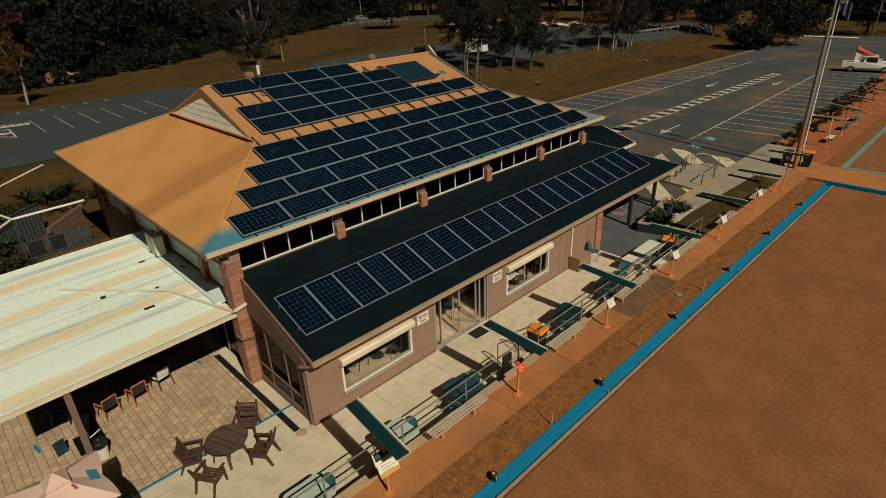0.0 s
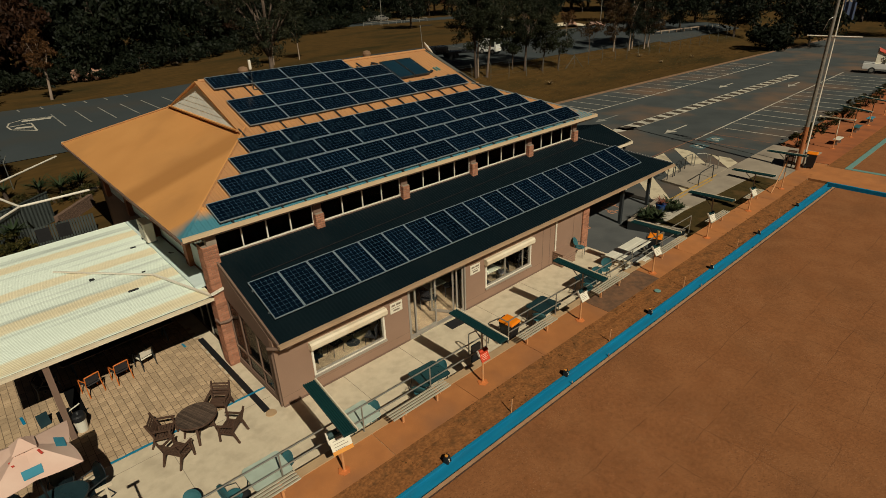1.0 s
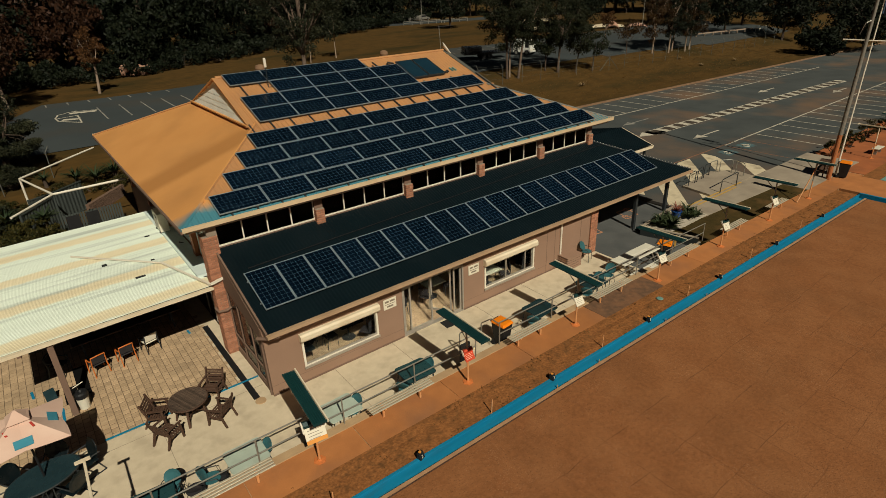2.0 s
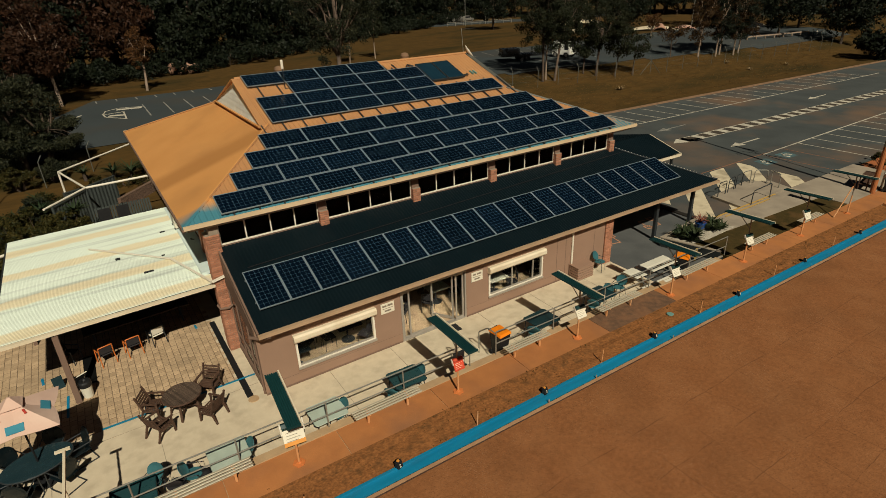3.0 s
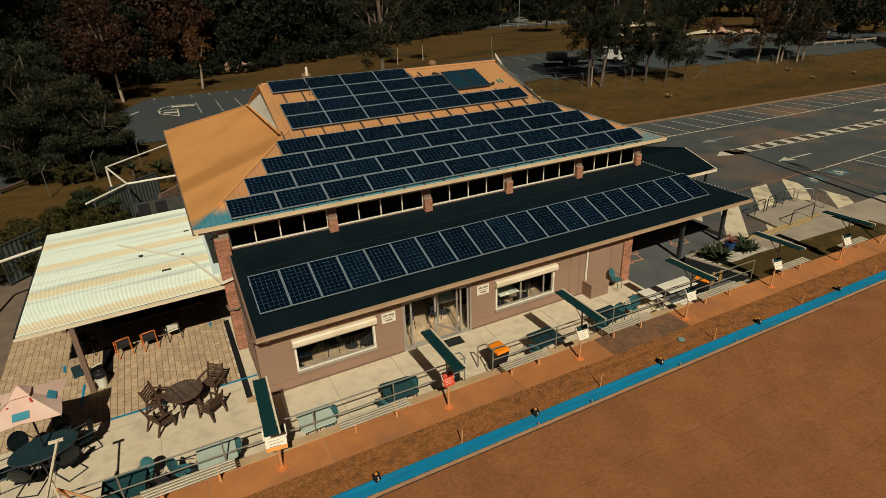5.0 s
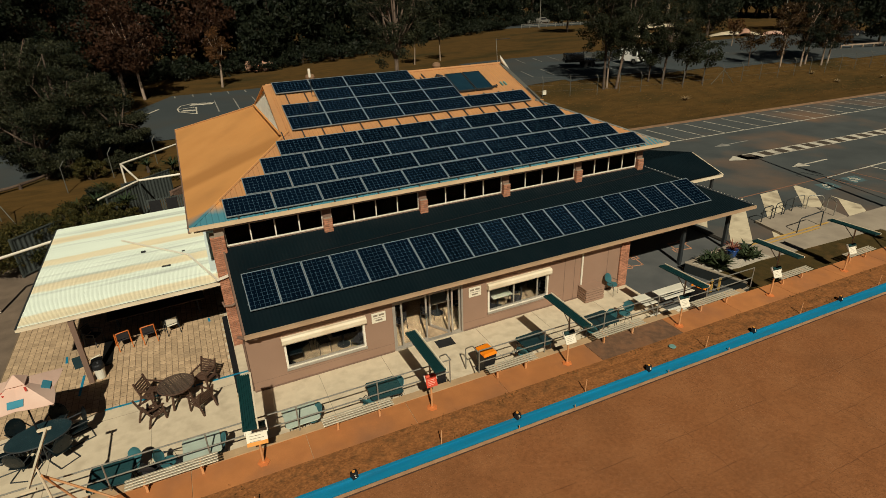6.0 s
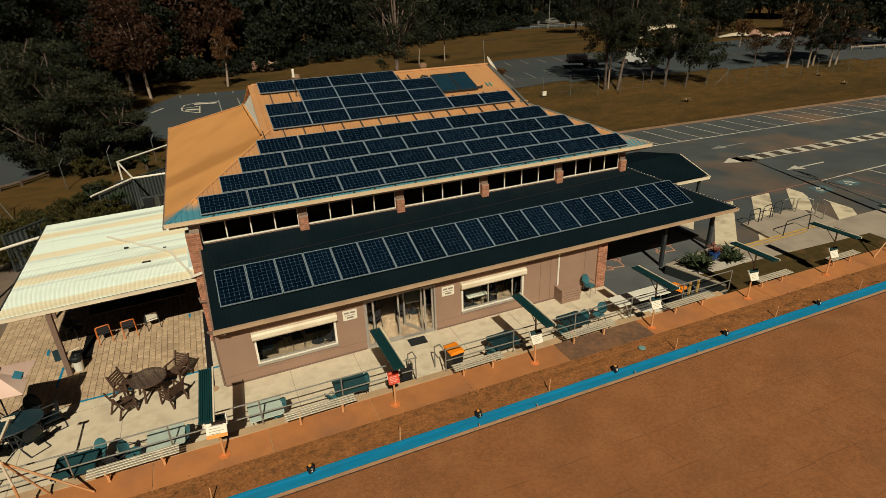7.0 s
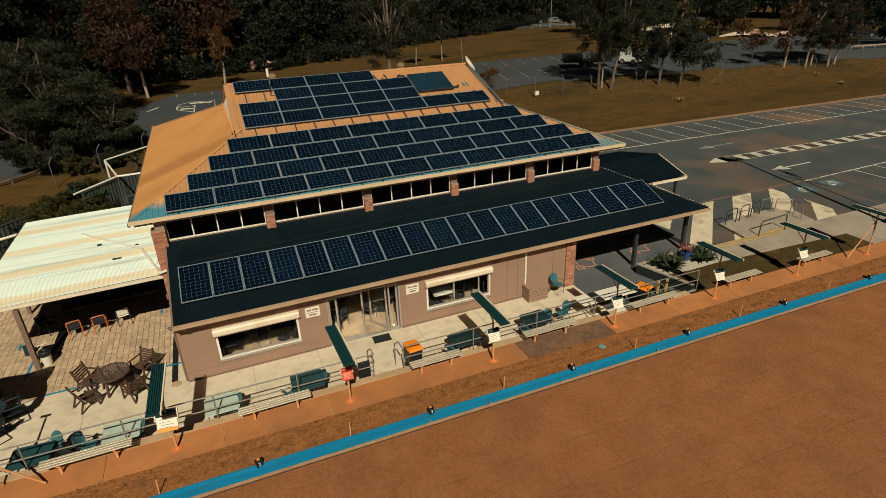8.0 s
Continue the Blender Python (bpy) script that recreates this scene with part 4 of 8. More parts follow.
for p, q in (((EX0, EY, EZ + 0.03), (GX0, GY0, HZ + 0.03)), ((EX1, EY, EZ + 0.03), (GX1, GY0, HZ + 0.03)), ((EX0, BY, EZ + 0.03), (GX0, 2 * RY - GY0, HZ + 0.03))):
    bm = B()
    tube(bm, [p, q], 0.05, 6)
    part("hip_cap", bm, "tan_roof" if p[0] < 0 else "fence_steel", upper_roof)
for x in (GX0, GX1):
    s = -1 if x == GX0 else 1
    for y0, y1 in ((GY0 - 0.25, RY), (2 * RY - GY0 + 0.25, RY)):
        bm = B()
        z0 = upper_z(GY0 - 0.25)
        beam(bm, (x + s * 0.24, y0, z0), (x + s * 0.15, y1, RZ_TOP), 0.24, 0.07)
        part("barge_board", bm, "tan_roof" if s < 0 else "fence_steel", upper_roof)
    bm = B()
    beam(bm, (x + s * 0.26, GY0 - 0.1, HZ - 0.01), (x + s * 0.26, 2 * RY - GY0 + 0.1, HZ - 0.01), 0.34, 0.06)
    part("apron_flashing", bm, "tan_roof", upper_roof)
    n = 6
    for k in range(n):
        z0 = HZ + 0.02 + (RZ_TOP - HZ) * k / n
        z1 = HZ + 0.02 + (RZ_TOP - HZ) * (k + 0.985) / n
        h0 = (RY - GY0) * (1 - k / n)
        h1 = (RY - GY0) * (1 - (k + 0.985) / n)
        bm = B()
        f = [bm.verts.new((x + d + s * 0.22 * (1 - (z - HZ) / (RZ_TOP - HZ)), RY + y, z)) for d in (s * 0.105, s * 0.06) for y, z in ((-h0, z0), (h0, z0), (h1, z1), (-h1, z1))]
        f[0].co.x += s * 0.012
        f[1].co.x += s * 0.012
        for q in ((0, 1, 2, 3), (7, 6, 5, 4), (0, 4, 5, 1), (1, 5, 6, 2), (2, 6, 7, 3), (3, 7, 4, 0)):
            bm.faces.new([f[i] for i in q])
        part("weatherboard", bm, "gable_board", upper_roof, "pale grey-green gable weatherboard")
for a, b in (((EX0, EY), (EX1, EY)), ((EX0, EY), (EX0, BY)), ((EX1, EY), (EX1, BY)), ((EX0, BY), (EX1, BY))):
    bm = B()
    # the west gutter's dark brown stands for a shadow edge
    west = a[0] == EX0 and b[0] == EX0
    beam(bm, (*a, EZ + (-0.04 if west else 0.03)), (*b, EZ + (-0.04 if west else 0.03)), 0.10, 0.10 if west else 0.13)
    part("gutter", bm, "wall_dark" if west else "fascia_paint", upper_roof, "west gutter coloured dark brown for its shadow edge" if west else "cream painted gutter")

front_roof = tagged(new("front_roof"), "dark navy corrugated metal roof over the front rooms", "roof", "", "structure")
FX0, FX1, FY, FT = 0.33, 23.0, 3.44, 7.26
bm = B()
ribbed(bm, FX0, FX1, lambda u: (FY, FT if u < 19.55 else FT - (u - 19.55) * (FT - FY) / (FX1 - 19.55)), lambda u, v, h: (u, v, front_z(v) + h), 0.13, 0.009, extra=(19.55,))
part("front_slope", bm, "navy_roof", front_roof)
bm = B()
ribbed(bm, FY, FT, lambda u: (FX1 - (u - FY) * (FX1 - 19.55) / (FT - FY), FX1), lambda u, v, h: (v, u, 2.02 + (FX1 - v) * (front_z(FT) - 2.02) / (FX1 - 19.55) + h), 0.13, 0.018)
part("east_slope", bm, "navy_roof", front_roof)
bm = B()
tube(bm, [(19.55, FT, front_z(FT) + 0.03), (FX1, FY, 2.05)], 0.05, 6)
part("hip_cap", bm, "navy_roof", front_roof)
bm = B()
for k in range(34):
    t = (k + 0.5) / 34
    p = Vector((19.55, FT, front_z(FT) + 0.07)).lerp(Vector((FX1, FY, 2.09)), t)
    box(bm, p - Vector((0.02, 0.02, 0.012)), p + Vector((0.02, 0.02, 0.012)))
tagged(part("rivets", bm, "white_paint", front_roof, "row of pale rivets on the hip"), kind="stuff")
bm = B()
beam(bm, (FX0 - 0.05, FY - 0.06, 1.96), (FX1 + 0.05, FY - 0.06, 1.96), 0.13, 0.11)
part("gutter", bm, "gutter_tan", front_roof, "tan painted gutter")
bm = B()
beam(bm, (FX1 + 0.05, FY - 0.1, 1.96), (FX1 + 0.05, 7.2, 1.96), 0.10, 0.11)
part("gutter", bm, "fascia_paint", front_roof, "cream painted gutter")
bm = B()
beam(bm, (FX0 - 0.03, FY, 2.0), (FX0 - 0.03, 7.02, front_z(7.02) - 0.02), 0.06, 0.15)
part("barge_board", bm, "wall_dark", front_roof, "brown barge board")
bm = B()
slab(bm, [(0.46, FY, 1.93), (FX1, FY, 1.93), (FX1, WY + 0.22, 1.93), (0.46, WY + 0.22, 1.93)], 0.015)
slab(bm, [(16.05, WY + 0.22, 1.93), (FX1, WY + 0.22, 1.93), (FX1, 7.3, 1.93), (16.05, 7.3, 1.93)], 0.015)
part("soffit", bm, "soffit", front_roof)
bm = B()
beam(bm, (0.9, 6.0, front_z(6.0) + 0.04), (19.8, 6.75, front_z(6.75) + 0.04), 0.025, 0.025)
part("conduit", bm, "plastic_black", front_roof, "black cable conduit across the roof")

porch_roof = tagged(new("porch_roof"), "small dark navy porch roof behind the veranda", "roof", "", "structure")
bm = B()
ribbed(bm, 19.8, 25.35, lambda u: (7.28 if u > 22.9 else 7.45, 9.45), lambda u, v, h: (u, v, 2.06 + (v - 7.05) * 0.3 + h), 0.13, 0.018)
part("slope", bm, "navy_roof", porch_roof)
bm = B()
beam(bm, (23.1, 7.22, 2.02), (25.4, 7.22, 2.02), 0.1, 0.12)
beam(bm, (25.42, 7.2, 2.04), (25.42, 9.45, 2.72), 0.05, 0.12)
part("gutter", bm, "cream_paint", porch_roof, "cream painted gutter")
bm = B()
slab(bm, [(19.8, 7.46, 2.02), (25.3, 7.3, 2.02), (25.3, 13, 2.02), (19.8, 13, 2.02)], 0.02)
part("soffit", bm, "soffit", porch_roof)
bm = B()
ribbed(bm, 19.8, 25.35, lambda u: (9.45, 12.6), lambda u, v, h: (u, v, 2.78 - (v - 9.45) * 0.2 + h), 0.13, 0.018)
part("slope", bm, "navy_roof", porch_roof)

# canopy over the paved court
canopy = tagged(new("canopy_roof"), "cream corrugated metal canopy roof with rusty stripes", "roof", "", "structure")
CX0, CX1, CYF, CYB = -6.25, -0.02, 7.12, 16.1
bm = B()
ribbed(bm, CYF, CYB, lambda u: (CX0, CX1 if u < 7.9 else -0.10), lambda u, v, h: (v, u, 2.16 + (u - CYF) * 0.006 + (v - CX0) * 0.018 + h), 0.085, 0.008)
part("sheet", bm, "white_roof", canopy)
bm = B()
beam(bm, (CX0 - 0.05, CYF - 0.05, 2.10), (-0.05, CYF - 0.05, 2.20), 0.12, 0.10)
part("gutter", bm, "cream_paint", canopy, "cream painted front gutter")
bm = B()
beam(bm, (CX0 - 0.03, CYF - 0.1, 2.1), (CX0 - 0.03, CYB, 2.14), 0.05, 0.16)
part("edge_trim", bm, "dark_metal", canopy)
# unseen black lining, added to stop bounce light brightening the court
bm = B()
slab(bm, [(x, y, 2.145 + (y - CYF) * 0.006 + (x - CX0) * 0.018) for x, y in ((CX0, CYF), (-0.12, CYF), (-0.12, CYB), (CX0, CYB))], 0.012)
part("lining", bm, "plastic_black", canopy, "added black lining that cuts bounce light under the sheets")
for y in (8.5, 11.0, 13.5, 15.9):
    bm = B()
    beam(bm, (CX0, y, 2.06), (CX1 - 0.1, y, 2.06), 0.07, 0.12)
    part("rafter", bm, "dark_metal", canopy)
bm = B()
beam(bm, (-4.8, 7.05, PATIO), (-4.78, 7.05, 2.02), 0.16, 0.16, (0, 1, 0))
part("post", bm, "wall_dark", canopy, "brown painted steel post")
for y in (11.8, 15.8):
    bm = B()
    beam(bm, (-6.0, y, PATIO), (-6.0, y, 2.02), 0.12, 0.12, (0, 1, 0))
    part("post", bm, "wall_dark", canopy, "brown painted steel post")
bm = B()
beam(bm, (-3.48, 13.0, 2.30), (-0.96, 10.0, 2.33), 0.055, 0.045)
beam(bm, (-0.96, 10.0, 2.33), (-0.14, 7.2, 2.34), 0.075, 0.05)
part("pipe", bm, "white_paint", canopy, "cream drain pipe lying on the sheets")
for x, y, w, d in ((-2.7, 11.25, 0.16, 0.14), (-1.95, 9.4, 0.32, 0.09), (-0.9, 13.0, 0.2, 0.05), (-1.2, 10.55, 0.12, 0.05)):
    bm = B()
    z = 2.16 + (y - CYF) * 0.006 + (x - CX0) * 0.018
    box(bm, (x, y, z), (x + w, y + d, z + 0.05), 0.01)
    part("patch", bm, "plastic_black", canopy, "dark hole or leaf in the sheet")
bm = B()
box(bm, (-0.28, 7.98, 2.26), (0.3, 16.0, 2.36))
part("box_gutter", bm, "side_panel", canopy, "pale flashing against the hall wall")
bm = B()
beam(bm, (-0.16, 7.06, 2.36), (-0.1, 6.92, 2.43), 0.08, 0.07)
beam(bm, (-0.12, 6.92, 2.43), (0.66, 6.91, 2.60), 0.08, 0.07)
part("downpipe_link", bm, "white_paint", canopy, "cream pipe to the front roof")

# added wall, unseen: keeps the back of the court in deep shade
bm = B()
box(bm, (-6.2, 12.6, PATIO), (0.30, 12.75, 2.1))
solid("wall_court_back", bm, "interior_wall", "added dark wall that deepens the shade under the canopy", "wall")
# hall side above the canopy: piers and panels
for y in (9.6, 13.3, 17.0, 20.7):
    bm = B()
    box(bm, (0.16, y, 2.2), (0.36, y + 0.35, 4.36))
    solid("trim", bm, "orange_brown", "reddish brown pier on the hall side wall", "pier")
for k, y in enumerate((7.95, 10.0, 13.7, 17.4)):
    bm = B()
    box(bm, (0.32, y, 2.45), (0.36, y + 1.6 + (1.5 if k else 0), 3.3))
    solid("trim", bm, "side_panel", "pale panel on the hall side wall", "wall panel")
    # high panes, their sky reflection put into the base colour
    bm = B()
    box(bm, (0.33, y, 3.4), (0.36, y + 1.6 + (1.5 if k else 0), 4.2))
    solid("window_side", bm, "side_pane", "high window on the hall side with reflected sky as grey-blue colour", "window")

# brick pillar at the corner, brick column by the veranda, clerestory stubs
BRICK = bpy.data.meshes.new("brick")
bm = B()
box(bm, (0, -0.012, 0), (0.215, 0.05, 0.062), 0.006)
bm.to_mesh(BRICK)
bm.free()
BRICK.materials.append(MATS["brick"])


def brickwork(parent, x0, y0, x1, y1, z0, z1, sides):
    core = B()
    box(core, (x0 + 0.008, y0 + 0.008, z0), (x1 - 0.008, y1 - 0.008, z1))
    part("mortar_core", core, "mortar", parent)
    n = int((z1 - z0) / 0.074)
    for side in sides:
        a, b = (x0, x1) if side in "fb" else (y0, y1)
        ln = b - a
        m = max(1, round(ln / 0.225))
        for k in range(n):
            z = z0 + k * (z1 - z0) / n
            shift = 0.5 if k % 2 else 0.0
            cuts = [0.0] + [(j + shift) / m for j in range(0 if shift else 1, m)] + [1.0]
            for c0, c1 in zip(cuts, cuts[1:]):
                u0, w = a + c0 * ln + 0.004, (c1 - c0) * ln - 0.009
                if side == "f":
                    mt = pose(u0, y0, z)
                elif side == "l":
                    mt = pose(x0, u0 + w, z, 0, 0, -90)
                else:
                    mt = pose(x1, u0, z, 0, 0, 90)
                ob = new("brick", BRICK)
                ob.parent = parent
                ob.matrix_basis = mt @ Matrix.Diagonal((w / 0.215, 1, 1, 1))


def brick_jobs():
    p = tagged(new("brick_pillar"), "tall red-brown brick pillar at the corner of the hall", "pillar", "", "structure")
    brickwork(p, -0.05, 7.0, 0.42, 7.5, PATIO, 4.02, "fl")
    bm2 = B()
    box(bm2, (0.1, 7.0, 4.02), (0.42, 7.4, 4.38))
    part("cap", bm2, "mortar", p)
    p = tagged(new("brick_column"), "red-brown brick column at the veranda corner", "pillar", "", "structure")
    brickwork(p, 15.58, WY - 0.06, 16.05, WY + 0.3, PATIO - 0.1, 1.93, "fr")
    for x in PIERS:
        p = tagged(new("brick_pier"), "short brick pier between clerestory windows", "pillar", "brick piers", "structure")
        brickwork(p, x - 0.16, CY - 0.22, x + 0.16, CY + 0.06, front_z(CY - 0.22) - 0.02, 3.92, "flr")
        bm2 = B()
        box(bm2, (x - 0.16, CY - 0.10, 3.92), (x + 0.16, CY + 0.06, 4.38))
        part("upper_pier", bm2, "wall_dark", p)


# ---- windows and doors of the front


def shutter_window(i, a, b, z0, z1, parts_at):
    w = tagged(new("window_%d" % i), "wide sliding window with cream roller shutter box above", "window", "front windows", "structure")
    f = 0.07
    bm = B()
    box(bm, (a, WY - 0.03, z0), (b, WY + 0.09, z0 + f))
    box(bm, (a, WY - 0.03, z1 - 0.03), (b, WY + 0.09, z1))
    box(bm, (a, WY - 0.03, z0 + f), (a + f, WY + 0.09, z1 - 0.03))
    box(bm, (b - f, WY - 0.03, z0 + f), (b, WY + 0.09, z1 - 0.03))
    part("window_frame", bm, "white_paint", w)
    bm = B()
    box(bm, (a + f, WY - 0.012, z0 + f), (b - f, WY + 0.05, z0 + f + 0.05))
    box(bm, (a - 0.02, WY - 0.07, z0 - 0.05), (b + 0.02, WY - 0.03, z0 + 0.03))
    part("sill", bm, "window_metal", w, "grey metal sill track")
    for x in parts_at:
        bm = B()
        box(bm, (x - 0.025, WY + 0.01, z0 + f + 0.05), (x + 0.025, WY + 0.06, z1 - 0.03))
        part("mullion", bm, "window_metal", w)
    xs2 = [a + f] + list(parts_at) + [b - f]
    for x0, x1 in zip(xs2, xs2[1:]):
        bm = B()
        box(bm, (x0 + 0.02, WY + 0.03, z0 + f + 0.04), (x1 - 0.02, WY + 0.036, z1 - 0.03))
        part("pane", bm, "window_glass", w).visible_shadow = False
    bm = B()
    prof = [(WY, z1 + 0.26), (WY - 0.13, z1 + 0.26), (WY - 0.19, z1 + 0.20), (WY - 0.19, z1 + 0.06), (WY - 0.15, z1), (WY, z1)]
    c0 = [bm.verts.new((a - 0.05, y, z)) for y, z in prof]
    c1 = [bm.verts.new((b + 0.05, y, z)) for y, z in prof]
    bm.faces.new(c0)
    bm.faces.new(c1[::-1])
    for k in range(len(prof)):
        bm.faces.new((c0[k], c0[(k + 1) % 6], c1[(k + 1) % 6], c1[k]))
    part("shutter_box", bm, "cream_paint", w, "cream roller shutter housing")


shutter_window(6, *OPEN[0], ())
shutter_window(7, *OPEN[2], (10.35, 11.45))

door = tagged(new("door_1"), "wide sliding glass doors, one leaf open, grey frames", "door", "", "structure")
a, b, z0, z1 = OPEN[1]
bm = B()
box(bm, (a, WY - 0.02, z1 - 0.06), (b, WY + 0.14, z1))
box(bm, (a, WY - 0.02, z0), (b, WY + 0.14, z0 + 0.04))
box(bm, (a, WY - 0.02, z0 + 0.04), (a + 0.06, WY + 0.14, z1 - 0.06))
box(bm, (b - 0.06, WY - 0.02, z0 + 0.04), (b, WY + 0.14, z1 - 0.06))
part("door_frame", bm, "window_metal", door)
for x0, x1, yy in ((a + 0.06, 5.66, 0.02), (5.62, 6.64, 0.07), (7.62, 7.98, 0.02), ):
    bm = B()
    for lo, hi in (((x0, 0.04), (x0 + 0.06, z1 - z0 - 0.06)), ((x1 - 0.06, 0.04), (x1, z1 - z0 - 0.06))):
        box(bm, (lo[0], WY + yy, z0 + lo[1]), (hi[0], WY + yy + 0.04, z0 + hi[1]))
    box(bm, (x0 + 0.06, WY + yy, z0 + 0.04), (x1 - 0.06, WY + yy + 0.04, z0 + 0.14))
    box(bm, (x0 + 0.06, WY + yy, z1 - 0.14), (x1 - 0.06, WY + yy + 0.04, z1 - 0.06))
    leaf = part("door_leaf", bm, "window_metal", door)
    bm = B()
    box(bm, (x0 + 0.06, WY + yy + 0.015, z0 + 0.14), (x1 - 0.06, WY + yy + 0.021, z1 - 0.14))
    part("pane", bm, "door_glass", leaf).visible_shadow = False
# one leaf stands open into the room
bm = B()
for lo, hi in (((0, 0.04), (0.06, z1 - z0 - 0.06)), ((0.86, 0.04), (0.92, z1 - z0 - 0.06)), ((0.06, 0.04), (0.86, 0.14)), ((0.06, z1 - z0 - 0.14), (0.86, z1 - z0 - 0.06))):
    box(bm, (lo[0], 0, lo[1]), (hi[0], 0.04, hi[1]))
leaf = part("door_leaf", bm, "window_metal", door, "open leaf", at=pose(7.58, WY + 0.12, z0, 0, 0, 122))
bm = B()
box(bm, (0.06, 0.015, 0.14), (0.86, 0.021, z1 - z0 - 0.14))
part("pane", bm, "door_glass", leaf).visible_shadow = False
bm = B()
box(bm, (6.57, WY + 0.03, 0.55), (6.61, WY + 0.06, 0.75))
part("door_handle", bm, "dark_metal", door)

# tall window of the side wall
win = tagged(new("window_8"), "tall brown-framed window wall beside the brick pillar", "window", "", "structure")


def side_top(y):
    return 1.55 + (y - 4.3) * (2.15 - 1.55) / 2.7


for y in (4.3, 5.0, 6.1, 6.94):
    bm = B()
    box(bm, (0.29, y, PATIO + 0.16), (0.37, y + 0.06, side_top(y)))
    part("mullion", bm, "wall_dark", win)
for z in (PATIO + 0.16, 0.25):
    bm = B()
    box(bm, (0.285, 4.36, z), (0.365, 6.94, z + 0.06))
    part("transom", bm, "wall_dark", win)
for y0, y1 in ((4.36, 5.0), (5.06, 6.1), (6.16, 6.94)):
    bm = B()
    p = [(y0, PATIO + 0.2), (y1, PATIO + 0.2), (y1, side_top(y1)), (y0, side_top(y0))]
    c0 = [bm.verts.new((0.325, y, z)) for y, z in p]
    c1 = [bm.verts.new((0.333, y, z)) for y, z in p]
    bm.faces.new(c0)
    bm.faces.new(c1[::-1])
    for k in range(4):
        bm.faces.new((c0[k], c0[(k + 1) % 4], c1[(k + 1) % 4], c1[k]))
    part("pane", bm, "dark_glass", win)
# glass doors to the court
win = tagged(new("door_2"), "dark glass doors between court and hall", "door", "", "structure")
for y in (7.6, 8.5, 9.4, 10.3):
    bm = B()
    box(bm, (0.30, y, PATIO), (0.36, y + 0.06, 1.75))
    part("door_frame", bm, "window_metal", win)
    bm = B()
    box(bm, (0.33, y + 0.06, PATIO + 0.06), (0.352, y + 0.9, 1.7))
    part("pane", bm, "clerestory_glass", win)

# veranda posts and back room
for x, y in ((19.78, 4.3), (23.05, 4.62)):
    p = tagged(new("veranda_post"), "dark grey square steel veranda post", "post", "veranda posts", "structure")
    bm = B()
    box(bm, (x - 0.08, y - 0.08, -0.62), (x + 0.08, y + 0.08, 1.93), 0.01)
    part("shaft", bm, "dark_metal", p)
bm = B()
beam(bm, (24.9, 7.4, -0.6), (24.9, 7.4, 2.02), 0.12, 0.12, (0, 1, 0))
solid("porch_post", bm, "dark_metal", "dark steel porch post", "post")

# ---- solar panels


def panel_meshes(w, h, nx, ny):
    """Frame, back sheet and cells of a panel that lies in its own x-y plane."""
    f = B()
    for lo, hi in (((0, 0), (w, 0.022)), ((0, h - 0.022), (w, h)), ((0, 0.022), (0.022, h - 0.022)), ((w - 0.022, 0.022), (w, h - 0.022))):
        box(f, (*lo, 0), (*hi, 0.04))
    s = B()
    box(s, (0.022, 0.022, 0.02), (w - 0.022, h - 0.022, 0.032))
    c = B()
    cw, ch = (w - 0.06) / nx, (h - 0.06) / ny
    g, k = 0.0035, 0.012
    for i in range(nx):
        for j in range(ny):
            x0, y0 = 0.03 + i * cw + g, 0.03 + j * ch + g
            x1, y1 = x0 + cw - 2 * g, y0 + ch - 2 * g
            c.faces.new([c.verts.new((x, y, 0.036)) for x, y in ((x0 + k, y0), (x1 - k, y0), (x1, y0 + k), (x1, y1 - k), (x1 - k, y1), (x0 + k, y1), (x0, y1 - k), (x0, y0 + k))])
    return finish("frame", f, "panel_frame"), finish("back_sheet", s, "panel_back"), finish("cells", c, "panel_cell")


LAND = panel_meshes(1.686, 0.992, 10, 6)
PORT = panel_meshes(1.003, 1.70, 6, 10)


def solar_array(label):
    return thing("solar_array", at(0, 0, 0), label, "solar array")


ARRAY_LOW = solar_array("four stepped rows of dark blue solar panels on the tan roof")
ARRAY_TOP = solar_array("block of dark blue solar panels near the ridge")
ARRAY_FRONT = solar_array("single row of upright dark blue solar panels on the navy roof")


def solar_panel(m, meshes, array):
    t = part("solar_panel", meshes[0], None, array, at=m)
    for nm, me in zip(("back_sheet", "cell_grid"), meshes[1:]):
        ob = part(nm, me, None, t)
        if nm == "cell_grid":
            tagged(ob, kind="stuff")


ANG = math.degrees(math.atan(S))
ANF = math.degrees(math.atan(SF))
PX = 1.706


def on_upper(x, y, lift=0.12):
    return pose(x, y, upper_z(y) + lift, ANG, 0, 0)


ROW = 1.012 * math.cos(radians(ANG))
LOWER = [(0.60, 11), (1.45, 10), (2.31, 9), (3.16, 8)]
for r, (x0, n) in enumerate(LOWER):
    for i in range(n):
        solar_panel(on_upper(x0 + i * PX, 6.87 + r * 0.965), LAND, ARRAY_LOW)
TOPS = [(4.0, 7, 0), (4.0, 5, 1), (5.7, 4, 2), (3.98, 4, 3)]
for x0, n, r in TOPS:
    for i in range(n):
        solar_panel(on_upper(x0 + i * 1.695, 11.33 + r * 0.945), LAND, ARRAY_TOP)
for i in range(20):
    solar_panel(pose(0.64 + i * 1.019, 4.14, front_z(4.14) + 0.12, ANF, 0, 0), PORT, ARRAY_FRONT)


def mounting_rail(x, y0, y1, zf, ang, array):
    bm = B()
    ln = (y1 - y0) / math.cos(radians(ang))
    box(bm, (-0.02, 0, 0.02), (0.02, ln, 0.075))
    part("mounting_rail", bm, "dark_metal", array, at=pose(x, y0, zf(y0) + 0.02, ang, 0, 0))


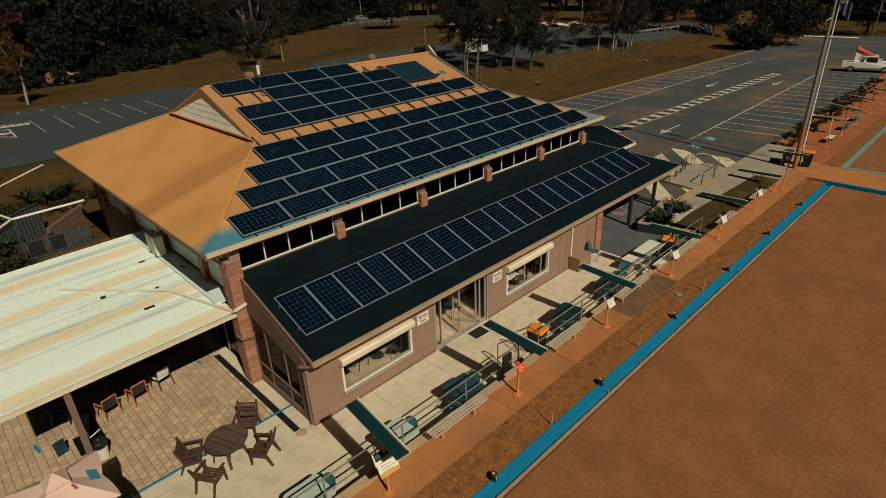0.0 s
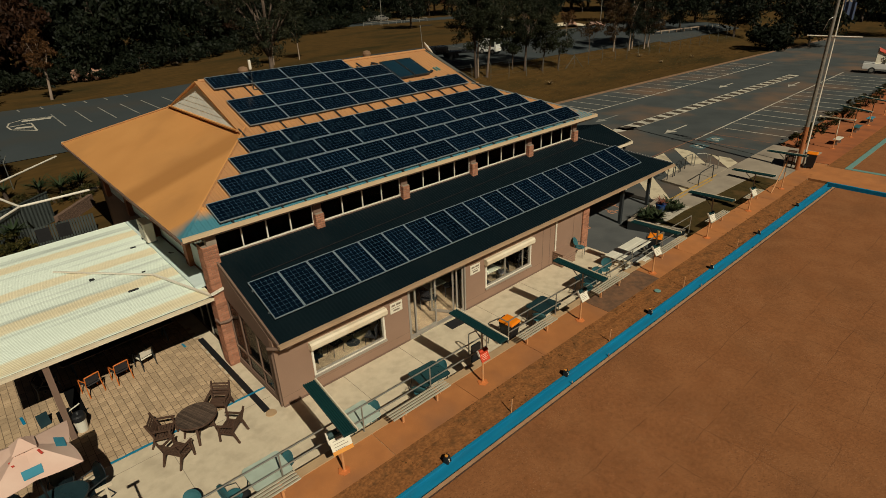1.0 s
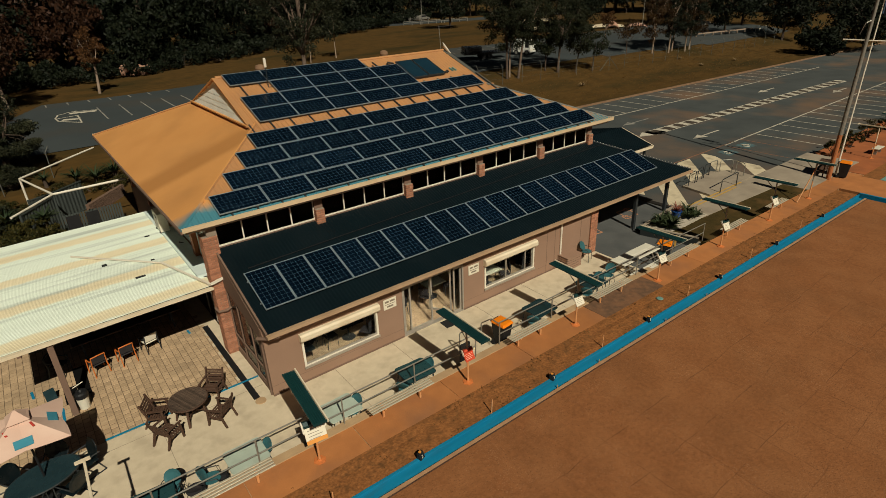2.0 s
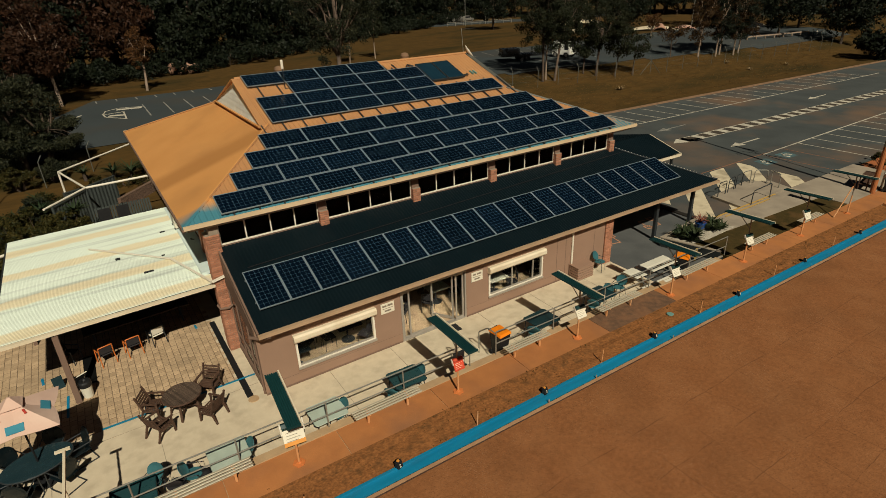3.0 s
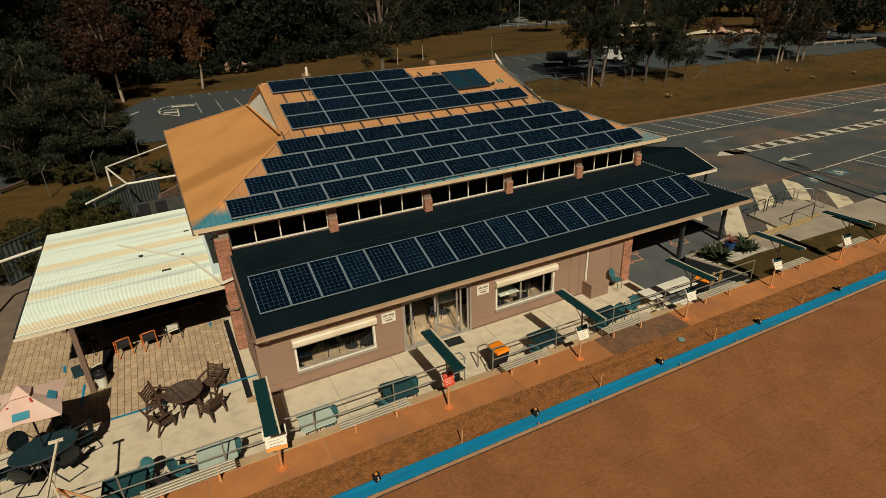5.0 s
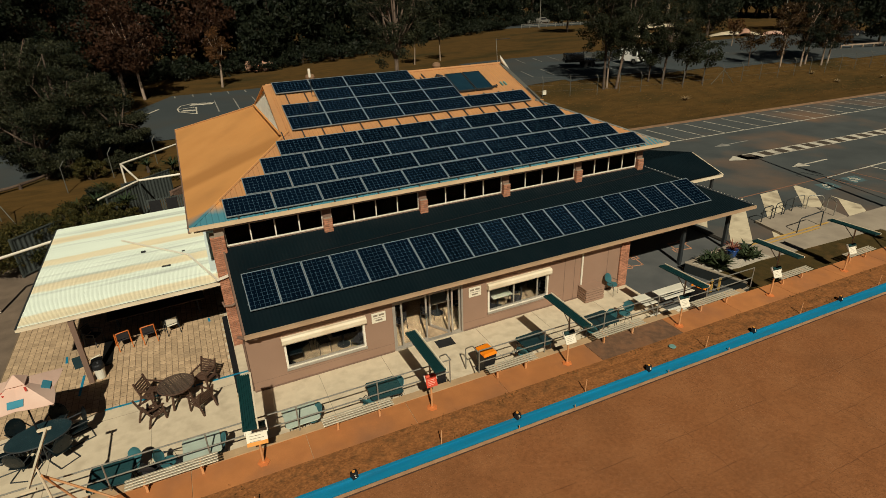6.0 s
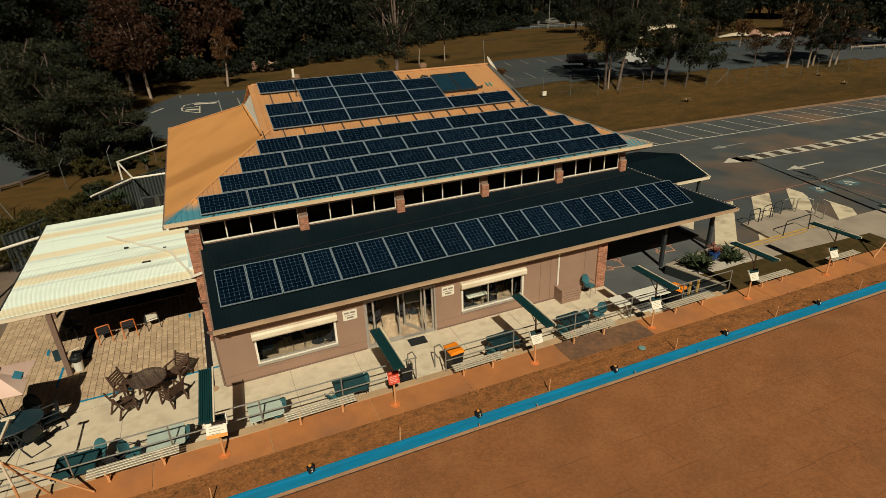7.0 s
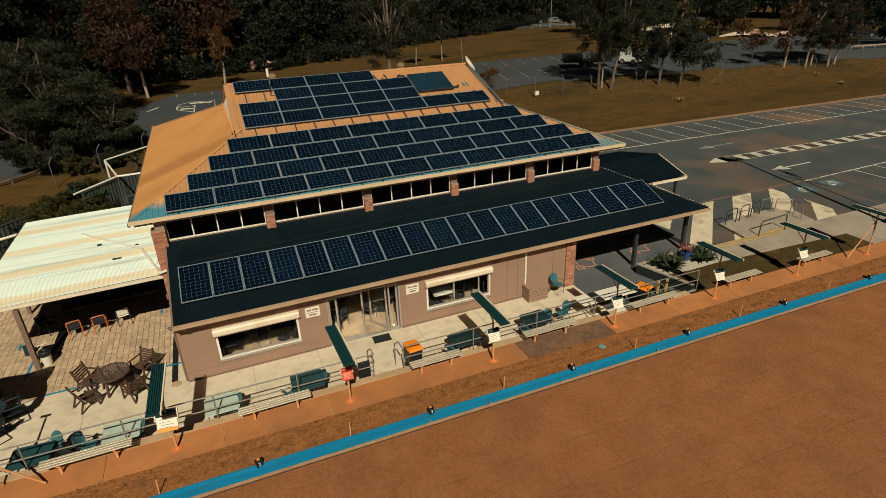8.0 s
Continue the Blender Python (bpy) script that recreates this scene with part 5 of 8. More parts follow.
for k in range(24):
    x = 1.0 + k * 0.85
    top = 10.7
    for r in (3, 2, 1, 0):
        if LOWER[r][0] + 0.1 < x < LOWER[r][0] + LOWER[r][1] * PX - 0.1:
            top = 6.87 + (r + 1) * 0.965 + (0.66 if r == 3 else 0.02)
            break
    else:
        continue
    mounting_rail(x, 6.80, top, upper_z, ANG, ARRAY_LOW)
for k in range(15):
    x = 4.4 + k * 0.85
    top = 15.05 if x < 10.7 else (14.45 if x < 12.4 else 12.5)
    mounting_rail(x, 11.36, top, upper_z, ANG, ARRAY_TOP)
for k in range(2):
    bm = B()
    box(bm, (0, 0, 0.0), (20.4, 0.03, 0.05))
    y = 4.5 + k * 0.95
    part("mounting_rail", bm, "panel_frame", ARRAY_FRONT, at=pose(0.62, y, front_z(y) + 0.03, ANF, 0, 0))

for x in (12.5, 13.5):
    t = thing("solar_water_collector", on_upper(x, 12.72, 0.10), "flat teal-glazed solar hot water collector", "solar collector", "water collectors")
    bm = B()
    for lo, hi in (((0, 0), (0.96, 0.03)), ((0, 1.70), (0.96, 1.73)), ((0, 0.03), (0.03, 1.70)), ((0.93, 0.03), (0.96, 1.70))):
        box(bm, (*lo, 0), (*hi, 0.08))
    part("frame", bm, "dark_metal", t)
    bm = B()
    box(bm, (0.03, 0.03, 0.0), (0.93, 1.70, 0.06))
    part("glazing", bm, "solar_glass_blue", t)
for pts in ([(12.4, 14.3, 0.1), (12.1, 14.4, 0.14), (11.9, 14.2, 0.08), (11.8, 14.35, 0.02)], [(14.5, 12.9, 0.1), (14.75, 12.85, 0.14), (14.85, 13.1, 0.05)]):
    bm = B()
    tube(bm, [(x, y, upper_z(y) + h) for x, y, h in pts], 0.045, 8)
    solid("lagged_pipe", bm, "plastic_black", "black lagged hot water pipe on the roof", "pipe", kind="")
bm = B()
for k in range(2):
    beam(bm, (10.9 + k * 0.55, 14.2, upper_z(14.2) + 0.05), (10.85 + k * 0.55, 14.75, upper_z(14.75) + 0.05), 0.05, 0.06)
solid("roof_bracket", bm, "dark_metal", "dark brackets on the tan roof", "bracket", kind="")
bm = B()
for k in range(2):
    beam(bm, (15.2 + k * 0.2, 13.0, upper_z(13.0) + 0.05), (15.18 + k * 0.2, 13.3, upper_z(13.3) + 0.05), 0.06, 0.08)
solid("roof_bracket", bm, "teal_kerb", "small teal brackets on the tan roof", "bracket", kind="")

# ridge fittings
t = thing("tv_antenna", at(16.1, RY, RZ_TOP + 0.04), "thin television antenna on a mast at the ridge", "antenna")
bm = B()
tube(bm, [(0, 0, 0), (-0.1, 0, 1.25)], 0.016, 6)
part("mast", bm, "galvanised", t)
bm = B()
tube(bm, [(-0.15, 0, 1.2), (0.75, 0, 1.22)], 0.012, 5)
for k in range(6):
    tube(bm, [(-0.05 + k * 0.15, -0.22, 1.21), (-0.05 + k * 0.15, 0.22, 1.21)], 0.007, 4)
part("elements", bm, "dark_metal", t)
t = thing("satellite_dish", pose(16.4, RY, RZ_TOP - 0.05, 55, 0, 60), "round cream satellite dish at the ridge end", "satellite dish")
bm = B()
lathe(bm, [(0.05, 0.0), (0.3, 0.05), (0.46, 0.16), (0.45, 0.17), (0.29, 0.07), (0.04, 0.02)], seg=20)
part("dish", bm, "white_paint", t, smooth=True)
bm = B()
tube(bm, [(0, 0, 0.0), (0, 0, -0.35)], 0.03, 6)
part("bracket", bm, "galvanised", t)
for x, sc in ((5.9, 1.0), (12.6, 0.95)):
    t = thing("roof_ventilator", at(x, RY + 0.35, RZ_TOP - 0.1) @ Matrix.Diagonal((0.75, 0.75, 0.8, 1)), "rusty brown turbine roof ventilator behind the ridge", "ventilator", "ventilators")
    bm = B()
    lathe(bm, [(0.16, 0), (0.16, 0.12), (0.27 * sc, 0.18), (0.31 * sc, 0.33), (0.26 * sc, 0.47), (0.1, 0.53)], seg=18)
    part("turbine", bm, "kerbstone", t, smooth=False)
t = thing("vent_mast", at(5.55, 13.9, upper_z(13.9)), "thin mast with white canister on the roof", "mast")
bm = B()
tube(bm, [(0, 0, 0), (0, 0, 0.9)], 0.018, 6)
tube(bm, [(0, 0, 0.02), (0.25, -0.15, 0.03)], 0.015, 5)
part("pole", bm, "dark_metal", t)
bm = B()
lathe(bm, [(0.05, 0.85), (0.06, 0.88), (0.06, 1.2), (0.045, 1.23)], seg=10)
part("canister", bm, "white_paint", t)

# ---------------------------------------------------------------- along the path


def ribbed_board(bm, w, ln):
    """A shade board seen from above: ribs along its length."""
    n = 6
    prof = [(-w / 2, -0.012)]
    for k in range(n):
        x = -w / 2 + w * k / n
        prof += [(x, 0.035), (x + w / n * 0.7, 0.035), (x + w / n * 0.72, 0.004), (x + w / n * 0.98, 0.004)]
    prof += [(w / 2, 0.004), (w / 2, -0.012)]
    a = [bm.verts.new((px, -ln / 2, pz)) for px, pz in prof]
    b = [bm.verts.new((px, ln / 2, pz)) for px, pz in prof]
    for i in range(len(prof)):
        j = (i + 1) % len(prof)
        bm.faces.new((a[i], a[j], b[j], b[i]))
    bm.faces.new(a[::-1])
    bm.faces.new(b)


def rink_post(x, y, z, label, sign, turn=0.0, brace=0, board=True, pitch=6.5):
    t = thing("rink_post", at(x, y, z, turn), label, "rink post", "rink posts")
    bm = B()
    lathe(bm, [(0.17, 0.0), (0.17, 0.018), (0.07, 0.03), (0.05, 0.06)], seg=6)
    part("foot", bm, "foot_orange", t, "orange painted foot plate")
    bm = B()
    tube(bm, [(0, 0, 0.02), (0, 0, 1.0)], 0.033, 8)
    part("lower_pole", bm, "post_orange", t)
    bm = B()
    tube(bm, [(0, 0, 1.0), (-0.03, 0.02, 2.03)], 0.030, 8)
    part("upper_pole", bm, "rail_grey" if board else "cream_paint", t)
    if board:
        bm = B()
        ribbed_board(bm, 0.33, 1.98)
        brd = part("shade_board", bm, "board_green", t, "dark green ribbed shade board", at=pose(-0.10, 0.13, 2.07, pitch, 3, 0))
        bm = B()
        box(bm, (0.175, -1.03, -0.03), (0.215, 1.03, 0.05), 0.006)
        part("edge_rail", bm, "cream_paint", brd, "pale edge rail")
        bm = B()
        box(bm, (-0.17, -1.02, -0.02), (0.22, -0.99, 0.045))
        part("end_cap", bm, "board_green", brd)
        bm = B()
        tube(bm, [(0, 0.02, 1.55), (0.02, 0.6, 2.05)], 0.016, 6)
        part("strut", bm, "post_orange" if x < 4 else "rail_grey", t)
    else:
        bm = B()
        beam(bm, (-0.03, -0.84, 2.10), (0.02, 1.22, 2.10), 0.05, 0.06)
        for ye in (-0.84, 1.22):
            beam(bm, (-0.16, ye, 2.11), (0.14, ye, 2.11), 0.07, 0.05)
        part("arm_rail", bm, "cream_paint", t)
    for k in range(brace):
        bm = B()
        dx = 1.48 if x < 0 else -1.15
        tube(bm, [(0, 0, 1.75), (dx * (1 - 0.7 * k), 0.05 + 0.4 * k, 0.02)], 0.028, 6)
        part("brace", bm, "post_orange", t)
    if sign:
        bm = B()
        box(bm, (-0.24, -0.018, -0.27), (0.24, 0.018, 0.22), 0.004)
        k = {"red": 0.72, "orange": 1.12}.get(sign, 0.84)
        sg = part("score_sign", bm, {"red": "sign_red"}.get(sign, "sign_white"), t, "red notice" if sign == "red" else "white score sheet holder",
                  at=pose(-0.02, -0.06, 1.10 if sign != "red" else 1.08, -32, 0, -4) @ Matrix.Diagonal((k, 1, k, 1)))
        if sign == "orange":
            bm = B()
            box(bm, (-0.24, -0.026, -0.27), (0.24, -0.019, -0.18))
            part("orange_edge", bm, "sign_orange", sg)
        for k in range(4):
            bm = B()
            zz = 0.02 - 0.065 * k
            box(bm, (-0.17, -0.022, zz), (0.16 - 0.07 * (k % 2), -0.0185, zz + 0.011))
            part("text_bar", bm, "sign_white" if sign == "red" else "sign_text", sg)
        bm = B()
        prof = [(-0.04, 0.10), (-0.10, 0.16), (-0.08, 0.25), (0.03, 0.27), (0.03, 0.10)]
        c0 = [bm.verts.new((-0.23, a, b)) for a, b in prof]
        c1 = [bm.verts.new((0.23, a, b)) for a, b in prof]
        bm.faces.new(c0)
        bm.faces.new(c1[::-1])
        for k in range(5):
            bm.faces.new((c0[k], c0[(k + 1) % 5], c1[(k + 1) % 5], c1[k]))
        part("hood", bm, "board_green" if sign != "red" else "sign_red", sg)
        for s in (-1, 1):
            bm = B()
            box(bm, (s * 0.255 - 0.015, -0.05, 0.0), (s * 0.255 + 0.015, 0.03, 0.28), 0.01)
            part("bracket", bm, "white_paint", sg)
    return t


GREENB = "orange rink post with green shade board and white score holder"
rink_post(0.03, 0.04, gz(0), "orange rink post with green shade board and orange-edged sign", "orange", -3)
rink_post(5.07, 0.0, gz(5), "orange steel rink post with shade board and bright red notice", "red", 3, pitch=4.5)
rink_post(10.10, -0.03, gz(10), GREENB, "white", 3, pitch=3.5)
rink_post(15.22, -0.03, gz(15), GREENB, "white", 0, pitch=-1.5)
rink_post(20.22, -0.03, gz(20), GREENB, "white", -2, pitch=-2.0)
rink_post(24.98, -0.04, gz(25), GREENB, "white", -2, pitch=-2.0)
rink_post(29.7, 0.0, gz(29.7), "braced orange rink post with dark green shade board", "", -4, brace=1, pitch=-2.0)
rink_post(-4.66, 0.05, gz(-4.66), "braced pale rink post without a shade board", "", 0, brace=2, board=False)
rink_post(40.5, 0.45, -0.39, "pale rink post without a shade board by the far green", "", 0, board=False)
for x in (44.6, 49.2, 53.9, 58.6, 63.2):
    rink_post(x, 0.45, -0.39, "rink post with dark green shade board by the far green", "", 0)
for x, paint in ((42.0, "plastic_white"), (46.6, "mesh_teal"), (50.2, "canvas_blue")):
    t = thing("bench", at(x, 0.6, -0.39), "short painted bench seat beside the far path", "bench", "far benches")
    bm = B()
    box(bm, (-0.55, -0.2, 0.38), (0.55, 0.2, 0.43), 0.01)
    part("seat", bm, paint, t)
    for sx in (-0.4, 0.4):
        bm = B()
        beam(bm, (sx, 0, 0), (sx, 0, 0.38), 0.06, 0.2, (0, 1, 0))
        part("leg", bm, "rail_grey", t)


def bench(x0, x1):
    ln = x1 - x0
    z = gz((x0 + x1) / 2)
    t = thing("bench", at(x0, 0.36, z), "long slatted grey park bench on orange-brown legs", "bench", "benches along the path")
    for k in range(4):
        bm = B()
        box(bm, (0, -0.18 + k * 0.10, 0.41), (ln, -0.18 + k * 0.10 + 0.062, 0.44), 0.006)
        part("slat", bm, "bench_slat", t)
    for lx in (ln * 0.2, ln * 0.8):
        bm = B()
        beam(bm, (lx, 0.0, 0.0), (lx, 0.0, 0.39), 0.06, 0.06, (0, 1, 0))
        beam(bm, (lx, -0.17, 0.385), (lx, 0.17, 0.385), 0.05, 0.05)
        part("leg", bm, "post_orange", t)


for x0, x1 in ((-8.6, -6.3), (-3.3, -1.05), (1.78, 3.92), (7.23, 9.05), (11.55, 13.75), (16.3, 18.6), (21.1, 23.1), (25.6, 27.5)):
    bench(x0, x1)


def railing(x0, x1, name_end):
    t = thing("railing", at(0, 0.80, 0), "grey steel pipe railing on the retaining kerb", "railing", "railings")
    n = max(2, round((x1 - x0) / 2.45))
    for k in range(n + 1):
        x = x0 + (x1 - x0) * k / n
        bm = B()
        tube(bm, [(x, 0, gz(x) + 0.03), (x, 0, gz(x) + 0.92)], 0.022, 8)
        part("rail_post", bm, "rail_grey", t)
    for h in (0.46, 0.92):
        bm = B()
        tube(bm, [(x0, 0, gz(x0) + h), (x1, 0, gz(x1) + h)], 0.021, 8)
        part("rail", bm, "rail_grey", t)


railing(-13.5, 6.08, "")
railing(7.15, 20.1, "")
# hand rails beside the steps
for x in (6.12, 7.1):
    t = thing("handrail", at(x, 0.8, gz(x)), "bent grey pipe handrail beside the steps", "handrail", "step handrails")
    bm = B()
    tube(bm, [(0, 0, 0.90), (0, 0.35, 0.90), (0, 0.42, 0.86), (0, 0.85, 0.50), (0, 0.88, 0.44), (0, 0.88, -0.4)], 0.022, 8)
    part("rail", bm, "rail_grey", t)
for k, (y0, y1, z) in enumerate(((0.88, 1.18, -0.20), (1.18, 1.48, -0.335))):
    bm = B()
    box(bm, (6.15, y0, PATIO), (7.08, y1, z), 0.01)
    solid("step_%d" % (k + 1), bm, "concrete", "pale concrete step from patio to path", "step")
bm = B()
box(bm, (5.62, 1.0, PATIO), (6.02, 1.08, PATIO + 0.95), 0.01)
solid("notice_board", bm, "plastic_black", "black sandwich board leaning by the railing", "notice board", kind="")

# number blocks and stakes at the ditch
for k, x in enumerate((2.12, 7.17, 12.28, 17.30, 22.30, 27.41, -2.9)):
    t = thing("rink_number_block", pose(x, -1.58, gz(x) + 0.015, 0, 0, 18) @ Matrix.Diagonal((0.78, 0.78, 0.78, 1)), "small black rink number block with orange cap", "rink marker", "rink number blocks")
    bm = B()
    vs = [(-0.11, -0.09, 0), (0.11, -0.09, 0), (0.11, 0.09, 0), (-0.11, 0.09, 0), (-0.11, -0.02, 0.23), (0.11, -0.02, 0.23), (0.11, 0.09, 0.23), (-0.11, 0.09, 0.23)]
    v = [bm.verts.new(p) for p in vs]
    for q in ((3, 2, 1, 0), (4, 5, 6, 7), (0, 1, 5, 4), (1, 2, 6, 5), (2, 3, 7, 6), (3, 0, 4, 7)):
        bm.faces.new([v[i] for i in q])
    part("block", bm, "plastic_black", t)
    bm = B()
    lathe(bm, [(0.055, 0.0), (0.055, 0.02)], seg=10)
    part("cap", bm, "sign_orange", t, "orange disc", at=pose(0, 0.035, 0.231))
    if k in (0, 1):
        cu = bpy.data.curves.new("digit", "FONT")
        cu.body = "23"[k]
        cu.size = 0.17
        cu.extrude = 0.002
        cu.align_x = "CENTER"
        cu.materials.append(MATS["sign_white"])
        part("digit", cu, None, t, at=pose(0, -0.085, 0.04, 73, 0, 0))
    else:
        bm = B()
        box(bm, (-0.035, -0.004, 0.0), (0.035, 0.0, 0.11))
        part("digit_bar", bm, "sign_white", t, at=pose(0, -0.076, 0.05, -17, 0, 0))
for x in (-0.38, 4.68, 9.71, 14.96, 19.97, 24.92):
    t = thing("boundary_stake", pose(x, -1.5, gz(x), 0, 3, 0), "thin pale wooden stake at the ditch", "stake", "boundary stakes")
    bm = B()
    beam(bm, (0, 0, 0), (0, 0, 0.48), 0.028, 0.018, (0, 1, 0))
    part("stick", bm, "post_orange", t)
for x in (7.0, 9.0, 12.8, 15.6):
    t = thing("ditch_peg", at(x, -1.93, gz(x) - 0.05), "short pale peg in the blue ditch", "peg", "ditch pegs")
    bm = B()
    beam(bm, (0, 0, 0), (0, 0, 0.13), 0.03, 0.015, (0, 1, 0))
    part("stick", bm, "ditch_board", t)

# ---------------------------------------------------------------- patio furniture


def cafe_table(x, y, w, d, mat, label, turn=0.0):
    t = thing("cafe_table", at(x, y, PATIO, turn), label, "table", "patio tables")

    def outline(grow, sag):
        pts = []
        hw, hd, r = w / 2 + grow, d / 2 + grow, 0.10
        for k, (sx, sy) in enumerate(((1, 1), (-1, 1), (-1, -1), (1, -1))):
            for j in range(5):
                a = math.pi / 2 * (k + j / 4)
                pts.append((sx * (hw - r) + r * math.cos(a), sy * (hd - r) + r * math.sin(a)))
            mid = ((0, hd - sag), (-hw + sag, 0), (0, -hd + sag), (hw - sag, 0))[k]
            pts.append(mid)
        return pts
    bm = B()
    prism(bm, outline(0, 0.012), 0.645, 0.66)
    part("tabletop", bm, mat, t)
    bm = B()
    tube(bm, [(px, py, 0.65) for px, py in outline(0.008, 0.012)], 0.014, 6, closed=True)
    part("rim", bm, "plastic_teal_dark" if mat != "plastic_pale" else mat, t)
    for s in (-1, 1):
        bm = B()
        box(bm, (-w / 2 + 0.06, s * (d / 2 - 0.08) - 0.015, 0.61), (w / 2 - 0.06, s * (d / 2 - 0.08) + 0.015, 0.645))
        part("apron", bm, "dark_metal", t)
    for sx in (-1, 1):
        for sy in (-1, 1):
            bm = B()
            tube(bm, [(sx * (w / 2 - 0.08), sy * (d / 2 - 0.08), 0.64), (sx * (w / 2 - 0.07), sy * (d / 2 - 0.07), 0.3), (sx * (w / 2 - 0.02), sy * (d / 2 - 0.02), 0)], 0.016, 6)
            part("leg", bm, "dark_metal", t)


def bucket_chair(x, y, turn, mat="mesh_teal", tip=0.0, label="teal round-backed mesh chair with thin dark legs"):
    """A round-backed chair with a shell seat on thin legs."""
    t = thing("patio_chair", at(x, y, PATIO, turn) @ pose(0, 0, 0.16 if tip else 0, tip, 0, 0), label, "chair", "patio chairs")
    bm = B()
    lathe(bm, [(0.02, 0.43), (0.19, 0.425), (0.225, 0.44), (0.22, 0.455), (0.02, 0.45)], seg=16)
    part("seat", bm, mat, t)
    bm = B()
    lathe(bm, [(0.02, 0.0), (0.17, 0.012), (0.215, 0.035), (0.21, 0.05), (0.15, 0.03), (0.02, 0.02)], seg=16)
    part("backrest", bm, mat, t, at=pose(0, 0.245, 0.65, 62, 0, 0) @ Matrix.Diagonal((1.08, 1.02, 1, 1)))
    for s in (-1, 1):
        bm = B()
        tube(bm, [(s * 0.2, -0.2, 0), (s * 0.19, -0.17, 0.43), (s * 0.24, -0.12, 0.58), (s * 0.24, 0.12, 0.60), (s * 0.19, 0.25, 0.62)], 0.011, 6)
        part("front_leg", bm, "dark_metal", t)
        bm = B()
        tube(bm, [(s * 0.21, 0.27, 0), (s * 0.17, 0.17, 0.44)], 0.011, 6)
        part("back_leg", bm, "dark_metal", t)


TEAL = "dark teal square patio table with plain top"
PALE = "pale green square patio table with plain top"
cafe_table(-3.73, 1.27, 1.02, 0.88, "plastic_teal", TEAL, -4)
cafe_table(-1.45, 1.27, 0.98, 0.88, "plastic_pale", PALE)
cafe_table(1.33, 1.27, 0.98, 0.88, "plastic_pale", PALE, 1)
cafe_table(3.98, 1.27, 1.02, 0.88, "plastic_teal", TEAL, -3)
cafe_table(9.62, 1.27, 1.04, 0.88, "plastic_teal_dark", TEAL, 3)
cafe_table(12.6, 1.27, 1.0, 0.88, "plastic_teal_dark", TEAL, 2)
# each chair is pushed in with its round back against the table's edge
for x, y, a in ((-3.30, 1.58, -40), (-1.10, 1.22, -84), (1.64, 1.20, -80), (3.42, 1.02, 125), (4.30, 1.26, -84),
                (9.06, 1.02, 125), (12.06, 1.04, 120), (12.94, 1.30, -82), (13.9, 1.45, -80), (-2.36, 1.32, 75)):
    bucket_chair(x, y, a)
bucket_chair(-2.80, 1.22, 160, mat="fabric_dark", label="black round-backed mesh chair beside a table")
bucket_chair(-8.0, 1.7, 40)
t = thing("bag", at(-2.1, 1.25, PATIO), "dark upright bag on the patio beside a chair", "bag")
bm = B()
lathe(bm, [(0.09, 0), (0.13, 0.05), (0.14, 0.35), (0.08, 0.46)], seg=10, squash=0.6)
part("body", bm, "plastic_black", t)

# folding chair by the wall, slatted unit cover, mat, wall signs, down pipes
bucket_chair(15.0, 3.45, 20, label="teal folding mesh chair leaning beside the brick column")
t = thing("unit_cover", at(13.95, 3.52, PATIO), "brown slatted wooden cover box against the wall", "cover")
bm = B()
box(bm, (-0.44, -0.24, 0.0), (0.44, 0.28, 0.60))
part("core", bm, "wall_dark", t)
for k in range(5):
    bm = B()
    z = 0.03 + k * 0.115
    box(bm, (-0.47, -0.275, z), (0.47, -0.24, z + 0.085), 0.005)
    part("slat", bm, "wall_render", t)
    for s in (-1, 1):
        bm = B()
        box(bm, (s * 0.455 - 0.015, -0.24, z), (s * 0.455 + 0.015, 0.28, z + 0.085), 0.005)
        part("slat", bm, "wall_render", t)
bm = B()
box(bm, (-0.48, -0.29, 0.60), (0.48, 0.29, 0.635), 0.006)
part("lid", bm, "wall_render", t)
t = thing("doormat", at(7.13, 3.45, PATIO, -2), "dark grey rubber doormat on the concrete", "doormat")
bm = B()
box(bm, (-0.34, -0.24, 0), (0.34, 0.24, 0.018), 0.006)
part("mat", bm, "rubber", t)
for k, x in enumerate((4.76, 8.60)):
    t = thing("wall_sign", at(x, WY - 0.012, 1.16), "cream notice with printed lines fixed to the wall", "sign", "wall signs")
    bm = B()
    box(bm, (-0.26, -0.008, -0.20), (0.26, 0.006, 0.20), 0.003)
    part("plate", bm, "sign_white", t)
    for j, (u0, u1, z, h) in enumerate(((-0.20, -0.04, 0.06, 0.07), (0.0, 0.2, 0.06, 0.07), (-0.20, 0.20, -0.02, 0.022), (-0.13, 0.13, -0.13, 0.06))):
        bm = B()
        box(bm, (u0, -0.011, z), (u1, -0.0085, z + h))
        part("text_bar", bm, "sign_text", t)
t = thing("downpipe", at(13.6, WY - 0.04, PATIO), "white plastic downpipe on the front wall", "pipe", "downpipes")
bm = B()
tube(bm, [(0, 0, 0.55), (0, 0, 2.3), (0, -0.1, 2.38)], 0.04, 8)
part("pipe", bm, "white_paint", t)
t = thing("downpipe", at(0.30, 3.70, PATIO), "brown downpipe with a swan neck at the wall corner", "pipe", "downpipes")
for dx, dy in ((-0.07, 0.17),):
    bm = B()
    tube(bm, [(dx, dy, 0.06), (dx, dy, 1.95), (dx + 0.05, dy - 0.16, 2.22), (dx + 0.12, dy - 0.28, 2.34)], 0.035, 8)
    part("pipe", bm, "wall_dark", t)
bm = B()
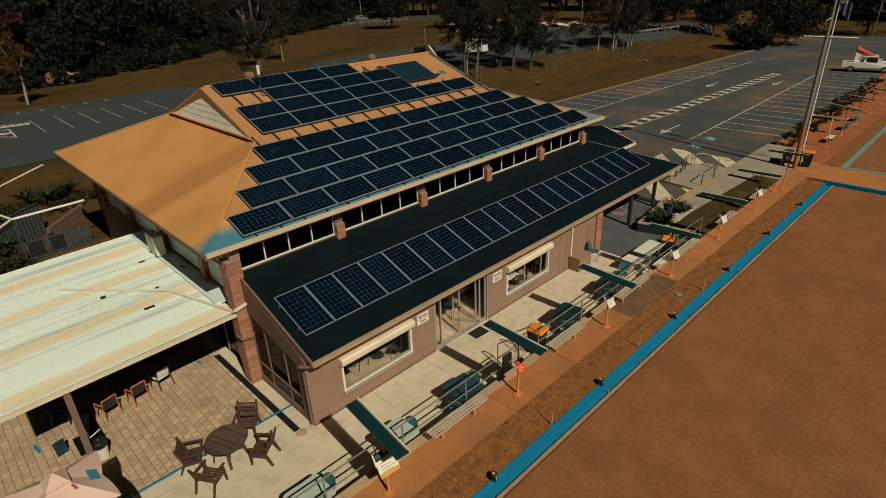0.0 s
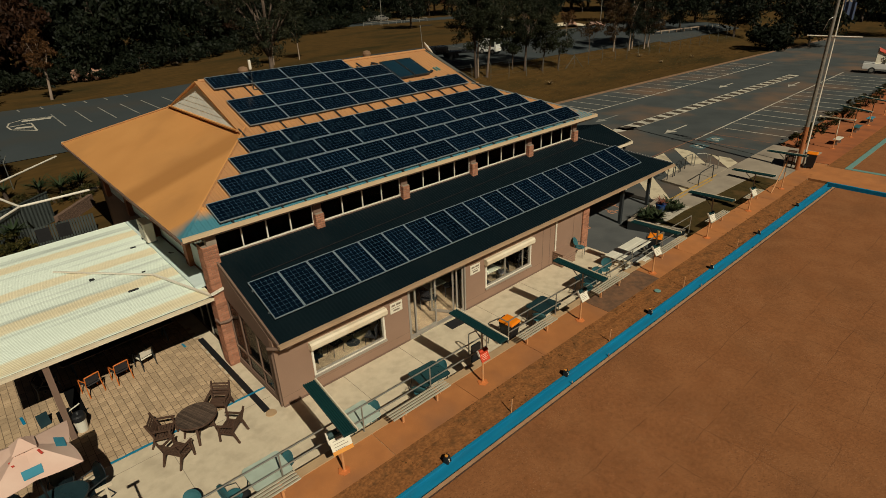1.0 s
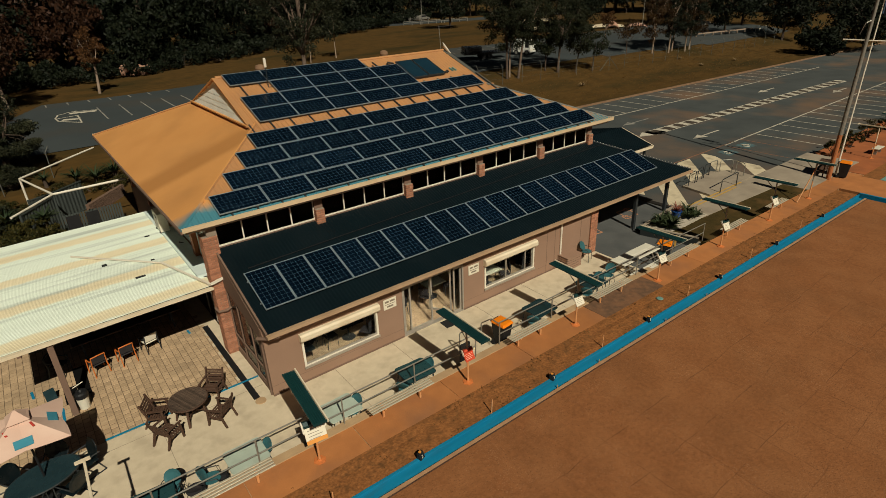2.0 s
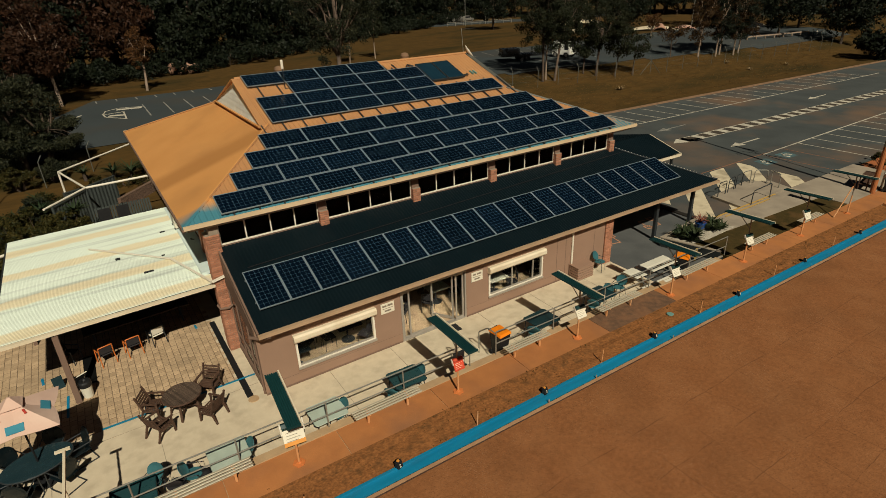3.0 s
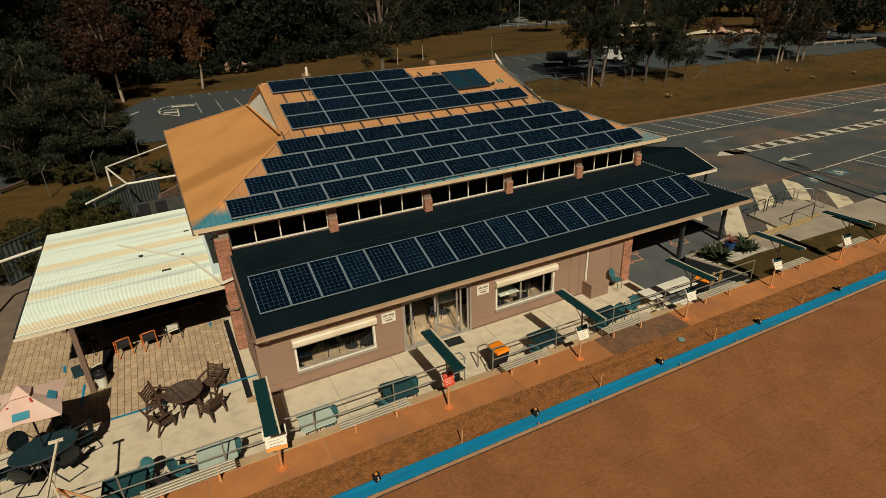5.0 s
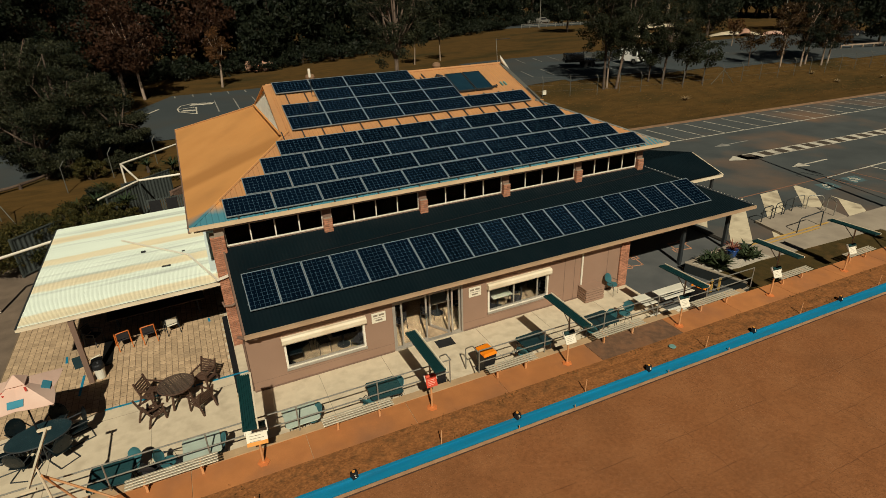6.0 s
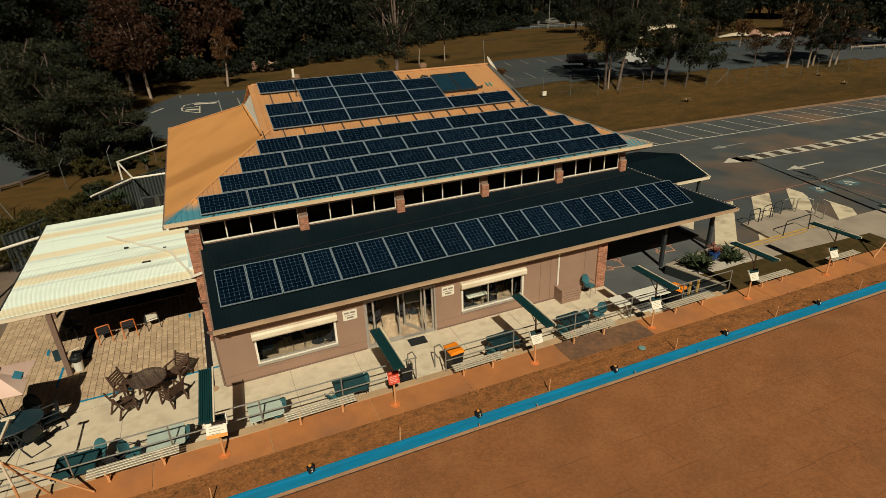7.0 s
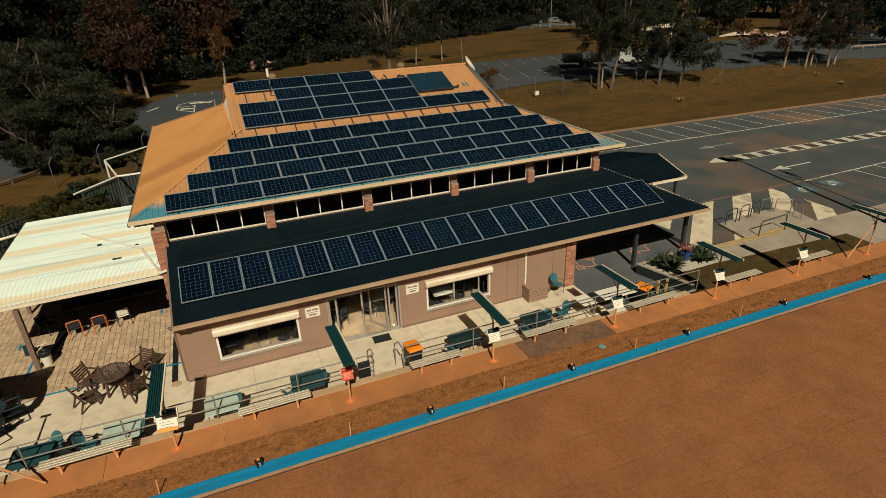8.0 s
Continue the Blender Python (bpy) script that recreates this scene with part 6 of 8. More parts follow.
tube(bm, [(-0.18, 0.12, 2.26), (0.05, -0.20, 2.30), (0.36, -0.27, 2.29)], 0.052, 8)
part("elbow", bm, "wall_dark", t)
t = thing("pipe_collar", at(0.19, 6.98, 1.35), "dark pipe collar bent round the brick pillar", "pipe")
bm = B()
tube(bm, [(-0.30, 0.2, 0.02), (-0.27, -0.04, -0.03), (0.0, -0.07, -0.05), (0.22, -0.05, 0.06), (0.3, -0.2, 0.45)], 0.045, 8)
part("pipe", bm, "wall_dark", t)
# thin black strip along the wall with a round pad at its end
t = thing("drain_channel", at(-0.19, 4.05, PATIO), "long black strip on the concrete beside the wall", "drain")
bm = B()
box(bm, (-0.085, 0, 0.0), (0.085, 5.4, 0.005))
box(bm, (-0.10, 0, 0.0), (-0.085, 5.4, 0.008))
box(bm, (0.085, 0, 0.0), (0.10, 5.4, 0.008))
part("grating", bm, "plastic_black", t)
bm = B()
lathe(bm, [(0.17, 0), (0.16, 0.02), (0.02, 0.022)], centre=(0.05, -0.16, 0), seg=14)
part("outlet", bm, "kerb_concrete", t)

# wheelie bins


def wheelie_bin(x, y, z, turn, lid="bin_orange", label="dark wheelie bin with bright orange lid"):
    t = thing("wheelie_bin", at(x, y, z, turn) @ Matrix.Diagonal((0.84, 0.84, 0.94, 1)), label, "bin", "wheelie bins")
    bm = B()
    lo = [(-0.22, -0.24), (0.22, -0.24), (0.22, 0.22), (-0.22, 0.22)]
    hi = [(-0.29, -0.35), (0.29, -0.35), (0.29, 0.33), (-0.29, 0.33)]
    a = [bm.verts.new((*p, 0.06)) for p in lo]
    b = [bm.verts.new((*p, 0.96)) for p in hi]
    bm.faces.new(a[::-1])
    bm.faces.new(b)
    for i in range(4):
        bm.faces.new((a[i], a[(i + 1) % 4], b[(i + 1) % 4], b[i]))
    bmesh.ops.bevel(bm, geom=bm.edges[:], offset=0.02, segments=1, affect="EDGES")
    part("body", bm, "plastic_black", t)
    bm = B()
    lo = [(-0.32, -0.38, 0.96), (0.32, -0.38, 0.96), (0.32, 0.36, 0.98), (-0.32, 0.36, 0.98)]
    a = [bm.verts.new(p) for p in lo]
    b = [bm.verts.new((p[0] * 0.86, p[1] * 0.86, 1.06)) for p in lo]
    bm.faces.new(a[::-1])
    bm.faces.new(b)
    for i in range(4):
        bm.faces.new((a[i], a[(i + 1) % 4], b[(i + 1) % 4], b[i]))
    bmesh.ops.bevel(bm, geom=bm.edges[:], offset=0.015, segments=1, affect="EDGES")
    ld = part("lid", bm, lid, t, "orange lid")
    bm = B()
    tube(bm, [(-0.25, 0.42, 0.97), (0.25, 0.42, 0.97)], 0.018, 6)
    part("handle", bm, "plastic_black", t)
    for s in (-1, 1):
        bm = B()
        lathe(bm, [(0.10, -0.02), (0.10, 0.02)], seg=12)
        part("wheel", bm, "rubber", t, at=pose(s * 0.24, 0.27, 0.10, 0, 90, 0))


wheelie_bin(7.62, 1.19, PATIO, 5)
wheelie_bin(17.6, 1.22, -0.60, 20)
wheelie_bin(34.95, 0.2, -0.37, 10, label="dark wheelie bin with orange lid by the flagpole")

t = thing("waste_bin", at(-4.52, 7.2, PATIO) @ Matrix.Diagonal((0.85, 0.85, 0.95, 1)), "white tub bin with black liner folded over the rim", "bin")
bm = B()
lathe(bm, [(0.16, 0), (0.17, 0.02), (0.21, 0.50), (0.20, 0.51)], seg=16)
part("tub", bm, "plastic_white", t)
bm = B()
lathe(bm, [(0.215, 0.44), (0.235, 0.48), (0.23, 0.60), (0.20, 0.65), (0.08, 0.66), (0.02, 0.6)], seg=16)
part("liner", bm, "plastic_black", t)

# round slatted timber table with four armchairs
t = thing("round_table", at(-2.03, 4.5, PATIO, 20) @ Matrix.Diagonal((0.95, 0.95, 1, 1)), "round weathered slatted timber garden table", "table")
R = 0.57
n = 15
for k in range(n):
    x0 = -R + 2 * R * k / n
    x1 = -R + 2 * R * (k + 1) / n - 0.018
    h0 = math.sqrt(max(R * R - x0 * x0, 0.01))
    h1 = math.sqrt(max(R * R - x1 * x1, 0.01))
    bm = B()
    prism(bm, [(x0, -h0), (x1, -h1), (x1, h1), (x0, h0)], 0.705, 0.735)
    part("slat", bm, "timber_grey", t)
bm = B()
ring = [(R * 1.01 * math.cos(a), R * 1.01 * math.sin(a), 0.70) for a in (2 * math.pi * k / 28 for k in range(28))]
tube(bm, ring, 0.03, 6, closed=True)
part("rim", bm, "timber_dark", t)
for k in range(4):
    a = math.pi / 4 + k * math.pi / 2
    bm = B()
    beam(bm, (0.34 * math.cos(a), 0.34 * math.sin(a), 0.70), (0.48 * math.cos(a), 0.48 * math.sin(a), 0), 0.07, 0.05)
    part("leg", bm, "timber_dark", t)
for s in (0, 1):
    bm = B()
    a = math.pi / 4 + s * math.pi / 2
    beam(bm, (-0.42 * math.cos(a), -0.42 * math.sin(a), 0.22 + 0.05 * s), (0.42 * math.cos(a), 0.42 * math.sin(a), 0.22 + 0.05 * s), 0.04, 0.045)
    part("stretcher", bm, "timber_dark", t)


def garden_armchair(x, y, turn):
    t = thing("garden_armchair", at(x, y, PATIO, turn) @ Matrix.Diagonal((0.88, 0.88, 0.9, 1)), "dark timber slatted garden armchair", "chair", "chairs round the timber table")
    w = 0.29
    for k in range(6):
        bm = B()
        y0 = -0.26 + k * 0.085
        box(bm, (-w, y0, 0.40 - 0.008 * k), (w, y0 + 0.065, 0.425 - 0.008 * k), 0.004)
        part("seat_slat", bm, "timber_dark", t)
    for k in range(5):
        bm = B()
        z = 0.48 + k * 0.095
        yy = 0.27 + 0.028 * k
        beam(bm, (-w + 0.02, yy, z), (w - 0.02, yy, z), 0.022, 0.07, (0, 0.3, 1))
        part("back_slat", bm, "timber_dark", t)
    for s in (-1, 1):
        bm = B()
        beam(bm, (s * (w + 0.02), -0.27, 0.0), (s * (w + 0.02), -0.22, 0.63), 0.05, 0.06, (0, 1, 0))
        part("front_leg", bm, "timber_dark", t)
        bm = B()
        beam(bm, (s * (w + 0.02), 0.40, 0.0), (s * (w + 0.02), 0.24, 0.42), 0.05, 0.06, (0, 1, 0))
        beam(bm, (s * (w + 0.02), 0.23, 0.40), (s * (w + 0.02), 0.41, 0.96), 0.05, 0.06, (0, 1, 0))
        part("back_post", bm, "timber_dark", t)
        bm = B()
        beam(bm, (s * (w + 0.03), -0.30, 0.645), (s * (w + 0.03), 0.32, 0.66), 0.075, 0.03)
        part("arm", bm, "timber_dark", t)
        bm = B()
        beam(bm, (s * (w + 0.02), -0.25, 0.37), (s * (w + 0.02), 0.26, 0.34), 0.03, 0.06)
        part("side_rail", bm, "timber_dark", t)


garden_armchair(-2.82, 4.98, 62)
garden_armchair(-2.80, 3.96, 122)
garden_armchair(-1.38, 3.82, -140)
garden_armchair(-1.20, 5.08, -42)

# chairs under the canopy, long table, dark seats


def frame_armchair(x, y, turn, wood, pad, label):
    t = thing("armchair", at(x, y, PATIO, turn) @ Matrix.Diagonal((0.88, 0.88, 0.92, 1)), label, "chair", "chairs under the canopy")
    bm = B()
    box(bm, (-0.24, -0.24, 0.40), (0.24, 0.22, 0.46), 0.02)
    part("seat", bm, pad, t)
    bm = B()
    box(bm, (-0.23, -0.02, -0.16), (0.23, 0.02, 0.16), 0.015)
    part("backrest", bm, pad, t, at=pose(0, 0.26, 0.66, -12, 0, 0))
    for s in (-1, 1):
        bm = B()
        tube(bm, [(s * 0.28, -0.26, 0), (s * 0.27, -0.24, 0.60)], 0.02, 6)
        part("front_leg", bm, wood, t)
        bm = B()
        tube(bm, [(s * 0.27, 0.32, 0), (s * 0.26, 0.24, 0.45), (s * 0.25, 0.31, 0.84)], 0.02, 6)
        part("back_leg", bm, wood, t)
        bm = B()
        tube(bm, [(s * 0.27, -0.26, 0.61), (s * 0.275, 0.05, 0.63), (s * 0.25, 0.28, 0.66)], 0.022, 6)
        part("arm", bm, wood, t)
    bm = B()
    tube(bm, [(-0.25, 0.31, 0.84), (0, 0.335, 0.86), (0.25, 0.31, 0.84)], 0.024, 6)
    part("top_rail", bm, wood, t)


frame_armchair(-3.85, 8.95, 195, "timber_orange", "fabric_dark", "orange-stained wooden armchair with black upholstery")
frame_armchair(-2.97, 8.98, 190, "timber_orange", "fabric_dark", "orange-stained wooden armchair with black upholstery")
frame_armchair(-2.16, 9.2, 195, "dark_metal", "plastic_white", "dark-framed chair with white padded seat and back")
t = thing("long_table", at(-2.6, 10.4, PATIO, 3), "long dark trestle table under the canopy", "table")
bm = B()
box(bm, (-1.8, -0.4, 0.69), (1.8, 0.4, 0.73), 0.01)
part("tabletop", bm, "timber_grey", t)
for s in (-1.5, 1.5):
    bm = B()
    beam(bm, (s, -0.3, 0), (s, 0, 0.69), 0.05, 0.05)
    beam(bm, (s, 0.3, 0), (s, 0, 0.69), 0.05, 0.05)
    part("trestle", bm, "dark_metal", t)
for x, y, a in ((-3.6, 11.3, 10), (-2.4, 11.3, -8), (-4.9, 9.7, 60)):
    frame_armchair(x, y, a, "dark_metal", "fabric_dark", "dark upholstered chair in the shade")
t = thing("leaning_sheet", at(-5.30, 8.2, PATIO, 12), "smoky teal plastic sheet propped beside the canopy post", "sheet")
bm = B()
beam(bm, (0, 0, 0.0), (0, 0.10, 0.42), 0.30, 0.02, (0, 1, 0))
part("sheet", bm, "smoked_glass", t)
# two flat black sheets draw the L-shaped shade behind the post
for x0, y0, w, ln in ((-4.60, 7.88, 0.36, 1.85), (-4.98, 7.70, 0.37, 0.95)):
    t = thing("floor_mat", at(x0, y0, PATIO), "flat black sheet standing in for shade on the pavers behind the post", "mat", "black mats")
    bm = B()
    box(bm, (0, 0, 0.006), (w, ln, 0.016), 0.004)
    part("mat", bm, "shade_black", t)
t = thing("ashtray_shelf", at(-4.25, 7.35, 0.35), "thin pipe hand rail fixed to the canopy post", "rail")
bm = B()
tube(bm, [(-0.5, -0.2, 0), (-0.12, -0.02, 0.02)], 0.018, 6)
part("bar", bm, "plastic_white", t)

# blue tape lines on the paving
for pts in (((-4.3, 5.18), (-1.3, 5.16)), ((-1.0, 5.16), (0.26, 5.15)), ((-5.10, 7.6), (-5.14, 6.4)), ((-3.1, 5.45), (-2.75, 5.5)), ((-5.82, 9.2), (-5.78, 8.75)), ((-0.8, 9.6), (-0.78, 9.3))):
    bm = B()
    beam(bm, (*pts[0], PATIO + 0.006), (*pts[1], PATIO + 0.006), 0.075, 0.012)
    solid("tape_line", bm, "blue_paint", "strip of bright blue tape on the ground", "tape", kind="")

# umbrella with its table and chairs
t = thing("market_umbrella", at(-5.70, 3.83, PATIO), "faded pink-cream square umbrella with blue brand patches", "umbrella")
bm = B()
tube(bm, [(0, 0, 0.05), (0.0, 0.0, 2.72)], 0.025, 8)
part("pole", bm, "plastic_black", t)
bm = B()
lathe(bm, [(0.3, 0), (0.3, 0.05), (0.06, 0.09), (0.05, 0.3)], seg=18)
part("base", bm, "plastic_black", t)
HS, AZ, CZ = 0.90, 2.72, 2.20


def canopy_point(u, v):
    """Pulled-in edges, dipping between the ribs; u and v from -1 to 1."""
    r = max(abs(u), abs(v))
    edge = 1 - 0.13 * (1 - min(abs(u), abs(v)) / max(r, 1e-6)) ** 2 * r
    z = AZ - (AZ - CZ) * r - 0.05 * math.sin(math.pi * min(r, 1)) * (1 - min(abs(u), abs(v)) / max(r, 1e-6))
    return (u * HS * edge, v * HS * edge, z)


bm = B()
N, M = 8, 8
for side in range(4):
    rows = []
    for i in range(N + 1):
        r = i / N
        row = []
        for j in range(M + 1):
            q = r * (2 * j / M - 1)
            u, v = ((r, q), (-q, r), (-r, -q), (q, -r))[side]
            row.append(bm.verts.new(canopy_point(u, v) if i else (0, 0, AZ)))
        rows.append(row)
    for i in range(N):
        for j in range(M):
            if i == 0:
                bm.faces.new((rows[0][j], rows[1][j], rows[1][j + 1]))
            else:
                bm.faces.new((rows[i][j], rows[i + 1][j], rows[i + 1][j + 1], rows[i][j + 1]))
bmesh.ops.remove_doubles(bm, verts=bm.verts[:], dist=1e-4)
bmesh.ops.recalc_face_normals(bm, faces=bm.faces[:])
can = part("canopy", bm, "canvas_cream", t, "faded cream canvas")
md = can.modifiers.new("thickness", "SOLIDIFY")
md.thickness = 0.012
bm = B()
lathe(bm, [(0.34, 2.63), (0.28, 2.67), (0.15, 2.77), (0.05, 2.85), (0.02, 2.86)], seg=4)
part("vent", bm, "canvas_cream", t, "raised vent flap", at=pose(0, 0, 0, 0, 0, 45))
for k in range(4):
    cx, cy = (1, 0, -1, 0)[k], (0, -1, 0, 1)[k]
    bm = B()
    q = []
    for a, b in ((-0.22, 0.62), (0.22, 0.62), (0.22, 0.86), (-0.22, 0.86)):
        u, v = (b, a) if cx else (a, b)
        if cx < 0 or cy < 0:
            u, v = -u, -v
        x, y, z = canopy_point(u, v)
        q.append((x, y, z + 0.016))
    f = [bm.verts.new(p) for p in q]
    f2 = [bm.verts.new((p[0], p[1], p[2] - 0.006)) for p in q]
    bm.faces.new(f)
    bm.faces.new(f2[::-1])
    for i in range(4):
        bm.faces.new((f[i], f[(i + 1) % 4], f2[(i + 1) % 4], f2[i]))
    pt = part("brand_patch", bm, "canvas_blue", t, "blue brand patch with pale bars")
    for s in (0.69, 0.78):
        bm = B()
        q = []
        for a, b in ((-0.16, s - 0.025), (0.16, s - 0.025), (0.16, s + 0.025), (-0.16, s + 0.025)):
            u, v = (b, a) if cx else (a, b)
            if cx < 0 or cy < 0:
                u, v = -u, -v
            x, y, z = canopy_point(u, v)
            q.append((x, y, z + 0.021))
        f = [bm.verts.new(p) for p in q]
        bm.faces.new(f)
        r = bmesh.ops.extrude_face_region(bm, geom=bm.faces[:])
        bmesh.ops.translate(bm, verts=[v for v in r["geom"] if isinstance(v, bmesh.types.BMVert)], vec=(0, 0, -0.003))
        part("text_bar", bm, "sign_white", pt)
for sx, sy in ((1, 1), (1, -1), (-1, 1), (-1, -1)):
    bm = B()
    tube(bm, [(0, 0, AZ - 0.12), (sx * HS * 0.97, sy * HS * 0.97, CZ - 0.07)], 0.012, 5)
    part("rib", bm, "timber_dark", t)
for u, v in ((0.25, -0.3), (-0.35, -0.28)):
    x, y, z = canopy_point(u, v)
    bm = B()
    beam(bm, (x, y, z + 0.015), (x + 0.05, y - 0.14, z - 0.04), 0.05, 0.006)
    part("red_mark", bm, "canvas_red", t)

t = thing("oval_table", at(-5.72, 3.83, PATIO, 12) @ Matrix.Diagonal((0.86, 0.92, 1, 1)), "large dark oval glass-topped patio table", "table")
bm = B()
lathe(bm, [(0.95, 0.70), (0.97, 0.715), (0.95, 0.73)], seg=32, squash=0.62)
part("tabletop", bm, "smoked_glass", t, "smoky blue glass top")
bm = B()
ring = [(0.97 * math.cos(a), 0.60 * math.sin(a), 0.705) for a in (2 * math.pi * k / 32 for k in range(32))]
tube(bm, ring, 0.022, 6, closed=True)
part("rim", bm, "dark_metal", t)
for sx in (-1, 1):
    for sy in (-1, 1):
        bm = B()
        tube(bm, [(sx * 0.6, sy * 0.32, 0.70), (sx * 0.7, sy * 0.42, 0)], 0.02, 6)
        part("leg", bm, "dark_metal", t)


def sling_chair(x, y, turn):
    t = thing("sling_chair", at(x, y, PATIO, turn), "dark mesh sling chair with curved tubular arms", "chair", "chairs round the oval table")
    bm = B()
    box(bm, (-0.24, -0.24, 0.40), (0.24, 0.24, 0.425), 0.01)
    part("seat", bm, "table_glass_dark", t)
    bm = B()
    lathe(bm, [(0.02, 0.0), (0.2, 0.01), (0.27, 0.03), (0.26, 0.045), (0.02, 0.015)], seg=16, squash=1.2)
    part("backrest", bm, "table_glass_dark", t, at=pose(0, 0.29, 0.68, 78, 0, 0))
    for s in (-1, 1):
        bm = B()
        tube(bm, [(s * 0.27, 0.32, 0.02), (s * 0.27, -0.28, 0.02), (s * 0.28, -0.32, 0.1), (s * 0.28, -0.28, 0.6), (s * 0.28, -0.2, 0.66), (s * 0.28, 0.3, 0.66)], 0.018, 6)
        part("arm_frame", bm, "dark_metal", t)
    bm = B()
    tube(bm, [(-0.27, 0.32, 0.02), (0.27, 0.32, 0.02)], 0.018, 6)
    tube(bm, [(-0.27, -0.25, 0.38), (0.27, -0.25, 0.38)], 0.018, 6)
    part("crossbar", bm, "dark_metal", t)


for ang in (8, 62, 118, 178, 236, 296):
    u, v = 0.92 * math.cos(radians(ang)), 0.66 * math.sin(radians(ang))
    c, s = math.cos(radians(12)), math.sin(radians(12))
    sling_chair(-5.72 + u * c - v * s, 3.83 + u * s + v * c, 12 + math.degrees(math.atan2(0.85 * math.sin(radians(ang)), 0.75 * math.cos(radians(ang)))) - 90)

# veranda: picnic table, painted squares, bollards, planter bed
t = thing("picnic_table", at(16.05, 1.62, -0.60), "white aluminium picnic table with a bench seat", "table")
for nm, y0, y1, z in (("tabletop", -0.38, 0.38, 0.72), ("bench_seat", -0.95, -0.62, 0.42)):
    for k in range(2):
        bm = B()
        yy = y0 + (y1 - y0) * k / 2
        box(bm, (-1.3, yy + 0.006, z), (1.3, yy + (y1 - y0) / 2 - 0.006, z + 0.035), 0.008)
        part(nm, bm, "plastic_white", t)
for s in (-0.85, 0.85):
    bm = B()
    beam(bm, (s, -0.8, 0.40), (s, 0.8, 0.40), 0.04, 0.05)
    beam(bm, (s, -0.6, 0.0), (s, -0.2, 0.72), 0.04, 0.05)
    beam(bm, (s, 0.6, 0.0), (s, 0.2, 0.72), 0.04, 0.05)
    part("leg_frame", bm, "galvanised", t)


def painted_squares(x, y, turn):
    t = thing("floor_game_mark", at(x, y, -0.597, turn), "salmon painted linked squares on the veranda floor", "floor mark", "floor game marks", "structure")

    def outline(cx, cy, s, w):
        bm = B()
        for a, b in (((-s, -s), (s, -s)), ((s, -s), (s, s)), ((s, s), (-s, s)), ((-s, s), (-s, -s))):
            beam(bm, (cx + a[0], cy + a[1], 0), (cx + b[0], cy + b[1], 0), w, 0.008)
        return bm
    part("square", outline(0, 0, 0.40, 0.06), "floor_salmon", t)
    part("square", outline(0.40, 0.40, 0.17, 0.06), "floor_salmon", t)
    part("square", outline(-0.40, -0.40, 0.17, 0.06), "floor_salmon", t)


material("floor_salmon", (0.52, 0.25, 0.13), (0.42, 0.20, 0.11), 0.8, scale=4)
painted_squares(17.95, 5.5, -12)
painted_squares(21.3, 5.72, -12)
for x, y in ((18.95, 1.72), (19.38, 1.69)):
    t = thing("bollard", at(x, y, -0.6, 20), "short flat bollard, yellow one side and black the other", "bollard", "bollards")
    for k in range(2):
        bm = B()
        box(bm, (-0.10 + 0.10 * k, -0.04, 0), (0.10 * k, 0.04, 0.62), 0.006)
        part("panel", bm, "plastic_black" if k else "yellow_line", t)
# planter
# wall sides charcoal, coping pale concrete
planter = tagged(new("planter_wall"), "low charcoal-coloured wall with pale coping round the bed", "planter wall", "", "structure")
for p, top in (([(19.36, 3.60), (19.49, 3.68), (20.25, 1.05), (20.12, 0.98)], -0.12), ([(19.58, 3.72), (19.64, 3.56), (23.3, 4.0), (23.3, 4.2)], -0.18),
               ([(20.12, 0.98), (20.36, 1.10), (20.30, 0.885), (19.55, 0.885)], -0.30)):
    bm = B()
    prism(bm, p, -0.65, top - 0.04)
    part("wall_body", bm, "charcoal_face", planter)
    bm = B()
    cx, cy = sum(q[0] for q in p) / 4, sum(q[1] for q in p) / 4
    prism(bm, [(cx + (q[0] - cx) * 1.02, cy + (q[1] - cy) * 1.01) for q in p], top - 0.04, top)
    part("coping", bm, "concrete_grey", planter)
bm = B()
slab(bm, [(19.50, 3.6, -0.26), (19.84, 2.45, -0.26), (21.3, 2.3, -0.262), (23.5, 2.4, -0.262), (23.3, 4.02, -0.26)], 0.2)
solid("gravel_bed", bm, "gravel", "pale gravel mulch in the planting bed", "garden bed")


def blade_plant(x, y, z, n, ln, mat, label, wide=0.06, name="agave", up=0.5, seed=1, group="bed plants"):
    """A rosette of long folded leaves."""
    rnd = random.Random(seed)
    t = thing(name, at(x, y, z), label, "plant", group)
    for k in range(n):
        a = k * 2.39996 + rnd.uniform(-0.2, 0.2)
        l2 = ln * rnd.uniform(0.7, 1.1)
        lift = up * rnd.uniform(0.5, 1.5) * (0.5 + 0.8 * k / n)
        d = Vector((math.cos(a), math.sin(a), 0))
        s = Vector((-math.sin(a), math.cos(a), 0))
        bm = B()
        prev = None
        for i in range(4):
            f = i / 3
            c = d * (l2 * f * (1 - 0.15 * lift)) + Vector((0, 0, 0.05 + l2 * lift * (f - 0.45 * f * f)))
            w = wide * (1 - f) ** 0.7 + 0.002
            row = [bm.verts.new(c + s * w + Vector((0, 0, 0.25 * w))), bm.verts.new(c), bm.verts.new(c - s * w + Vector((0, 0, 0.25 * w)))]
            if prev:
                bm.faces.new((prev[0], row[0], row[1], prev[1]))
                bm.faces.new((prev[1], row[1], row[2], prev[2]))
            prev = row
        part("leaf", bm, mat, t)
    return t


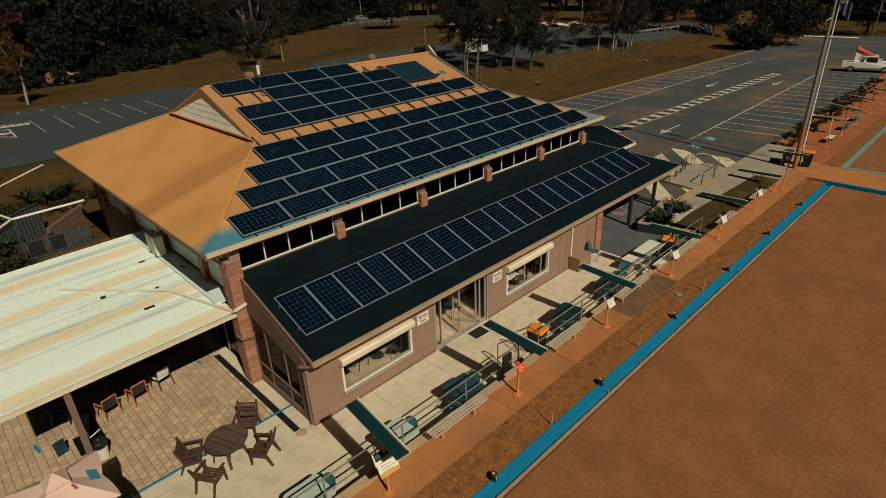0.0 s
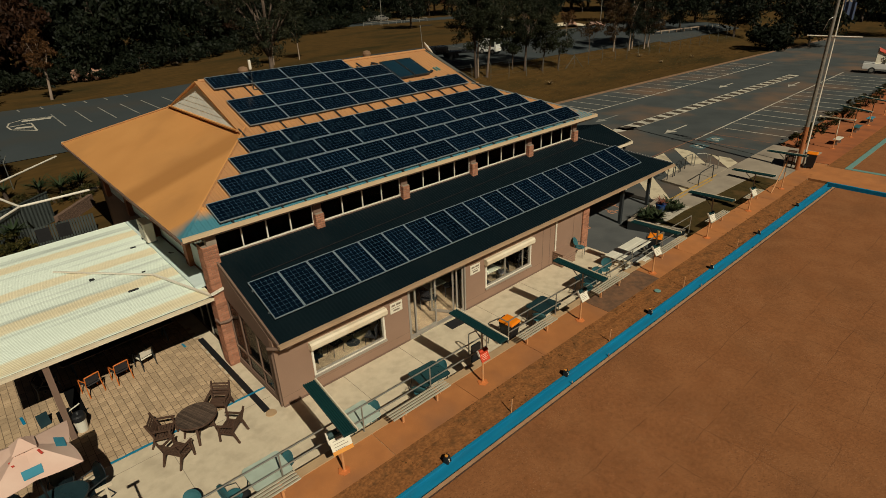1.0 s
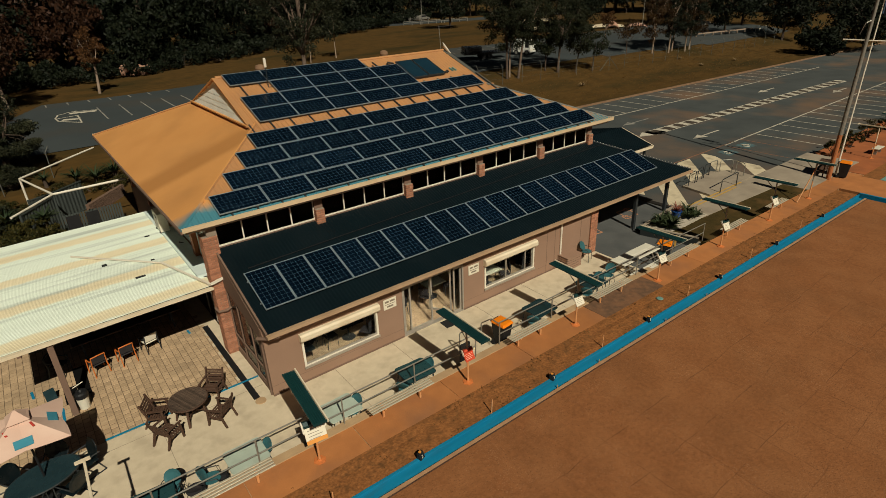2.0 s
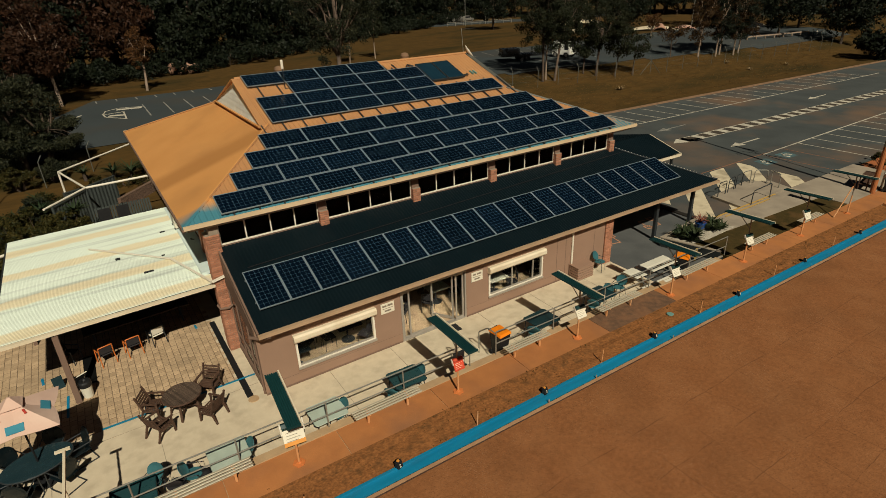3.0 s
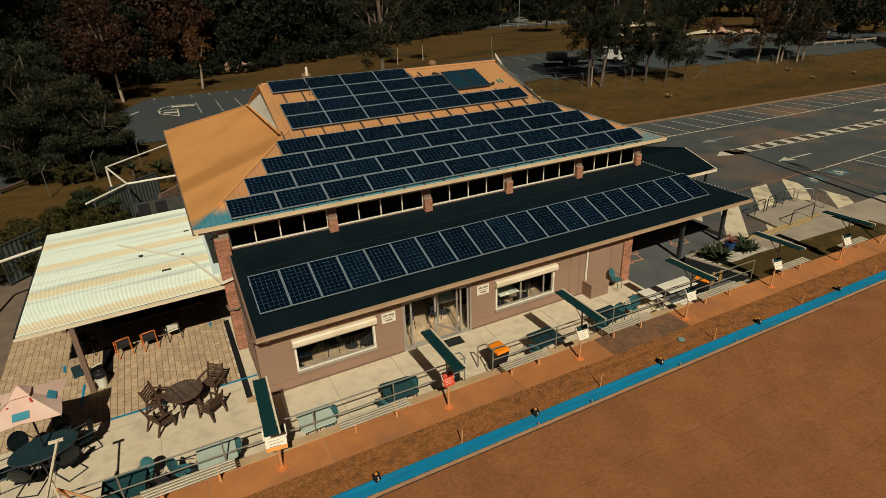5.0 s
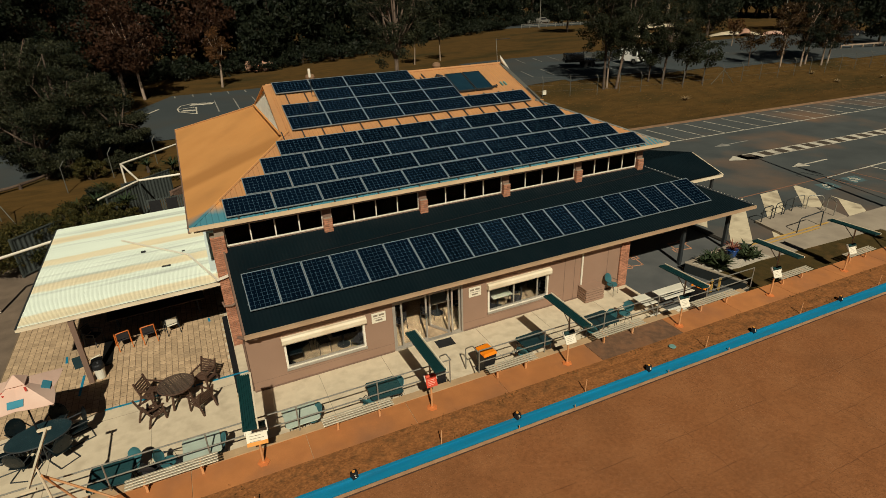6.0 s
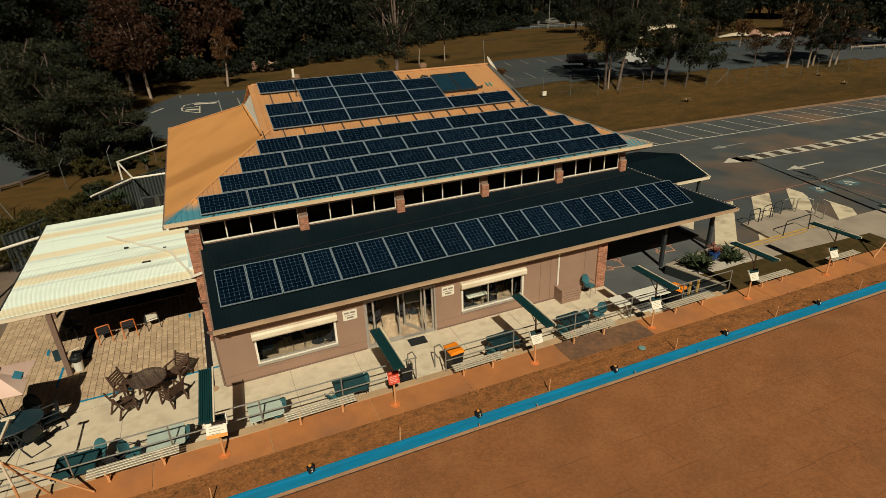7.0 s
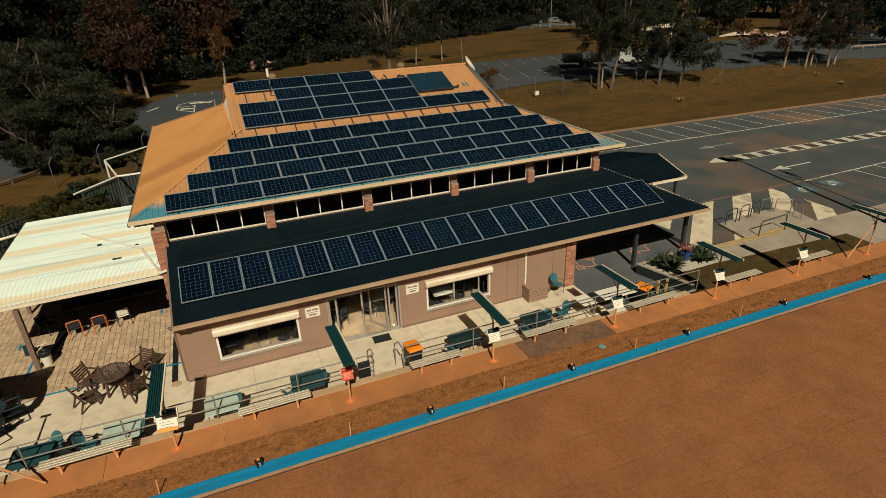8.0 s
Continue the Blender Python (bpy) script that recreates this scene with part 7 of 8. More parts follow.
for k, (x, y, s) in enumerate(((20.25, 3.2, 0.55), (20.35, 2.65, 0.58), (20.75, 3.35, 0.6), (20.8, 2.75, 0.62), (21.15, 3.1, 0.55), (22.25, 2.75, 0.55), (22.6, 2.95, 0.6), (22.9, 3.3, 0.55), (22.7, 2.6, 0.5))):
    blade_plant(x, y, -0.27, 46, s, "leaf_agave", "spiky grey-green agave in the gravel bed", seed=k, up=1.0)
t = thing("plant_pot", at(21.83, 3.2, -0.27), "glossy cobalt blue glazed plant pot", "plant pot")
bm = B()
lathe(bm, [(0.14, 0), (0.22, 0.2), (0.25, 0.38), (0.28, 0.42), (0.26, 0.44), (0.22, 0.40), (0.02, 0.38)], seg=18)
part("pot", bm, "pot_blue", t, smooth=True)
blade_plant(21.83, 3.2, 0.12, 30, 0.55, "leaf_red", "reddish bromeliad in the blue pot", wide=0.035, name="bromeliad", up=0.9, seed=44)

# bicycle hoops and hand rail on the island
for k, (x, y, turn) in enumerate(((27.1, 5.4, 2), (28.15, 5.5, 8), (29.1, 5.6, 6), (29.95, 5.66, -5), (30.75, 5.25, -40), (30.9, 4.45, 62))):
    t = thing("bicycle_hoop", at(x, y, -0.27, turn), "dark steel bicycle parking hoop", "bicycle rack", "bicycle hoops")
    bm = B()
    tube(bm, [(-0.38, 0, 0), (-0.38, 0, 0.68), (-0.33, 0, 0.77), (-0.24, 0, 0.8), (0.24, 0, 0.8), (0.33, 0, 0.77), (0.38, 0, 0.68), (0.38, 0, 0)], 0.026, 8)
    part("tube", bm, "rail_grey" if k > 2 else "dark_metal", t)
t = thing("handrail", at(27.05, 3.62, -0.30), "dark steel handrail beside the ramp", "handrail")
bm = B()
tube(bm, [(0, 0, 0), (0.03, 0, 0.70), (0.1, 0, 0.78), (1.72, 0, 0.86), (1.8, 0, 0.8), (1.85, 0, 0)], 0.028, 8)
part("rail", bm, "dark_metal", t)

# air conditioners on the canopy roof
for y in (12.75,):
    t = thing("air_conditioner", at(-0.13, y, 2.36), "cream air conditioning outdoor unit on the canopy roof", "air conditioner", "outdoor units")
    bm = B()
    box(bm, (-0.17, 0, 0.05), (0.17, 0.9, 0.82), 0.015)
    part("cabinet", bm, "ac_white", t)
    bm = B()
    lathe(bm, [(0.29, 0), (0.29, 0.012), (0.26, 0.014), (0.02, 0.014)], seg=20)
    part("fan_grille", bm, "galvanised", t, at=pose(-0.172, 0.5, 0.43, 0, -90, 0))
    for yy in (0.15, 0.75):
        bm = B()
        box(bm, (-0.2, yy - 0.03, 0.0), (0.2, yy + 0.03, 0.05))
        part("foot", bm, "dark_metal", t)
for y in (11.2,):
    t = thing("wall_bracket", at(0.22, y, 2.4), "dark pipe bracket on the hall wall", "bracket", "wall brackets")
    bm = B()
    tube(bm, [(0, 0, -0.1), (-0.18, 0.1, -0.05), (-0.2, 0.4, -0.1), (-0.1, 0.7, -0.12)], 0.045, 6)
    part("pipe", bm, "plastic_black", t)

# furniture inside the club room
for k, (x, y) in enumerate(((1.6, 4.75), (3.7, 5.15), (10.15, 4.75), (11.5, 5.6), (6.3, 7.0), (2.7, 6.2), (5.45, 5.6), (7.75, 5.5), (12.6, 5.2))):
    t = thing("dining_table", at(x, y, PATIO + 0.012), "white-edged square dining table inside the room", "table", "inside tables")
    bm = B()
    box(bm, (-0.45, -0.45, 0.70), (0.45, 0.45, 0.74), 0.008)
    part("tabletop", bm, "plastic_white" if k in (2, 6, 7) else "table_glass_dark", t)
    bm = B()
    tube(bm, [(0, 0, 0.02), (0, 0, 0.7)], 0.035, 8)
    part("pedestal", bm, "dark_metal", t)
    bm = B()
    lathe(bm, [(0.25, 0), (0.25, 0.02), (0.05, 0.04)], seg=16)
    part("base", bm, "dark_metal", t)
    for j in range(3):
        a = 40 + 120 * j + 25 * k
        cx, cy = x + 0.75 * math.cos(radians(a)), y + 0.75 * math.sin(radians(a))
        if cy < 4.35:
            continue
        c = thing("dining_chair", at(cx, cy, PATIO + 0.012, a - 90), "dark upholstered stacking chair inside the room", "chair", "inside chairs")
        bm = B()
        box(bm, (-0.21, -0.21, 0.42), (0.21, 0.21, 0.47), 0.015)
        part("seat", bm, "fabric_dark", c)
        bm = B()
        box(bm, (-0.2, 0.19, 0.58), (0.2, 0.225, 0.88), 0.012)
        part("backrest", bm, "fabric_dark", c)
        for sx in (-1, 1):
            bm = B()
            tube(bm, [(sx * 0.19, -0.19, 0), (sx * 0.19, -0.19, 0.42)], 0.012, 6)
            part("leg", bm, "dark_metal", c)
            bm = B()
            tube(bm, [(sx * 0.19, 0.24, 0), (sx * 0.19, 0.2, 0.45), (sx * 0.19, 0.21, 0.86)], 0.012, 6)
            part("leg", bm, "dark_metal", c)

t = thing("frisbee", at(13.98, -0.93, gz(13.9)), "small faded teal flying disc on the earth strip", "frisbee")
bm = B()
lathe(bm, [(0.12, 0.0), (0.13, 0.02), (0.11, 0.035), (0.02, 0.04)], seg=16)
part("disc", bm, "teal_kerb", t)

# ---------------------------------------------------------------- trees


def leaf_mesh(name, clumps, per, size, mat, seed, droop=0.3, flat=1.0, aspect=0.45):
    """Many small leaves in loose clumps: (centre, radius) pairs."""
    rng = np.random.default_rng(seed)
    cs = np.array([c for c, _ in clumps])
    rs = np.array([r for _, r in clumps])
    n = len(clumps) * per
    ci = np.repeat(np.arange(len(clumps)), per)
    d = rng.normal(size=(n, 3))
    d /= np.linalg.norm(d, axis=1)[:, None]
    p = cs[ci] + d * (rs[ci] * rng.uniform(0.15, 1.0, n) ** 0.6)[:, None] * np.array([1, 1, 0.75 * flat])
    a = rng.normal(size=(n, 3))
    a[:, 2] -= droop * 2
    a /= np.linalg.norm(a, axis=1)[:, None]
    b = np.cross(a, rng.normal(size=(n, 3)))
    b /= np.linalg.norm(b, axis=1)[:, None] + 1e-9
    s = (size * rng.uniform(0.55, 1.35, n))[:, None]
    quad = np.stack([p - a * s * 0.5, p + b * s * aspect * 0.5, p + a * s * 0.5, p - b * s * aspect * 0.5], axis=1).reshape(-1, 3)
    me = bpy.data.meshes.new(name)
    me.vertices.add(n * 4)
    me.vertices.foreach_set("co", quad.ravel())
    me.loops.add(n * 4)
    me.loops.foreach_set("vertex_index", np.arange(n * 4))
    me.polygons.add(n)
    me.polygons.foreach_set("loop_start", np.arange(0, n * 4, 4))
    me.update(calc_edges=True)
    me.materials.append(MATS[mat])
    return me


def tree(x, y, z, h, spread, base, label, leaf="leaf_gum", bark="bark", clumps=46, per=60, size=0.3, seed=1, lean=(0, 0), forks=3, r=None, name="tree", group="", turn=0.0, clump=0.16, flat=1.0, droop=0.3):
    """A tapered trunk that forks, limbs out to leaf clumps, gaps between the clumps."""
    rnd = random.Random(seed)
    if group != "woodland trees":
        per, size = int(per * 1.5), size * 1.3
    t = thing(name, at(x, y, z, turn), label, "tree", group)
    r = r or 0.018 * h + 0.05
    tips = []
    bm = B()
    top = Vector((lean[0], lean[1], h * 0.55))
    mid = Vector((lean[0] * 0.4 + rnd.uniform(-0.1, 0.1), lean[1] * 0.4, h * 0.28))
    tube(bm, [(0, 0, -0.15), (0, 0, 0.1), mid, top, top + Vector((lean[0] * 0.3, lean[1] * 0.3, h * 0.3))], [r * 1.35, r, r * 0.8, r * 0.5, r * 0.15], 8)
    tips.append(top)
    for k in range(forks):
        a = 2 * math.pi * (k + rnd.random() * 0.6) / forks
        s0 = mid.lerp(top, rnd.uniform(0.0, 0.9))
        e = s0 + Vector((math.cos(a) * spread * rnd.uniform(0.4, 0.8), math.sin(a) * spread * rnd.uniform(0.4, 0.8), h * rnd.uniform(0.2, 0.4)))
        m = s0.lerp(e, 0.5) + Vector((0, 0, -0.05 * h * rnd.random()))
        tube(bm, [s0, m, e], [r * 0.5, r * 0.33, r * 0.1], 6)
        tips.append(m)
        tips.append(s0.lerp(e, 0.8))
    cl = []
    for k in range(clumps):
        while True:
            v = Vector((rnd.uniform(-1, 1), rnd.uniform(-1, 1), rnd.uniform(-1, 1)))
            if 0.25 < v.length < 1:
                break
        cz = (base + h) / 2
        c = Vector((lean[0] * 0.8 + v.x * spread, lean[1] * 0.8 + v.y * spread, cz + v.z * (h - base) / 2 * (0.75 + 0.25 * rnd.random())))
        cl.append((tuple(c), spread * clump * 2 * rnd.uniform(0.6, 1.3)))
        if k % 3 == 0:
            s0 = min(tips, key=lambda q: (q - c).length)
            tube(bm, [s0, s0.lerp(c, 0.55) + Vector((0, 0, 0.04 * h)), c], [r * 0.16, r * 0.1, r * 0.03], 4)
    part("trunk", bm, bark, t, smooth=True)
    tagged(part("crown", leaf_mesh("crown", cl, per, size, leaf, seed, droop, flat), None, t), kind="stuff")
    return t


def scaled(x, y, turn, s, sz=None):
    return at(x, y, terrain(x, y) - 0.05, turn) @ Matrix.Diagonal((s, s, sz or s, 1))


rnd = random.Random(11)
# woodland behind the car parks
WOOD = [("leaf_dark", "bark", 13, 4.2, 2.0, "tall dark green woodland tree"), ("leaf_dark", "bark", 12, 4.6, 1.0, "dense dark green woodland tree"),
        ("leaf_gum", "bark_pale", 14, 3.6, 4.0, "tall thin-crowned gum tree in the woods"), ("leaf_rust", "bark", 12, 4.0, 2.5, "rust-brown leaved woodland tree"),
        ("leaf_dark", "bark", 10, 3.8, 0.4, "bushy dark woodland tree branching from the ground")]
FRONT = [(-120, 40), (-75, 56), (-40, 66), (-15, 74), (4, 80), (25, 84), (40, 92), (53, 100), (74, 113), (95, 126), (118, 112), (136, 84), (146, 52), (152, 18), (150, -16), (140, -50)]
protos = []
spots = []
for (x0, y0), (x1, y1) in zip(FRONT, FRONT[1:]):
    ln = math.hypot(x1 - x0, y1 - y0)
    n = max(2, int(ln / 4.6))
    nx, ny = -(y1 - y0) / ln, (x1 - x0) / ln
    for k in range(n):
        f = (k + 0.5) / n
        for depth in (2.5, 9.0, 17.0):
            spots.append((x0 + (x1 - x0) * f + nx * (depth + rnd.uniform(-2, 2)) + rnd.uniform(-1.5, 1.5), y0 + (y1 - y0) * f + ny * (depth + rnd.uniform(-2, 2)), depth))
used = {}
for x, y, depth in spots:
    k = rnd.choice((0, 0, 1, 1, 1, 2, 3, 4, 4)) if not (-2 < x < 12 and y < 90) else rnd.choice((0, 1, 3, 3, 4))
    s = rnd.uniform(0.8, 1.2) * (1.0 if depth < 5 else 1.25)
    if k not in used:
        leaf, bark, h, sp, ba, lab = WOOD[k]
        used[k] = tree(x, y, terrain(x, y) - 0.05, h, sp, ba, lab, leaf, bark, clumps=62, per=64, size=0.62, seed=100 + k, forks=4, group="woodland trees", clump=0.17)
    else:
        copy_thing(used[k], scaled(x, y, rnd.uniform(0, 360), s, s * rnd.uniform(0.9, 1.2)))


def shrub(x, y, z, h, spread, label, leaf="leaf_shrub", seed=1, per=70, clumps=26, size=0.16, name="shrub", group="shrubs"):
    rn = random.Random(seed)
    t = thing(name, at(x, y, z), label, "shrub", group)
    bm = B()
    cl = []
    for k in range(clumps):
        a = rn.uniform(0, 6.28)
        q = rn.random() ** 0.5
        c = Vector((math.cos(a) * spread * q, math.sin(a) * spread * q, h * (0.25 + 0.65 * rn.random() * (1.1 - 0.6 * q))))
        cl.append((tuple(c), spread * rn.uniform(0.18, 0.36)))
        if k % 2 == 0:
            tube(bm, [(c.x * 0.1, c.y * 0.1, -0.05), tuple(c * 0.5 + Vector((0, 0, 0.05))), tuple(c)], [0.03, 0.018, 0.006], 4)
    part("stem", bm, "bark", t)
    tagged(part("foliage", leaf_mesh("foliage", cl, per, size, leaf, seed, 0.0), None, t), kind="stuff")
    return t


# undergrowth along the edge of the woods
proto = None
for (x0, y0), (x1, y1) in zip(FRONT[1:9], FRONT[2:10]):
    n = int(math.hypot(x1 - x0, y1 - y0) / 3.2)
    for k in range(n):
        f = (k + rnd.random()) / n
        x, y = x0 + (x1 - x0) * f + rnd.uniform(-1, 1), y0 + (y1 - y0) * f + rnd.uniform(-1.5, 1.5)
        if proto is None:
            proto = shrub(x, y, terrain(x, y), 2.6, 2.4, "low dark undergrowth at the edge of the woods", "leaf_dark", 5, 70, 30, 0.34, group="undergrowth")
        else:
            copy_thing(proto, scaled(x, y, rnd.uniform(0, 360), rnd.uniform(0.7, 1.5)))

# single trees
TZ = terrain
for k, (x, y, h, sp, n) in enumerate(((-11.6, 38.2, 11.5, 3.9, 70), (-8.6, 37.4, 9.6, 3.6, 64), (-6.6, 37.9, 7.4, 3.0, 50), (-5.0, 36.9, 5.4, 2.3, 40), (-9.8, 35.8, 5.6, 3.0, 44))):
    tree(x, y, TZ(x, y), h, sp, -0.2 if k > 1 else 0.8, "broad dark tree with layered drooping boughs behind the side fence", "leaf_fig", "bark", n, 300, 0.125, 21 + 50 * k, (0.3, 0), 7, 0.24, clump=0.15, flat=0.62, droop=0.5, group="side fence trees")
tree(-17.0, 43.0, TZ(-17, 43), 17, 6.5, 0.6, "large dark spreading tree behind the side fence", "leaf_dark", "bark", 260, 160, 0.22, 22, (0, 0), 6, 0.4, clump=0.12)
tree(-13.0, 47.5, TZ(-13, 47.5), 19, 6.5, 0.8, "tall dark tree behind the spreading tree", "leaf_dark", "bark", 220, 150, 0.24, 71, (0.3, 0), 6, 0.4, clump=0.12)
tree(5.35, 67.1, TZ(5, 67), 7.6, 1.45, 1.9, "slender pale-trunked tree with thin rusty crown", "leaf_brown", "bark_pale", 44, 70, 0.17, 23, (0.3, 0), 6, 0.16, clump=0.15)
tree(-3.7, 62.8, TZ(-3.7, 63), 11.0, 3.0, 2.6, "rust-leaved tree with pale trunk at the car park edge", "leaf_rust", "bark_pale", 60, 70, 0.28, 24, (-0.4, 0), 5, 0.18, clump=0.17)
tree(-6.0, 68.0, TZ(-6, 68), 12.0, 4.0, 2.6, "rust-brown leaved tree at the wood edge", "leaf_rust", "bark", 60, 70, 0.34, 25, (0, 0), 5, clump=0.18)
tree(20.6, 43.4, TZ(20.6, 43.4), 14.5, 4.0, 3.0, "tall forked gum with pale limbs and open crown", "leaf_fig", "bark_mid", 150, 90, 0.16, 26, (0.3, 0.2), 14, 0.27, clump=0.09)
tree(31.5, 65.0, TZ(31, 65), 6.5, 1.4, 2.8, "slender young gum beside the tall gum", "leaf_gum", "bark_pale", 26, 50, 0.22, 27, (0.2, 0), 3, 0.09, clump=0.22)
tree(36.0, 66.0, TZ(36, 66), 7.0, 1.5, 2.5, "slender young gum on the grass", "leaf_gum", "bark_pale", 26, 50, 0.22, 28, (0.1, 0), 3, 0.09, clump=0.22)
tree(41.9, 36.6, TZ(41.9, 36.6), 13.0, 3.2, 2.4, "dark gum with straight trunk by the wire fence", "leaf_gum", "bark", 120, 120, 0.15, 29, (0.2, 0.5), 8, 0.15, clump=0.11)
tree(43.3, 36.2, TZ(43.3, 36.2), 12.5, 2.6, 3.2, "gum with leaning pale trunk by the wire fence", "leaf_gum", "bark_mid", 80, 120, 0.15, 30, (1.8, 0.5), 7, 0.15, clump=0.12)
tree(42.6, 36.9, TZ(42.6, 36.9), 9.0, 1.6, 3.5, "thin pale-stemmed gum between two larger gums", "leaf_gum", "bark_pale", 24, 50, 0.22, 31, (0.3, 0.1), 3, 0.10, clump=0.22)
tree(49.6, 35.9, TZ(49.6, 35.9), 9.2, 3.2, 2.4, "spreading dark gum with leaning trunk", "leaf_gum", "bark", 100, 120, 0.15, 32, (1.0, 0.3), 8, 0.15, clump=0.11)
tree(48.6, 37.0, TZ(48.6, 37), 5.6, 1.6, 1.6, "small dark round-headed tree", "leaf_gum", "bark", 30, 60, 0.22, 33, (0.1, 0), 3, 0.09, clump=0.22)
tree(51.7, 34.9, TZ(51.7, 34.9), 6.0, 2.0, 1.6, "small multi-stemmed gum by the fence", "leaf_gum", "bark", 30, 55, 0.22, 34, (0.6, 0), 4, 0.1, clump=0.22)
tree(54.3, 34.5, TZ(54.3, 34.5), 5.0, 1.5, 1.6, "small brownish tree with drooping branches", "leaf_gum", "bark", 22, 45, 0.2, 35, (0.3, 0), 3, 0.08, clump=0.22)
tree(65.9, 37.9, TZ(65.9, 37.9), 4.4, 1.6, 1.8, "sparse small brown tree by the car park", "leaf_autumn", "bark", 22, 40, 0.2, 36, (-0.2, 0), 4, 0.08, clump=0.2)
for k, (x, y, h, lf) in enumerate(((70.2, 36.7, 8.6, "leaf_autumn"), (73.0, 35.9, 9.4, "leaf_dark"), (74.6, 36.4, 9.0, "leaf_autumn"), (76.4, 35.4, 8.8, "leaf_dark"), (78.2, 35.8, 7.6, "leaf_autumn"))):
    tree(x, y, TZ(x, y), h, 2.1, 1.3, "round-headed car park tree with pale stem" if lf == "leaf_autumn" else "dark round-headed car park tree", lf, "bark_pale", 60, 70, 0.17, 40 + k, (0.2, 0), 5, 0.12, clump=0.15, group="car park trees")
tree(79.0, 51.5, TZ(79, 51), 4.0, 1.3, 1.6, "small bare-stemmed tree on the grass", "leaf_brown", "bark_pale", 18, 40, 0.22, 47, (0.2, 0), 3, 0.07, clump=0.22)
for k, (x, y, h, sp) in enumerate(((93, 23.5, 3.6, 3.2), (100, 20.5, 8.0, 4.6), (96, 40, 9.0, 4.2), (102, 33, 9.5, 4.0), (110, 44, 10, 5.0), (112, 26, 10, 5), (118, 36, 11, 5), (122, 14, 11, 5.5), (106, 52, 10, 4.5), (126, 2, 10, 5), (90, 66, 10, 4.5), (98, 72, 11, 5), (84, 78, 10, 4.5), (110, 64, 11, 5), (78, 92, 10, 4))):
    tree(x, y, TZ(x, y), h, sp, 0.3 if k == 0 else 1.0, "dark spreading park tree across the road", "leaf_dark", "bark", 46, 60, 0.40, 50 + k, (0, 0), 4, clump=0.18, group="park trees")
# bare little tree by the ridge end and the low shrubs
tree(31.2, 41.5, TZ(31, 41.5), 2.6, 0.9, 0.8, "small rusty shrub tree beyond the roof", "leaf_brown", "bark", 16, 45, 0.14, 70, (0, 0), 4, 0.05, clump=0.24)
for k, (x, y, s) in enumerate(((-6.9, 22.6, 1.3), (-8.3, 22.2, 1.5), (-9.6, 20.6, 1.6), (-7.3, 20.4, 1.4), (-5.9, 22.4, 0.9), (-11.4, 20.6, 1.7))):
    shrub(x, y, -0.45, 1.9, s, "dense green-brown garden shrub by the side fence", "leaf_shrub", 80 + k, 120, 32, 0.13, group="garden shrubs")
for k, (x, y, h, s) in enumerate(((-4.0, 21.0, 2.3, 0.65), (-4.7, 20.7, 2.7, 0.8), (-5.6, 21.3, 2.8, 1.0), (-6.5, 20.9, 2.8, 1.1), (-7.4, 20.2, 2.7, 1.2), (-6.2, 19.4, 2.7, 1.0), (-8.6, 19.2, 2.5, 1.4), (-9.9, 18.6, 2.4, 1.5))):
    shrub(x, y, -0.45, h, s, "full olive-green garden bush in front of the sheet fence", "leaf_olive", 480 + k, 190, 40, 0.12, group="garden shrubs")
for k, (x, y, s) in enumerate(((-5.8, 25.6, 0.9), (-5.4, 27.0, 0.8), (-6.9, 33.4, 1.0), (-4.9, 34.2, 0.9))):
    shrub(x, y, terrain(x, y), 2.0, s, "dense dark garden bush behind the sheet fence", "leaf_shrub" if k % 3 else "leaf_fig", 180 + k, 190, 34, 0.12, group="garden shrubs")
for k, (x, y, s) in enumerate(((-3.85, 21.3, 0.85), (-5.35, 22.2, 0.8))):
    cordyline = blade_plant(x, y, 1.35, 80, s, "leaf_agave", "dark spiky cordyline head above the garden bushes", wide=0.045, name="cordyline", up=0.75, seed=160 + k, group="cordylines")
    bm = B()
    lathe(bm, [(0.09, -1.85), (0.07, -0.6), (0.08, 0.08)], seg=8)
    part("stem", bm, "bark", cordyline)
for k, (x, y, s) in enumerate(((-1.0, 30.6, 0.8), (0.2, 30.3, 0.75), (1.1, 30.9, 0.8), (-2.4, 31.4, 0.7), (-3.3, 30.0, 0.8), (0.3, 33.0, 0.7))):
    shrub(x, y, TZ(x, y), 0.75, s, "low brownish garden shrub below the yuccas", "leaf_shrub", 300 + k, 80, 18, 0.10, group="garden shrubs")
for k, (x, y, s) in enumerate(((39.4, 2.3, 0.6), (42.4, 2.3, 0.65), (46.2, 2.5, 0.75), (49.8, 2.4, 0.65), (53.0, 2.6, 0.7), (57.0, 2.5, 0.75), (62.0, 2.5, 0.7), (67.5, 2.6, 0.7))):
    shrub(x, y, -0.4, 1.5, s, "rounded dark shrub in the red soil strip", "leaf_shrub", 95 + k, 90, 20, 0.10, group="car park shrubs")
for k, (x, y, s) in enumerate(((-1.5, 32.2, 1.15), (-0.45, 31.6, 1.2), (0.75, 32.0, 1.2), (-5.8, 28.6, 1.0), (-6.9, 25.5, 0.9), (-3.2, 33.2, 0.7))):
    yucca = blade_plant(x, y, TZ(x, y) + 0.5, 64, s, "leaf_agave", "spiky yucca palm head in the side garden", wide=0.05, name="yucca", up=0.8, seed=120 + k, group="yuccas")
    bm = B()
    lathe(bm, [(0.14, -0.6), (0.11, -0.3), (0.13, 0.1)], seg=8)
    part("stem", bm, "bark", yucca)
